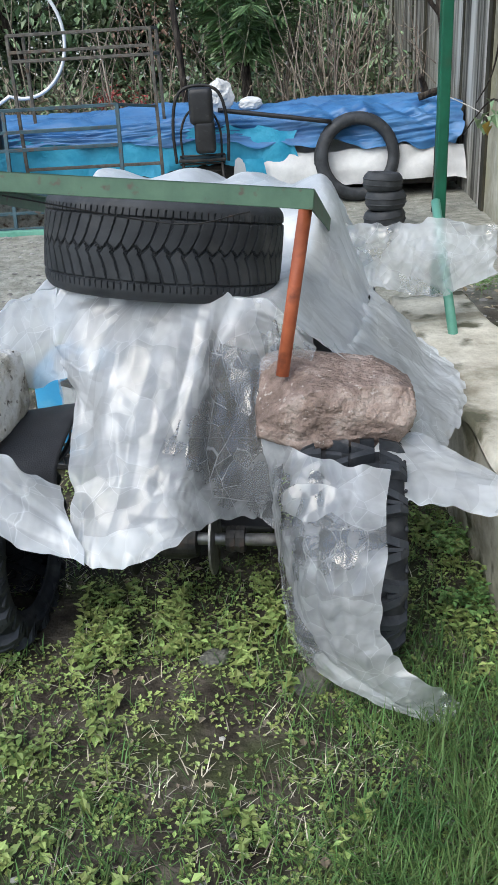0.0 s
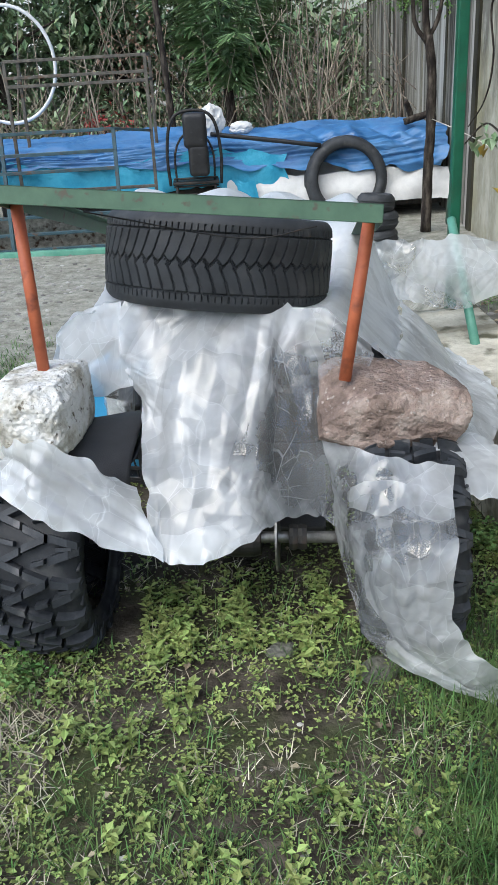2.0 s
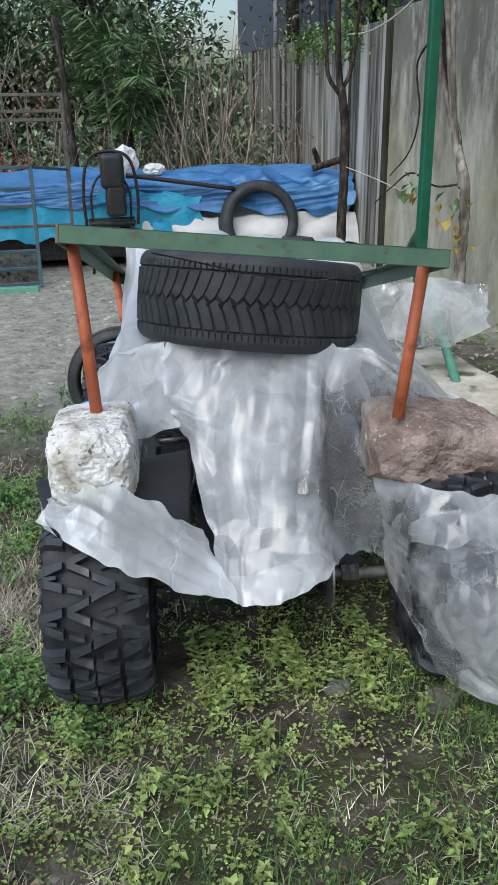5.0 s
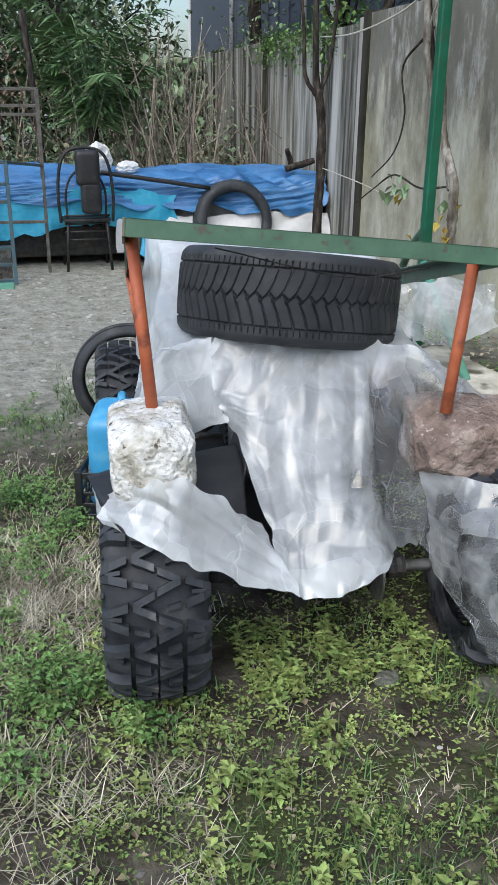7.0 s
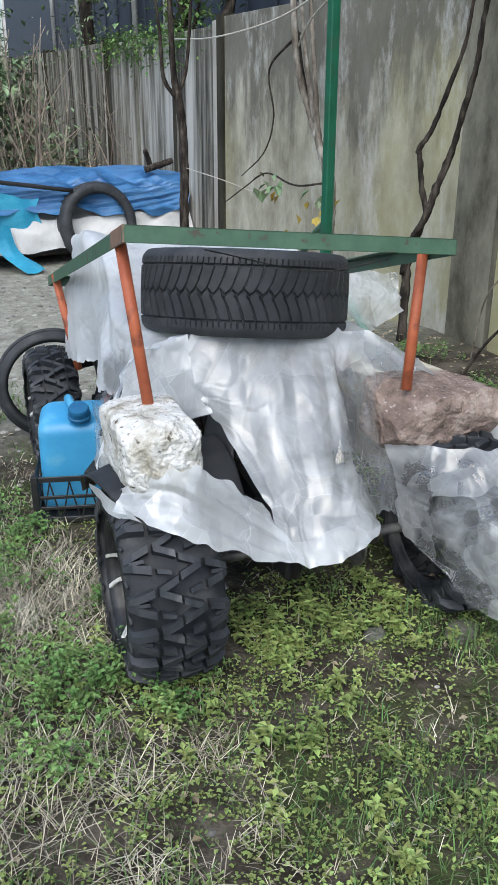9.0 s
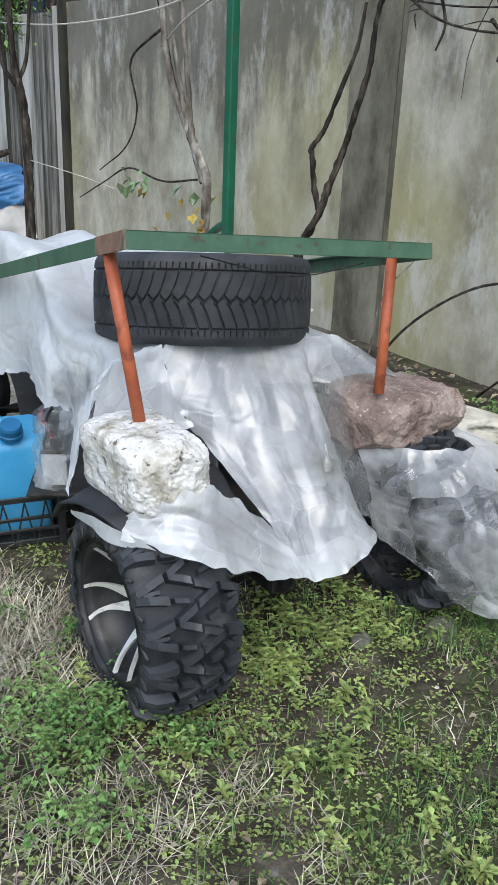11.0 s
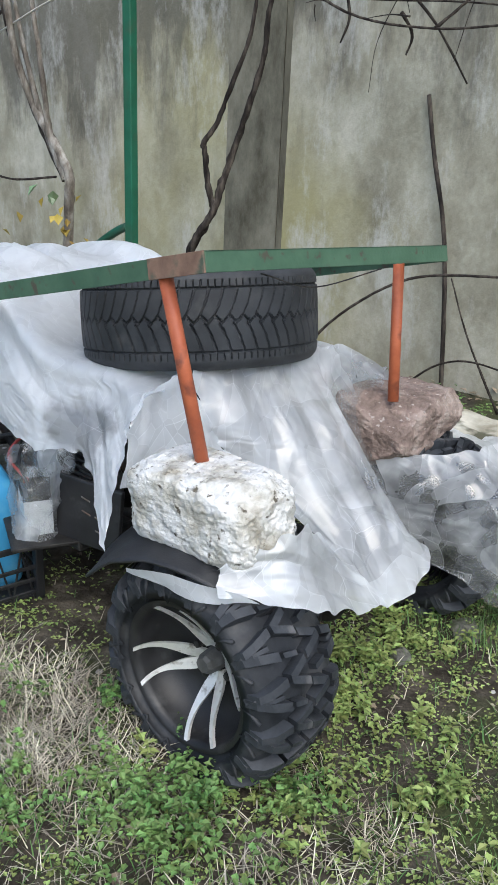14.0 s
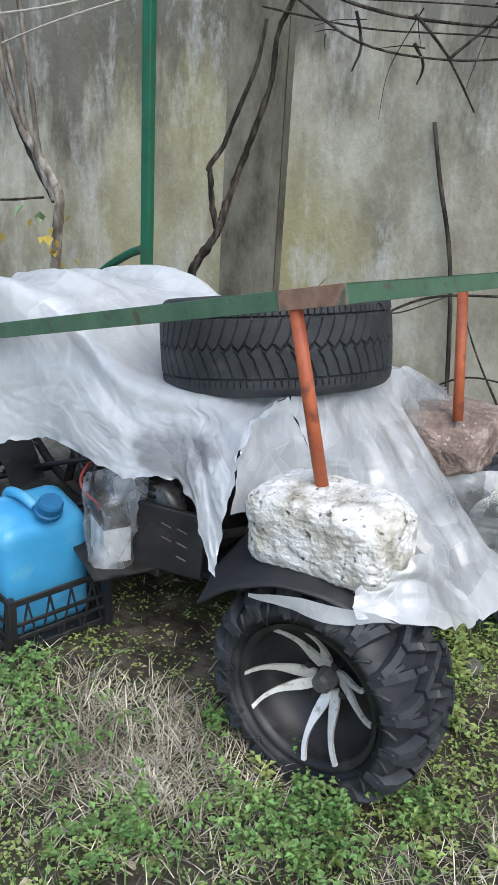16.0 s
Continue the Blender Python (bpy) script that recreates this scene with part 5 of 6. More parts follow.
def angle_iron(name, length, m, mat, flip=1):
    bm = box((length, 0.004, 0.045), Matrix.Translation((length / 2, 0.002, -0.0225)), 0.0012, 1)
    box((length, 0.045, 0.004), Matrix.Translation((length / 2, 0.0225 * flip, -0.002)), 0.0012, 1, bm)
    bmesh.ops.transform(bm, matrix=m, verts=bm.verts)
    return part(name, bm, mat, table)


angle_iron("front_rail", 0.955, pose(0, 0, 0), M_GREEN)
angle_iron("side_rail", 1.78, pose(0.0, 0, 0, 0, 0, 90), M_GREEN, -1)
angle_iron("side_rail", 1.78, pose(0.955, 0, 0, 0, 0, 90), M_GREEN, 1)
angle_iron("back_rail", 0.955, pose(0, 1.78, 0), M_GREEN, -1)
part("corner_patch", box((0.006, 0.175, 0.046), Matrix.Translation((-0.0045, 0.0875, -0.0225)), 0.001, 1), M_RUSTY, table, "bare brown primer at the corner")
INV = FM.inverted()
for a, bb in (((-0.733, 2.237, 1.20), (-0.708, 2.135, 0.74)), ((0.170, 2.088, 1.12), (0.0925, 2.024, 0.706)), ((-0.545, 3.62, 0.84), (-0.50, 3.52, 0.44)), ((0.395, 3.46, 0.76), (0.36, 3.36, 0.42))):
    tube("leg", [INV @ Vector(a), INV @ Vector(bb)], 0.0165, M_ORANGE, table, sides=16, label="orange painted tube leg")
tube("wire", spline([(0.22, 0.05, -0.05), (0.6, 0.2, -0.085), (0.8, 0.12, -0.05)], 6), 0.002, M_DARKSTEEL, table, sides=5)

# plastic sheeting draped over the quad bike
cover = thing("plastic_cover", "torn milky plastic sheeting draped over the quad bike", "plastic sheet")
top_rows = [[(-0.52, 3.66, 0.48), (-0.50, 3.62, 0.76), (-0.45, 3.58, 1.0), (-0.1, 3.6, 0.98), (0.12, 3.58, 0.96), (0.36, 3.55, 0.94), (0.56, 3.5, 0.6)]]
top_rows.append([(-0.55, 3.38, 0.52), (-0.535, 3.35, 0.78), (-0.49, 3.30, 1.05), (-0.17, 3.28, 1.03), (0.03, 3.34, 1.0), (0.33, 3.23, 0.99), (0.5, 3.2, 0.6)])
top_rows.append([(-0.53, 3.12, 0.59), (-0.545, 3.08, 0.78), (-0.49, 3.06, 0.97), (-0.17, 3.08, 0.95), (0.03, 3.1, 0.93), (0.3, 3.0, 0.92), (0.45, 2.95, 0.6)])
top_rows.append([(-0.66, 2.754, 0.605), (-0.63, 2.78, 0.73), (-0.55, 2.80, 0.85), (-0.15, 2.88, 0.77), (0.1, 2.86, 0.76), (0.22, 2.75, 0.80), (0.4, 2.7, 0.6)])
top_rows.append([(-0.675, 2.55, 0.635), (-0.63, 2.54, 0.74), (-0.57, 2.50, 0.845), (-0.2, 2.5, 0.81), (0.0, 2.5, 0.80), (0.14, 2.42, 0.825), (0.3, 2.33, 0.64)])
top_rows.append([(-0.80, 2.37, 0.47), (-0.74, 2.37, 0.66), (-0.68, 2.365, 0.81), (-0.5, 2.335, 0.884), (-0.05, 2.225, 0.86), (0.08, 2.19, 0.845), (0.19, 2.10, 0.76)])
# the sheet sags between the humps over the handlebar and the front rack
for q, r in enumerate(top_rows):
    fuller = []
    for c in range(len(r) - 1):
        sag = 0.036 if q < 2 and 2 <= c <= 4 else 0.0
        fuller += [r[c], tuple((a + bb) / 2 - (sag if k == 2 else 0) for k, (a, bb) in enumerate(zip(r[c], r[c + 1])))]
    top_rows[q] = fuller + [r[-1]]
drape("top_sheet", top_rows, M_FILM_TOP, cover, seed=2, size=0.20, depth=0.007, along=1.2, lean=0.3, main=((0.38, 0.22, 0.05, 0.62, 0.03, 0.0096), (0.36, 0.22, 0.12, 0.85, 0.025, 0.0108), (0.62, 0.2, 0.9, 0.5, 0.03, 0.0096), (0.2, 0.75, 0.05, 0.95, 0.02, 0.0084), (0.33, 0.28, 0.30, 0.62, 0.03, -0.0084), (0.05, 0.1, 0.2, 0.5, 0.02, 0.0072)))
drape("corner_flap", [[(-0.69, 2.366, 0.81), (-0.6, 2.36, 0.855), (-0.5, 2.335, 0.884)], [(-0.71, 2.365, 0.74), (-0.6, 2.33, 0.745), (-0.5, 2.27, 0.75)], [(-0.725, 2.36, 0.63), (-0.60, 2.29, 0.612), (-0.49, 2.205, 0.662)]], M_FILM, cover, seed=5, size=0.08, depth=0.004)
rear_rows = [[(-0.5, 2.335, 0.884), (-0.40, 2.305, 0.876), (-0.30, 2.275, 0.870), (-0.2, 2.25, 0.865), (-0.1, 2.232, 0.862), (-0.02, 2.22, 0.858), (0.08, 2.19, 0.845), (0.19, 2.10, 0.766)],
             [(-0.51, 2.26, 0.74), (-0.41, 2.175, 0.737), (-0.30, 2.13, 0.735), (-0.2, 2.10, 0.73), (-0.11, 2.10, 0.73), (-0.05, 2.145, 0.725), (0.05, 2.135, 0.72), (0.16, 2.10, 0.68)],
             [(-0.468, 2.185, 0.63), (-0.39, 2.07, 0.61), (-0.30, 2.01, 0.61), (-0.21, 1.98, 0.61), (-0.13, 1.985, 0.61), (-0.085, 2.065, 0.61), (0.01, 2.09, 0.6), (0.10, 2.06, 0.57)],
             [(-0.45, 1.93, 0.49), (-0.38, 1.89, 0.475), (-0.30, 1.86, 0.475), (-0.22, 1.85, 0.48), (-0.15, 1.875, 0.48), (-0.095, 1.96, 0.48), (0.0, 2.01, 0.48), (0.08, 2.01, 0.47)],
             [(-0.45, 1.80, 0.36), (-0.40, 1.772, 0.345), (-0.33, 1.74, 0.355), (-0.26, 1.73, 0.375), (-0.18, 1.76, 0.405), (-0.11, 1.86, 0.39), (-0.03, 1.94, 0.36), (0.06, 1.965, 0.31)]]
drape("rear_drape", rear_rows, M_FILM_REAR, cover, seed=9, size=0.13, depth=0.0044, along=1.9, lean=-0.45, crinkle=2.0, main=((0.24, 0.0, 0.04, 0.78, 0.028, 0.0105), (0.42, 0.0, 0.20, 0.88, 0.024, 0.0105), (0.57, 0.0, 0.40, 0.70, 0.022, 0.0088), (0.34, 0.06, 0.14, 0.66, 0.03, -0.0061), (0.70, 0.02, 0.62, 0.34, 0.024, 0.0079), (0.20, 0.78, 0.58, 0.86, 0.03, 0.0088), (0.5, 0.62, 0.30, 0.84, 0.025, 0.0070), (0.64, 0.80, 0.92, 0.70, 0.02, 0.0061)))
drape("fender_flap", [[(-0.85, 1.985, 0.60), (-0.745, 1.872, 0.665), (-0.62, 1.875, 0.625), (-0.47, 1.90, 0.49)], [(-0.865, 1.98, 0.565), (-0.73, 1.845, 0.58), (-0.59, 1.835, 0.51), (-0.45, 1.835, 0.435)],
                      [(-0.885, 1.965, 0.545), (-0.74, 1.80, 0.495), (-0.58, 1.775, 0.42), (-0.41, 1.765, 0.35)]], M_FILM, cover, seed=14, size=0.09, depth=0.0035, along=0.6, main=((0.1, 0.2, 0.6, 0.7, 0.05, 0.010), (0.4, 0.1, 0.95, 0.6, 0.04, 0.008), (0.2, 0.6, 0.9, 0.85, 0.04, 0.006)))
sheet("under_strip", [[(-0.865, 2.24, 0.505), (-0.875, 2.16, 0.53), (-0.875, 2.06, 0.545), (-0.86, 1.93, 0.55)], [(-0.865, 2.24, 0.495), (-0.87, 2.14, 0.50), (-0.875, 2.02, 0.505), (-0.84, 1.88, 0.53)]], M_FILM_TOP, cover, 0.002, 8, 8)
strip = [[(0.035, 2.03, 0.545), (0.09, 1.95, 0.555), (0.15, 1.85, 0.565), (0.22, 1.79, 0.57), (0.32, 1.78, 0.56)],
         [(0.05, 1.985, 0.40), (0.075, 1.78, 0.41), (0.115, 1.64, 0.425), (0.18, 1.59, 0.43), (0.275, 1.585, 0.42)],
         [(0.056, 1.945, 0.27), (0.075, 1.71, 0.275), (0.11, 1.60, 0.29), (0.18, 1.555, 0.29), (0.27, 1.55, 0.29)],
         [(0.066, 1.70, 0.20), (0.09, 1.63, 0.185), (0.145, 1.58, 0.175), (0.225, 1.54, 0.17), (0.32, 1.54, 0.18)],
         [(0.13, 1.61, 0.115), (0.19, 1.575, 0.095), (0.26, 1.55, 0.08), (0.34, 1.535, 0.07), (0.42, 1.55, 0.08)],
         [(0.36, 1.525, 0.025), (0.385, 1.52, 0.02), (0.41, 1.52, 0.017), (0.44, 1.53, 0.017), (0.47, 1.56, 0.02)]]
drape("hanging_strip", strip, M_FILM_THIN, cover, seed=20, size=0.06, depth=0.0045, along=1.5, crinkle=2.2, step=0.005, main=((0.55, 0.0, 0.6, 0.75, 0.03, 0.012), (0.8, 0.05, 0.75, 0.6, 0.03, 0.010), (0.3, 0.3, 0.6, 0.8, 0.03, 0.010)))
drape("wheel_flap", [[(0.36, 2.0, 0.57), (0.48, 1.97, 0.52), (0.66, 1.90, 0.44), (0.9, 1.83, 0.435)], [(0.31, 1.92, 0.545), (0.42, 1.90, 0.50), (0.62, 1.84, 0.45), (0.9, 1.76, 0.432)], [(0.27, 1.77, 0.48), (0.40, 1.78, 0.46), (0.6, 1.76, 0.42), (0.86, 1.69, 0.425)]], M_FILM, cover, seed=25, size=0.08, depth=0.005, along=0.7)
drape("side_drape", [[(0.19, 2.10, 0.76), (0.30, 2.33, 0.66), (0.40, 2.70, 0.64), (0.46, 3.0, 0.64)], [(0.36, 2.1, 0.62), (0.46, 2.36, 0.53), (0.54, 2.72, 0.52), (0.58, 3.0, 0.54)], [(0.44, 2.08, 0.50), (0.57, 2.36, 0.46), (0.62, 2.70, 0.45), (0.62, 3.0, 0.46)], [(0.50, 2.05, 0.42), (0.64, 2.35, 0.43), (0.70, 2.62, 0.43), (0.66, 2.92, 0.44)]], M_FILM, cover, seed=31, size=0.11, depth=0.007, along=1.4, ragged=0.003)
drape("far_flap", [[(0.40, 3.24, 0.82), (0.56, 3.27, 0.80), (0.74, 3.28, 0.80), (0.98, 3.28, 0.775)], [(0.40, 3.18, 0.73), (0.56, 3.21, 0.70), (0.74, 3.21, 0.69), (0.98, 3.24, 0.68)], [(0.42, 3.08, 0.61), (0.56, 3.12, 0.59), (0.72, 3.15, 0.55), (0.95, 3.2, 0.6)]], M_FILM_THIN, cover, seed=37, size=0.08, depth=0.006, along=1.2, ragged=0.003, crinkle=1.6)

# ---- beside the quad bike ----
CR = pose(-0.85, 3.01, 0, 0, 0, -20)
crate = thing("plastic_crate", "black slatted plastic crate on the ground", "crate", CR)
cw, cd, ch = 0.33, 0.44, 0.195
part("base", box((cw, cd, 0.012), Matrix.Translation((cw / 2, cd / 2, 0.016)), 0.003), M_BLACK, crate)
for x, y in ((0, 0), (cw, 0), (0, cd), (cw, cd)):
    part("corner_post", box((0.028, 0.028, ch + 0.02), Matrix.Translation((x, y, ch / 2 + 0.01)), 0.006), M_BLACK, crate)
for z in (0.03, 0.075, 0.12, ch):
    for y in (0, cd):
        part("rail", box((cw, 0.008, 0.014 if z < ch else 0.022), Matrix.Translation((cw / 2, y, z)), 0.002, 1), M_BLACK, crate)
    for x in (0, cw):
        part("rail", box((0.008, cd, 0.014 if z < ch else 0.022), Matrix.Translation((x, cd / 2, z)), 0.002, 1), M_BLACK, crate)
for k in range(1, 9):
    for y in (0, cd):
        part("slat", box((0.006, 0.006, ch), Matrix.Translation((cw * k / 9, y, ch / 2)) @ pose(0, 0, 0, 0, 12 if k % 2 else -12), 0.001, 1), M_BLACK, crate)
    for x in (0, cw):
        part("slat", box((0.006, 0.006, ch), Matrix.Translation((x, cd * k / 9, ch / 2)) @ pose(0, 0, 0, 12 if k % 2 else -12), 0.001, 1), M_BLACK, crate)

can = thing("jerry_can", "sky blue plastic jerry can standing in the crate", "jerry can", CR @ pose(0.165, 0.165, 0.024) @ Matrix.Diagonal((1.16, 1.05, 1.06, 1)))
b = box((0.255, 0.20, 0.36), Matrix.Translation((0, 0, 0.18)), 0.045, 5)
for v in b.verts:
    c = v.co
    if c.z > 0.30:
        c.z += 0.04 * max(0, 1 - abs(c.x) / 0.16) * (1 if c.y > -0.02 else 0.3)
        c.y *= 0.93
    if c.z > 0.30 and c.y < 0:
        c.z += 0.30 * c.y
    if c.y < -0.09 and 0.06 < c.z < 0.27 and abs(c.x) < 0.09:
        c.y += 0.006
part("body", b, M_BLUECAN, can, "", True)
tube("handle", spline([(-0.03, 0.085, 0.36), (-0.03, 0.06, 0.392), (-0.02, 0.0, 0.396), (-0.005, -0.035, 0.375)], 6), 0.015, M_BLUECAN, can, sides=10)
v, f = lathe([(0.0, 0.02), (0.030, 0.02), (0.034, 0.012), (0.034, -0.012), (0.038, -0.016), (0.038, -0.03), (0.0, -0.03)], 20)
cp = mesh_object("cap", v, f, M_BLUECAP, can, "dark blue screw cap", False)
cp.matrix_local = pose(0.012, -0.088, 0.392, 28, 0, 0) @ pose(0, 0, 0, 0, -90, 0)
v, f = lathe([(0.042, -0.03), (0.055, -0.06), (0.0, -0.06)], 20)
nk = mesh_object("neck", v, f, M_BLUECAN, can)
nk.matrix_local = cp.matrix_local


def plain_tyre(name, label, m, radius, width, rim, mat=M_RUBBER, group=""):
    t = thing(name, label, "tyre", m, group)
    h = width / 2
    prof = [(rim, h * 0.7), (rim + 0.25 * (radius - rim), h * 0.98), (rim + 0.6 * (radius - rim), h), (radius - 0.02, h * 0.86), (radius - 0.004, h * 0.6), (radius, h * 0.2)]
    prof = prof + [(r, -x) for r, x in reversed(prof)] + [(rim + 0.02, -h * 0.6), (radius - 0.03, -h * 0.6), (radius - 0.025, 0), (radius - 0.03, h * 0.6), (rim + 0.02, h * 0.6)]
    v, f = lathe(prof, 64, True)
    mesh_object("tyre_body", v, f, mat, t)
    for x in (-h * 0.3, h * 0.3):
        tube("tread_rib", [(x, (radius + 0.001) * math.cos(a), (radius + 0.001) * math.sin(a)) for a in np.linspace(0, 2 * math.pi, 64, endpoint=False)], 0.006, mat, t, sides=5, closed=True)
    return t


plain_tyre("motorcycle_tyre", "narrow black tyre leaning behind the front wheel", pose(-0.515, 3.92, 0.262, 0, 0, 80), 0.262, 0.07, 0.21)
plain_tyre("standing_tyre", "large black tyre standing against the white sheeting", pose(1.13, 8.2, 0.375, 0, 10, 92), 0.38, 0.2, 0.27)
for k, (x, y, z, r) in enumerate(((1.16, 6.85, 0.09, 0.16), (1.17, 6.86, 0.23, 0.155), (1.15, 6.88, 0.36, 0.15))):
    plain_tyre("small_tyre", "small scuffed black tyre in a stack", pose(x, y, z, 0, 90 + 6 * (k - 1), 20 * k), r, 0.14, 0.08, group="stack of small tyres")

# green pole with its brace
pole = thing("green_pole", "glossy dark green steel pole braced from the low wall", "pole", pose(0.861, 3.714, 0))
part("shaft", box((0.046, 0.046, 3.6), Matrix.Translation((0, 0, 1.7)), 0.008, 3), M_POLE, pole)
tube("brace", [(-0.03, -0.06, 0.80), (-0.05, -0.34, 0.60), (-0.07, -0.62, 0.40)], 0.019, M_TEAL, pole, sides=14, label="lighter green diagonal brace")
tube("brace", spline([(0.0, 0.02, 0.94), (0.03, 0.12, 0.90), (0.06, 0.26, 0.82), (0.10, 0.42, 0.70)], 5), 0.02, M_POLE, pole, sides=12)

# vines, saplings and sticks against the wall
vine = thing("grape_vine", "gnarled dark grape vine trained up against the wall", "vine")
tube("stem", spline([(1.47, 3.84, 0.22), (1.48, 3.85, 0.5), (1.48, 3.85, 0.72), (1.47, 3.78, 0.84), (1.465, 3.70, 0.95), (1.49, 3.66, 1.1), (1.53, 3.62, 1.27), (1.51, 3.52, 1.5), (1.50, 3.45, 1.70), (1.5, 3.43, 1.9), (1.45, 3.3, 2.1)], 6), 0.027, M_BARK, vine, 0.010, 9, 0.55)
tube("stem", spline([(1.46, 3.86, 0.62), (1.45, 3.80, 0.8), (1.45, 3.70, 0.93), (1.465, 3.69, 1.02)], 6), 0.018, M_BARK, vine, 0.014, 8, 0.4)
tube("branch", spline([(1.465, 3.70, 0.98), (1.43, 3.71, 1.1), (1.41, 3.715, 1.24), (1.405, 3.715, 1.29), (1.43, 3.66, 1.38), (1.45, 3.62, 1.5), (1.47, 3.52, 1.75), (1.47, 3.48, 1.95)], 6), 0.016, M_BARK, vine, 0.009, 8, 0.5)
tube("branch", spline([(1.45, 3.3, 2.1), (1.4, 3.0, 2.0), (1.45, 2.7, 1.95), (1.4, 2.2, 1.92), (1.4, 1.5, 1.95)], 6), 0.010, M_BARK, vine, 0.005, 6, 0.3)
tube("branch", spline([(1.46, 3.4, 2.08), (1.42, 3.0, 1.86), (1.45, 2.6, 1.80), (1.45, 2.2, 1.82), (1.4, 1.7, 1.8)], 6), 0.007, M_BARK, vine, 0.004, 6, 0.3)
for a, bb, c in (((1.41, 2.75, 1.97), (1.5, 2.62, 1.82), (1.62, 2.50, 1.6)), ((1.42, 3.02, 1.98), (1.46, 3.0, 1.85), (1.45, 3.03, 1.74)), ((1.44, 2.75, 1.86), (1.5, 2.72, 1.78), (1.5, 2.74, 1.70)), ((1.4, 2.4, 1.93), (1.45, 2.3, 1.99), (1.5, 2.2, 2.1)), ((1.45, 2.6, 1.8), (1.5, 2.5, 1.9), (1.55, 2.4, 2.0))):
    tube("twig", spline([a, bb, c], 6), 0.008, M_BARK, vine, 0.004, 6, 0.5)
rt = random.Random(31)
for _ in range(16):
    y, z = rt.uniform(1.5, 3.2), rt.uniform(1.82, 2.02)
    q = np.array((1.43 + rt.gauss(0, 0.03), y, z))
    way = np.array((rt.uniform(0.0, 0.12), rt.gauss(0, 0.16), rt.gauss(-0.08, 0.12)))
    pts = [q, q + way * 0.5 + np.array((0, rt.gauss(0, 0.02), 0.01)), q + way * rt.uniform(0.9, 1.5)]
    tube("twig", spline(pts, 5), rt.uniform(0.0022, 0.005), M_BARK, vine, 0.0014, 5, 0.4)
tube("branch", spline([(1.46, 3.5, 2.0), (1.5, 3.0, 1.92), (1.5, 2.5, 1.9), (1.48, 2.0, 1.86), (1.45, 1.4, 1.9)], 6), 0.005, M_BARK, vine, 0.003, 6, 0.4)
tube("branch", spline([(1.55, 3.3, 2.05), (1.52, 2.6, 2.02), (1.5, 2.0, 1.98), (1.45, 1.3, 2.0)], 6), 0.004, M_BARK, vine, 0.003, 6, 0.4)
fig = thing("climbing_tree", "pale twisted climber trunk with a few yellowing leaves", "tree")
tube("trunk", spline([(1.64, 4.90, 0.2), (1.64, 4.90, 0.63), (1.62, 4.86, 0.85), (1.59, 4.83, 1.05), (1.58, 4.93, 1.2), (1.60, 5.10, 1.4), (1.55, 5.15, 1.6), (1.50, 5.15, 1.83), (1.5, 5.2, 2.3)], 6), 0.034, M_PALEBARK, fig, 0.018, 10, 0.35)
for d in ((0.02, 0.06), (-0.03, -0.05), (0.05, 0.14)):
    tube("stem", spline([(1.59, 4.85, 1.0), (1.60 + d[0], 4.98 + d[1] * 0.7, 1.25), (1.56 + d[0], 5.02 + d[1] * 1.4, 1.6), (1.55 + d[0], 5.15 + d[1] * 2, 2.3)], 6), 0.024, M_PALEBARK if d[0] < 0.04 else M_BARK, fig, 0.011, 8, 0.4)
tube("runner", spline([(1.64, 4.98, 1.0), (1.66, 5.4, 0.95), (1.66, 5.8, 1.0), (1.64, 6.1, 0.88), (1.66, 6.5, 0.72)], 6), 0.008, M_BARK, fig, 0.004, 6, 0.4)
tube("runner", spline([(1.62, 5.3, 1.9), (1.62, 5.7, 1.7), (1.63, 5.65, 1.4), (1.64, 5.8, 1.15), (1.66, 6.2, 0.95)], 6), 0.009, M_BARK, fig, 0.004, 6, 0.4)
rl = random.Random(8)
leaf_mesh("leaves", [(1.6 + rl.gauss(0, 0.05), rl.choice((5.75, 5.6, 5.5, 5.05)) + rl.gauss(0, 0.05), 0.93 + rl.gauss(0, 0.05), rl.uniform(0, 6.28), rl.uniform(-1.5, -0.5), rl.uniform(0.7, 1.3)) for _ in range(18)], 0.075, M_EVERGREEN, fig, 0.8, label="dark green leaves")
leaf_mesh("leaves", [(1.58 + rl.gauss(0, 0.04), rl.choice((5.42, 4.9, 4.78)) + rl.gauss(0, 0.04), rl.choice((0.92, 0.8, 0.7)) + rl.gauss(0, 0.03), rl.uniform(0, 6.28), rl.uniform(-1.5, -0.6), rl.uniform(0.7, 1.2)) for _ in range(14)], 0.07, M_YELLOWLEAF, fig, 0.8, label="yellow and brown leaves")
sap = thing("bare_sapling", "slim bare forked sapling beside the wall", "tree")
tube("trunk", spline([(1.70, 7.42, 0.0), (1.71, 7.45, 0.5), (1.72, 7.44, 0.9), (1.72, 7.47, 1.3), (1.69, 7.5, 1.55)], 6), 0.045, M_BARK, sap, 0.036, 9, 0.2)
tube("limb", spline([(1.69, 7.5, 1.5), (1.66, 7.5, 1.8), (1.64, 7.5, 2.5)], 6), 0.034, M_BARK, sap, 0.02, 8, 0.2)
tube("limb", spline([(1.69, 7.5, 1.52), (1.78, 7.48, 1.75), (1.84, 7.46, 2.4)], 6), 0.02, M_BARK, sap, 0.012, 8, 0.2)
tube("limb", spline([(1.68, 7.5, 1.5), (1.58, 7.52, 1.66), (1.55, 7.5, 2.0), (1.5, 7.5, 2.4)], 6), 0.02, M_BARK, sap, 0.012, 8, 0.2)
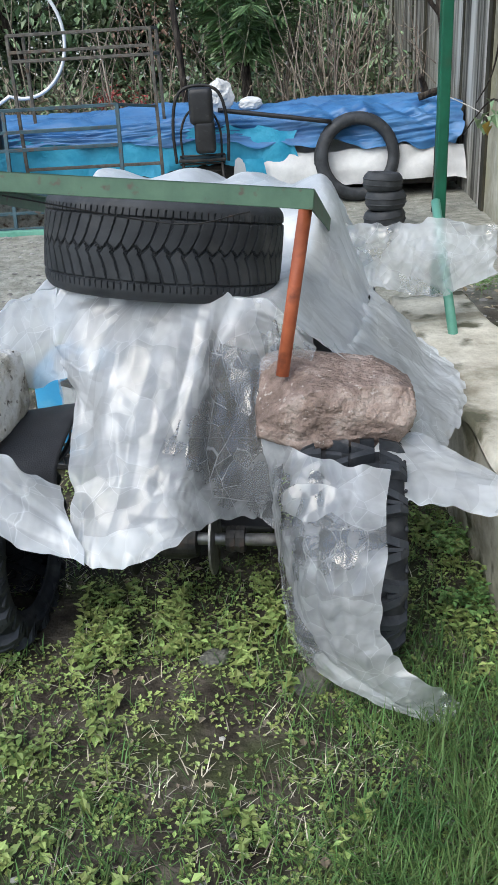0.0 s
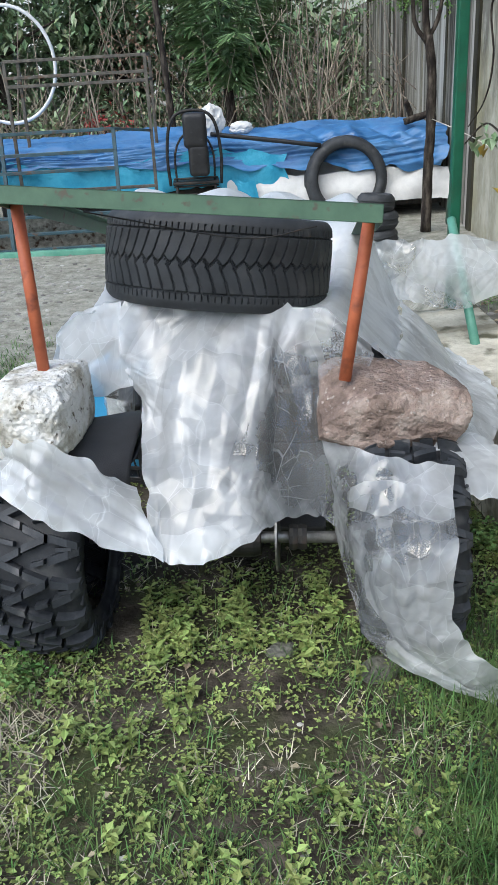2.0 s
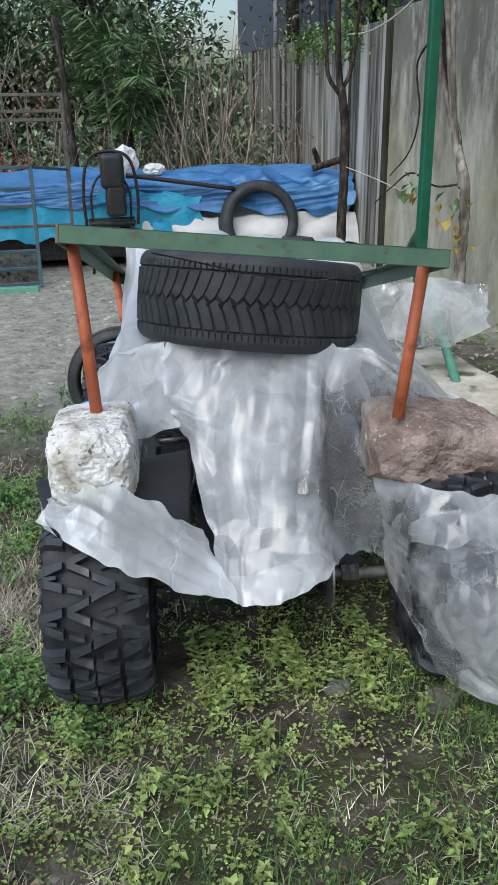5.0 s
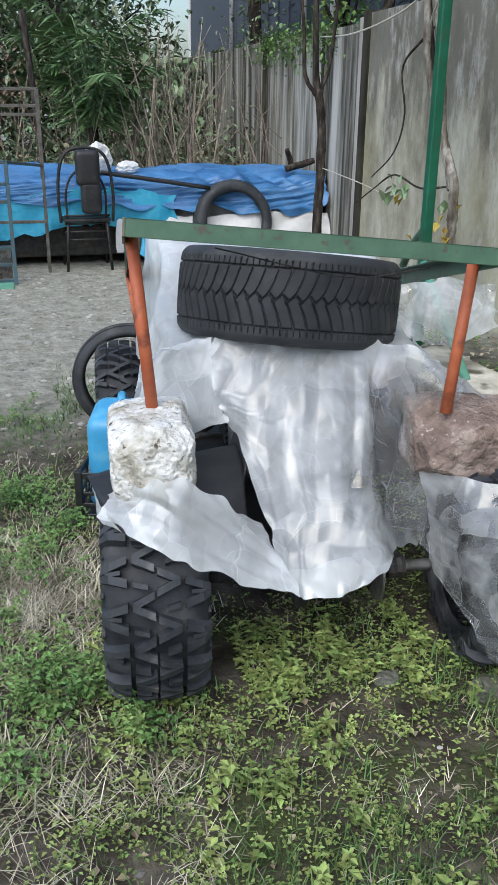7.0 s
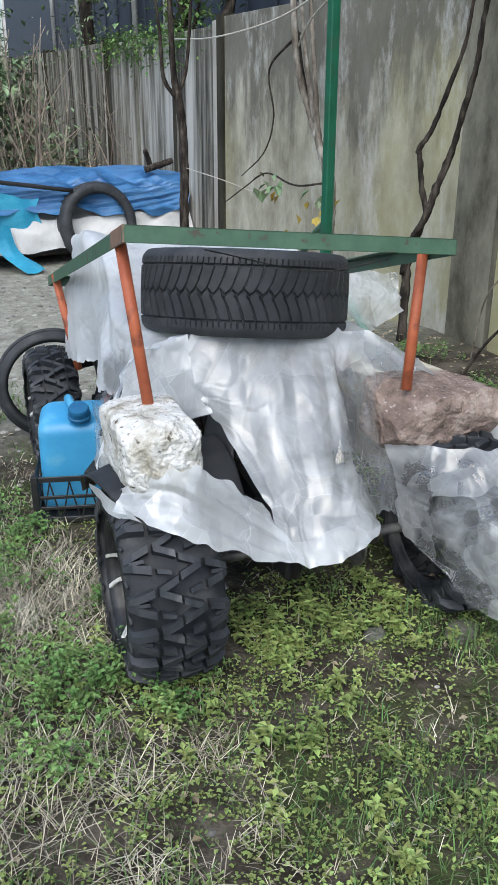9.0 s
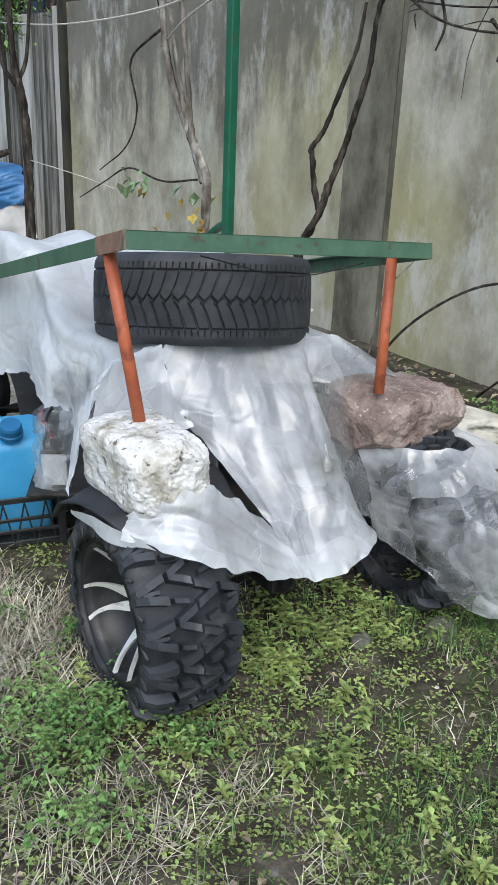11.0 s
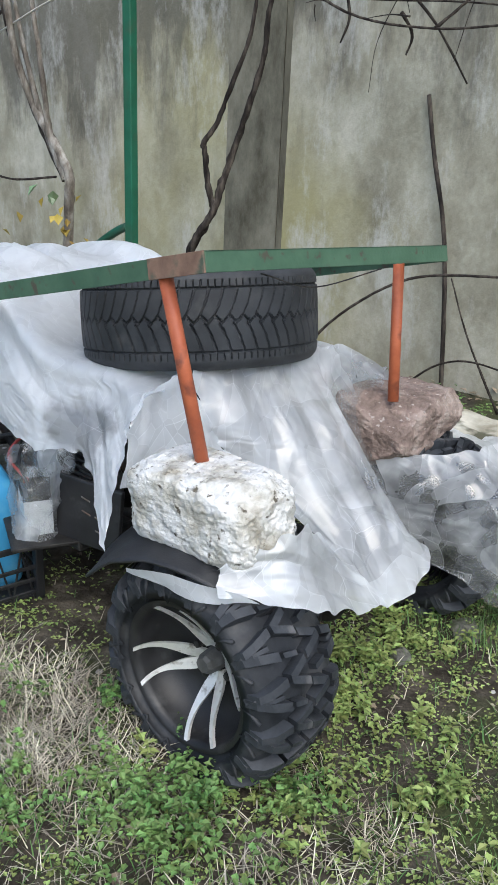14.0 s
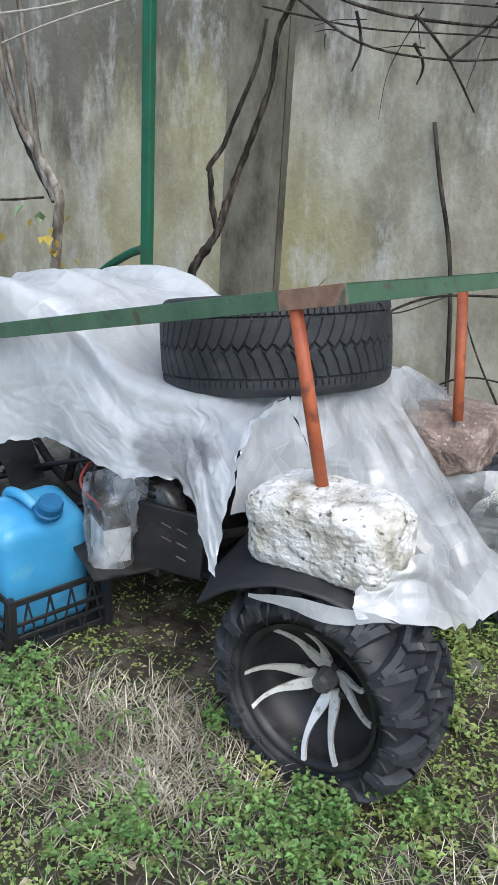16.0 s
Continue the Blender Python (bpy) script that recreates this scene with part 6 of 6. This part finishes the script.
stick = tagged(tube("garden_stick", spline([(1.64, 2.44, 0.2), (1.645, 2.49, 0.7), (1.655, 2.54, 1.0), (1.67, 2.63, 1.3), (1.686, 2.695, 1.55)], 6), 0.012, M_BARK, None, 0.010, 8, 0.15), "thin brown wooden stick leaning upright on the wall", "stick")
bram = thing("bramble", "arching dark bramble canes by the wall", "bramble")
tube("cane", spline([(1.25, 3.1, 0.25), (1.3, 2.9, 0.55), (1.35, 2.6, 0.78), (1.38, 2.3, 0.85), (1.4, 1.8, 0.88)], 6), 0.008, M_BARK, bram, 0.005, 6, 0.3)
tube("cane", spline([(1.5, 2.6, 0.25), (1.45, 2.4, 0.42), (1.45, 2.2, 0.46), (1.4, 1.8, 0.4)], 6), 0.006, M_BARK, bram, 0.004, 6, 0.3)
tube("cane", spline([(1.45, 2.1, 0.25), (1.5, 2.3, 0.55), (1.52, 2.42, 0.8)], 6), 0.006, M_BARK, bram, 0.003, 6, 0.3)
tube("cane", spline([(1.5, 3.3, 0.25), (1.52, 3.25, 0.6), (1.55, 3.1, 0.8)], 6), 0.005, M_PALEBARK, bram, 0.003, 6, 0.3)
line = thing("washing_line", "pale cord strung from the wall to the green pole", "cord")
tube("cord", spline([(2.1, 8.6, 2.02), (1.6, 6.6, 1.93), (1.15, 4.8, 1.93), (0.88, 3.72, 2.02)], 8), 0.006, M_ROPE, line, sides=5)
tube("cord", spline([(1.65, 5.4, 1.78), (1.2, 4.5, 1.9), (0.9, 3.72, 2.0)], 8), 0.006, M_ROPE, line, sides=5)
tube("cord", spline([(1.72, 7.4, 0.92), (1.8, 6.8, 0.86), (1.85, 6.3, 0.80)], 6), 0.004, M_ROPE, line, sides=5)

# ---- the covered stack across the yard ----
stack = thing("covered_stack", "long low stack under a blue tarpaulin and white sheeting", "stack")
# near-black base block: its colour stands for the shade under the stack
part("dark_base", box((4.2, 1.2, 0.28), Matrix.Translation((0.0, 8.95, 0.22)), 0.02), M_DARKSTEEL, stack, "dark block beneath, shade put into its colour")
part("load", box((4.3, 1.1, 0.38), Matrix.Translation((-0.1, 9.0, 0.53)), 0.06), M_WHITESHEET, stack)
tarp = []
for q in range(7):
    row = []
    for k in range(12):
        x = -2.6 + 4.7 * k / 11
        zt = 0.795 + 0.035 * noise.noise(Vector((x * 1.7, 2, 0)))
        hem = (0.58 if x < 0.1 else 0.50) + 0.07 * noise.noise(Vector((x * 1.3, 7, 0))) - (0.06 if x > 0.9 else 0) + (0.04 if x < -1 else 0)
        y, z = [(9.75, zt - 0.1), (9.2, zt + 0.02), (8.65, zt), (8.36, zt - 0.03), (8.27, (zt * 2 + hem) / 3), (8.24, (zt + 2 * hem) / 3), (8.2, hem)][q]
        row.append((x, y, z))
    tarp.append(row)
drape("tarpaulin", tarp, M_TARP, stack, label="creased blue tarpaulin", seed=3, size=0.26, depth=0.034, along=0.5, step=0.022, ragged=0.012, lean=1.6, crinkle=2.2, main=((0.05, 0.45, 0.35, 0.85, 0.012, 0.04), (0.3, 0.4, 0.6, 0.8, 0.012, 0.04), (0.72, 0.3, 0.80, 0.95, 0.012, 0.06), (0.80, 0.35, 0.84, 0.9, 0.010, -0.05), (0.85, 0.3, 0.95, 0.9, 0.012, 0.06), (0.5, 0.6, 0.75, 0.55, 0.012, 0.04), (0.1, 0.7, 0.4, 0.6, 0.012, 0.03), (0.9, 0.4, 0.97, 0.7, 0.01, 0.05)))
sheet("cyan_tarpaulin", [[(-2.7 + 0.55 * k, 8.22 - 0.05 * (0.62 - z), z + 0.05 * math.sin(k * 1.7)) for k in range(7)] for z in (0.66, 0.48, 0.33)], M_CYAN, stack, 0.015, 5, per=7, ragged=0.06, label="cyan tarpaulin hanging under the blue one")
sheet("cyan_strip", [[(0.10, 8.14, 0.42), (0.2, 8.12, 0.42), (0.28, 8.14, 0.42)], [(0.16, 8.1, 0.2), (0.26, 8.09, 0.2), (0.34, 8.1, 0.2)], [(0.34, 7.85, 0.03), (0.46, 7.9, 0.03), (0.55, 8.0, 0.03)]], M_CYAN, stack, 0.012, 6, per=6, label="loose cyan strip trailing on the ground")
sheet("white_sheet", [[(0.02 + 0.35 * k, 8.23, 0.45 - 0.02 * (k % 2)) for k in range(7)], [(0.02 + 0.35 * k, 8.18, 0.3) for k in range(7)], [(0.02 + 0.35 * k, 8.16, 0.13 + 0.02 * (k % 3)) for k in range(7)]], M_WHITESHEET, stack, 0.02, 4, per=7, ragged=0.03, label="white sheeting under the tarpaulin")
tube("strap", spline([(-0.1, 8.22, 0.84), (0.35, 8.2, 0.775), (0.9, 8.18, 0.69)], 6), 0.022, M_BLACK, stack, sides=6, label="dark wooden batten")
log = tagged(tube("log", spline([(1.72, 8.42, 0.83), (1.85, 8.4, 0.87), (2.0, 8.38, 0.91)], 4), 0.035, M_BARK, None, 0.03, 8, 0.3), "short dark log lying on the tarpaulin", "log")
log2 = tagged(tube("log", spline([(1.82, 8.5, 0.82), (1.78, 8.48, 0.93), (1.74, 8.45, 1.01)], 4), 0.03, M_BARK, None, 0.025, 8, 0.3), "short dark log lying on the tarpaulin", "log")
bag = rock("white_bag", "crumpled white sack standing behind the tarpaulin", pose(-0.08, 8.55, 0.94, 0, 10, 20), (0.24, 0.2, 0.26), M_WHITE, 21.0, 2.2, 0.22, 0, 0.01)
bag["category"] = "sack"
bag2 = rock("white_bag", "small white sack lying on the tarpaulin", pose(0.2, 8.6, 0.85, 0, 0, 50), (0.24, 0.2, 0.12), M_WHITE, 27.0, 2.2, 0.15, 0, 0.01)
bag2["category"] = "sack"

# metal racks and the chair
def square_bar(name, a, bb, w, mat, parent):
    a, bb = Vector(a), Vector(bb)
    q = (bb - a).to_track_quat("Z", "Y").to_matrix().to_4x4()
    return part(name, box((w, w, (bb - a).length), Matrix.Translation((a + bb) / 2) @ q, 0.003, 1), mat, parent)


tall = thing("tall_metal_rack", "tall dark welded metal rack with bare top rails", "metal rack")
for x, y in ((-1.82, 8.05), (-0.62, 8.0), (-1.78, 8.5), (-0.6, 8.5)):
    square_bar("upright", (x, y, 0.0), (x, y, 1.53), 0.028, M_BARESTEEL, tall)
for z in (1.53, 1.40, 1.33, 0.45):
    square_bar("rail", (-1.82, 8.05, z), (-0.62, 8.0, z), 0.026, M_BARESTEEL, tall)
for z in (1.53, 1.33):
    square_bar("rail", (-0.62, 8.0, z), (-0.6, 8.5, z), 0.024, M_BARESTEEL, tall)
    square_bar("rail", (-1.82, 8.05, z), (-1.78, 8.5, z), 0.024, M_BARESTEEL, tall)
bed = thing("teal_metal_frame", "faded teal welded metal frame with horizontal rails", "metal frame")
for x in (-2.9, -1.88, -0.93):
    square_bar("upright", (x, 7.55, 0.0), (x, 7.75, 0.98), 0.032, M_TEALMETAL, bed)
for z in (0.97, 0.80, 0.66, 0.30, 0.16, 0.03):
    square_bar("rail", (-2.9, 7.55 + 0.2 * z, z), (-0.93, 7.55 + 0.2 * z, z), 0.028, M_TEALMETAL, bed)
square_bar("rail", (-0.93, 7.75, 0.97), (-0.62, 8.0, 0.92), 0.024, M_TEALMETAL, bed)
sheetmetal = tagged(part("metal_sheet", box((1.9, 0.02, 0.28), Matrix.Translation((-1.9, 7.68, 0.16)) @ pose(0, 0, 0, 12), 0.004), M_STEEL), "dull grey metal sheet leaning in the frame", "metal sheet")
chair = thing("metal_chair", "black metal round-backed chair with a motorcycle saddle on it", "chair", pose(-0.26, 8.02, 0))
for s in (-1, 1):
    tube("leg", [(s * 0.2, -0.02, 0.0), (s * 0.17, 0.0, 0.45)], 0.013, M_DARKSTEEL, chair)
    tube("leg", [(s * 0.2, 0.36, 0.0), (s * 0.17, 0.32, 0.45)], 0.013, M_DARKSTEEL, chair)
tube("back_hoop", spline([(-0.23, 0.02, 0.43), (-0.24, 0.02, 0.7), (-0.2, 0.02, 0.95), (-0.1, 0.02, 1.05), (0.1, 0.02, 1.05), (0.2, 0.02, 0.95), (0.24, 0.02, 0.7), (0.23, 0.02, 0.43)], 6), 0.014, M_DARKSTEEL, chair)
tube("inner_hoop", spline([(-0.17, 0.03, 0.43), (-0.17, 0.03, 0.7), (-0.08, 0.03, 0.86), (0.08, 0.03, 0.86), (0.17, 0.03, 0.7), (0.17, 0.03, 0.43)], 6), 0.01, M_DARKSTEEL, chair)
part("seat", box((0.42, 0.4, 0.03), Matrix.Translation((0, 0.17, 0.45)), 0.012), M_DARKSTEEL, chair)
for k in range(4):
    tube("back_bar", [(-0.2, 0.0, 0.28 + 0.07 * k), (0.2, 0.0, 0.28 + 0.07 * k)], 0.009, M_DARKSTEEL, chair)
saddle = thing("saddle", "worn black vinyl motorcycle saddle propped on the chair", "saddle", pose(-0.24, 7.97, 0.52))
part("cushion", box((0.21, 0.13, 0.30), Matrix.Translation((0, 0, 0.38)), 0.055, 5), M_BLACK, saddle, "", True)
part("cushion", box((0.18, 0.11, 0.28), Matrix.Translation((0.02, 0.0, 0.13)), 0.05, 5), M_BLACK, saddle, "", True)
stool = thing("padded_stool", "grey padded stool beside the metal frame", "stool", pose(-2.2, 7.9, 0.0))
part("pad", box((0.5, 0.2, 0.34), Matrix.Translation((0, 0, 0.80)), 0.07, 4), M_BLACK, stool, "", True)
part("leg", box((0.06, 0.06, 0.66), Matrix.Translation((0, 0, 0.33)), 0.006), M_DARKSTEEL, stool)
kerb = tagged(part("teal_kerb", box((2.2, 0.06, 0.05), Matrix.Translation((-2.05, 7.45, 0.02)) @ pose(0, 0, 0, 0, 0, -3), 0.008), M_TEAL), "faded teal metal bar lying on the gravel", "metal bar")
hoop = tagged(tube("white_hoop", [(-2.62, 9.3, 0.66), (-2.45, 9.45, 0.84)] + [(-2.08 + 0.48 * math.cos(a), 9.6, 1.50 + 0.55 * math.sin(a)) for a in np.linspace(-1.9, 2.2, 40)], 0.018, M_WHITE, None), "bent white plastic pipe forming a hoop", "pipe")
red = thing("red_shrub", "small shrub with faded red leaves among the brush", "shrub", pose(-1.28, 11.2, 0.1))
rs = random.Random(5)
tips = []
for k in range(9):
    a = k * 0.7
    tip = (0.26 * math.cos(a) + rs.gauss(0, 0.05), 0.2 * math.sin(a), 0.72 + rs.gauss(0, 0.09))
    tube("stem", spline([(0, 0, 0), (tip[0] * 0.4, tip[1] * 0.4, 0.4), tip], 4), 0.012, M_BARK, red, 0.005, 6)
    tips.append(tip)
leaf_mesh("leaves", [(q[0] + rs.gauss(0, 0.06), q[1] + rs.gauss(0, 0.06), q[2] + rs.gauss(0, 0.06), rs.uniform(0, 6.28), rs.uniform(-1.2, 0.8), rs.uniform(0.6, 1.3)) for q in tips for _ in range(16)], 0.07, M_RED, red, 0.6)

# ---- ground cover ----
rnd = random.Random(77)


def blob(x, y, cx, cy, rx, ry):
    return math.exp(-((x - cx) / rx) ** 2 - ((y - cy) / ry) ** 2)


def patch(x, y, s, k=0.0):
    return noise.noise(Vector((x * s, y * s, k)))


def bare(x, y):
    """How bare the trodden earth is."""
    return max(blob(x, y, -0.13, 1.52, 0.20, 0.13), 0.75 * blob(x, y, -0.35, 1.72, 0.16, 0.08), blob(x, y, -0.35, 2.6, 0.5, 0.5))


def under_wheel(x, y):
    return (abs(x + 0.66) < 0.15 or abs(x - 0.22) < 0.15) and abs(y - 2.02) < 0.12


leaves, herbs, blades, straws, dead, stems, tiny = [], [], [], [], [], [], []


def weed(x, y, s):
    """One small upright weed: a stem with opposite pairs of leaves."""
    z = ground_height(x, y)
    h = s * rnd.uniform(0.035, 0.075)
    lx, ly = rnd.gauss(0, 0.25) * h, rnd.gauss(0, 0.25) * h
    a = rnd.uniform(0, 6.28)
    stems.append((x, y, z, a, 0.15, h, 0.0025))
    tiers = rnd.randint(3, 5)
    for k in range(tiers):
        q = (k + 1) / tiers
        for side in (0, math.pi):
            leaves.append((x + lx * q, y + ly * q, z + h * q, a + side + rnd.gauss(0, 0.25), rnd.uniform(-0.45, 0.5), s * rnd.uniform(0.7, 1.25) * (1.15 - 0.4 * q)))
        a += 1.57


for _ in range(16000):
    x, y = rnd.uniform(-1.5, 0.64), rnd.uniform(0.75, 3.3)
    d = 0.95 * blob(x, y, -0.18, 1.93, 0.42, 0.20) + 0.30 * blob(x, y, -0.52, 1.50, 0.25, 0.28) + 0.5 * blob(x, y, -0.62, 1.80, 0.3, 0.12) + 0.5 * blob(x, y, 0.55, 2.3, 0.12, 0.6) + 0.10 * blob(x, y, -0.2, 1.2, 0.5, 0.2)
    d *= max(0, 0.35 + 2.0 * patch(x, y, 6))
    d *= 1 - 0.92 * bare(x, y)
    if rnd.random() < d and not under_wheel(x, y):
        weed(x, y, rnd.uniform(0.45, 1.15))
    elif rnd.random() < 0.16 * (1 - bare(x, y)) + 0.04:
        z = ground_height(x, y)
        for k in range(rnd.randint(3, 6)):
            leaves.append((x + rnd.gauss(0, 0.008), y + rnd.gauss(0, 0.008), z + 0.006, rnd.uniform(0, 6.28), rnd.uniform(0.0, 0.5), rnd.uniform(0.25, 0.6)))

for cx, cy, r, n in ((-1.11, 2.71, 0.16, 44), (-0.93, 2.93, 0.09, 26), (-0.99, 1.97, 0.14, 52), (-1.10, 2.06, 0.15, 46), (-1.03, 3.2, 0.13, 46), (-1.25, 2.35, 0.13, 34), (-0.82, 1.78, 0.08, 22), (-1.2, 3.25, 0.16, 40), (-0.83, 2.33, 0.06, 10), (-1.15, 1.72, 0.1, 20), (1.3, 2.3, 0.14, 40), (1.2, 2.9, 0.15, 30), (0.6, 2.25, 0.06, 24), (1.3, 3.5, 0.15, 26), (-1.0, 4.25, 0.2, 16), (0.58, 1.95, 0.05, 16), (1.35, 4.3, 0.2, 30)):
    for _ in range(n):
        x, y = cx + rnd.gauss(0, r * 0.6), cy + rnd.gauss(0, r * 0.6)
        z = ground_height(x, y)
        h = rnd.uniform(0.03, 0.085)
        a = rnd.uniform(0, 6.28)
        tx, ty = x + 0.35 * h * math.cos(a), y + 0.35 * h * math.sin(a)
        stems.append((x, y, z, a, 0.5, h * 1.05, 0.002))
        for k in range(13):
            herbs.append((tx + rnd.gauss(0, 0.014), ty + rnd.gauss(0, 0.014), z + h + rnd.gauss(0, 0.010), rnd.uniform(0, 6.28), rnd.uniform(-0.7, 0.5), rnd.uniform(0.6, 1.3)))

for _ in range(210000):
    x, y = rnd.uniform(-2.2, 0.66), rnd.uniform(0.7, 3.6)
    d = 1.3 * blob(x, y, 0.40, 1.25, 0.30, 0.42) + 0.5 * blob(x, y, -0.2, 1.05, 0.8, 0.25) + 0.16 + 0.3 * blob(x, y, 0.5, 1.7, 0.15, 0.35)
    d *= 0.6 + 0.9 * patch(x, y, 4, 3)
    d *= 1 - 0.95 * bare(x, y)
    if y > 2.3 and x > -0.75 and x < 0.4:
        d *= 0.1
    if rnd.random() < d * 0.62 and not under_wheel(x, y):
        blades.append((x, y, ground_height(x, y) - 0.003, rnd.uniform(0, 6.28), rnd.uniform(0.2, 1.25), rnd.uniform(0.025, 0.080) * (1 + 1.2 * blob(x, y, 0.45, 1.2, 0.25, 0.5)), rnd.uniform(0.0018, 0.0042)))
for _ in range(6000):
    x, y = -1.15 + rnd.gauss(0, 0.45), 4.35 + rnd.gauss(0, 0.3)
    if patch(x, y, 2.5, 11) > -0.05:
        blades.append((x, y, ground_height(x, y) - 0.003, rnd.uniform(0, 6.28), rnd.uniform(0.3, 1.3), rnd.uniform(0.02, 0.05), rnd.uniform(0.003, 0.006)))
for _ in range(100000):
    x, y = rnd.uniform(-2.2, 0.64), rnd.uniform(0.7, 3.7)
    d = 0.95 * blob(x, y, -0.95, 2.5, 0.28, 0.35) + 0.55 * blob(x, y, -1.1, 1.5, 0.4, 0.4) + 0.5 * blob(x, y, -1.2, 3.4, 0.5, 0.5) + 0.11 + 0.25 * blob(x, y, 0.05, 1.3, 0.35, 0.2)
    d *= max(0, 0.6 + 1.2 * patch(x, y, 6, 8))
    if x > -0.72 and y > 2.3:
        d *= 0.15
    if rnd.random() < d * 0.72 and not under_wheel(x, y):
        straws.append((x, y, ground_height(x, y) + rnd.uniform(0.001, 0.012), rnd.uniform(0, 6.28), rnd.uniform(1.30, 1.62), rnd.uniform(0.018, 0.06) * (1 + 1.3 * max(blob(x, y, -0.95, 2.5, 0.35, 0.45), blob(x, y, -1.2, 1.5, 0.4, 0.4))), rnd.uniform(0.0014, 0.0032)))
for _ in range(52000):
    x, y = rnd.uniform(-1.7, 0.64), rnd.uniform(0.75, 3.0)
    d = max(0, 0.40 + 1.1 * patch(x, y, 7, 5)) * (1 - 0.75 * bare(x, y)) * (1 - 0.7 * blob(x, y, -0.9, 2.5, 0.3, 0.4))
    if rnd.random() < d and not under_wheel(x, y):
        tiny.append((x, y, ground_height(x, y) + rnd.uniform(0.002, 0.014), rnd.uniform(0, 6.28), rnd.uniform(-0.3, 0.6), rnd.uniform(0.5, 1.6)))
for _ in range(2400):
    x, y = -0.97 + rnd.gauss(0, 0.18), 2.45 + rnd.gauss(0, 0.25)
    if not under_wheel(x, y) and (x < -0.74 or y < 2.3):
        straws.append((x, y, ground_height(x, y) + rnd.uniform(0.001, 0.016), rnd.uniform(0, 6.28), rnd.uniform(1.25, 1.62), rnd.uniform(0.02, 0.085), rnd.uniform(0.0018, 0.0042)))
for _ in range(900):
    x, y = rnd.uniform(-2, 1.6), rnd.uniform(0.7, 4.2)
    dead.append((x, y, ground_height(x, y) + 0.006, rnd.uniform(0, 6.28), rnd.uniform(-0.2, 0.35), rnd.uniform(0.5, 1.5)))
for _ in range(500):
    x, y = rnd.uniform(1.0, 1.66), rnd.uniform(1.2, 4.6)
    dead.append((x, y, ground_height(x, y) + rnd.uniform(0, 0.05), rnd.uniform(0, 6.28), rnd.uniform(-0.4, 0.6), rnd.uniform(0.8, 2.0)))
tagged(leaf_mesh("weeds", leaves, 0.029, M_WEED, None, 0.62), "low yellow-green leafy weeds on bare soil", "weeds", kind="stuff")
tagged(leaf_mesh("clover", tiny, 0.0105, M_WEED, None, 0.8), "tiny pale green seedlings and clover", "ground cover", kind="stuff")
tagged(leaf_mesh("parsley_weeds", herbs, 0.0175, M_HERB, None, 0.8), "bushy tufts of feathery green weeds", "weeds", kind="stuff")
tagged(blade_mesh("weed_stems", stems, M_HERB), "thin green stems of the weeds", "weeds", kind="stuff")
tagged(blade_mesh("grass", blades, M_GRASS), "rough green grass blades", "grass", kind="stuff")
tagged(blade_mesh("straw", straws, M_STRAW, None, 0.12), "scattered dry pale straw", "straw", kind="stuff")
tagged(leaf_mesh("leaf_litter", dead, 0.022, M_DEADLEAF, None, 0.7), "dry brown fallen leaves", "leaf litter", kind="stuff")
pv, pf = [], []
ico = bmesh.new()
bmesh.ops.create_icosphere(ico, subdivisions=1, radius=1)
iv = [v.co.copy() for v in ico.verts]
fi = [tuple(v.index for v in f.verts) for f in ico.faces]
ico.free()
for _ in range(2600):
    x, y = rnd.uniform(-2.6, 1.2), 0.8 + 7 * rnd.random()
    if rnd.random() > (0.08 if y < 3.2 else 0.85):
        continue
    s = rnd.uniform(0.004, 0.013) * (1 if y < 4 else 1.7)
    o = len(pv)
    z = ground_height(x, y)
    pv.extend((x + c.x * s * 1.2, y + c.y * s, z + c.z * s * 0.6) for c in iv)
    pf.extend(tuple(i + o for i in q) for q in fi)
tagged(mesh_object("gravel", pv, pf, M_PEBBLE, None, "", False), "loose pale gravel stones on the yard", "gravel", kind="stuff")
for x, y, s in ((0.13, 1.71, 0.13), (-0.12, 1.82, 0.09)):
    rock("field_stone", "half-buried grey stone in the weeds", pose(x, y, -0.002, 0, 0, 30), (s, s * 0.7, 0.05), M_FIELDSTONE, x * 9, 2.6, 0.15)
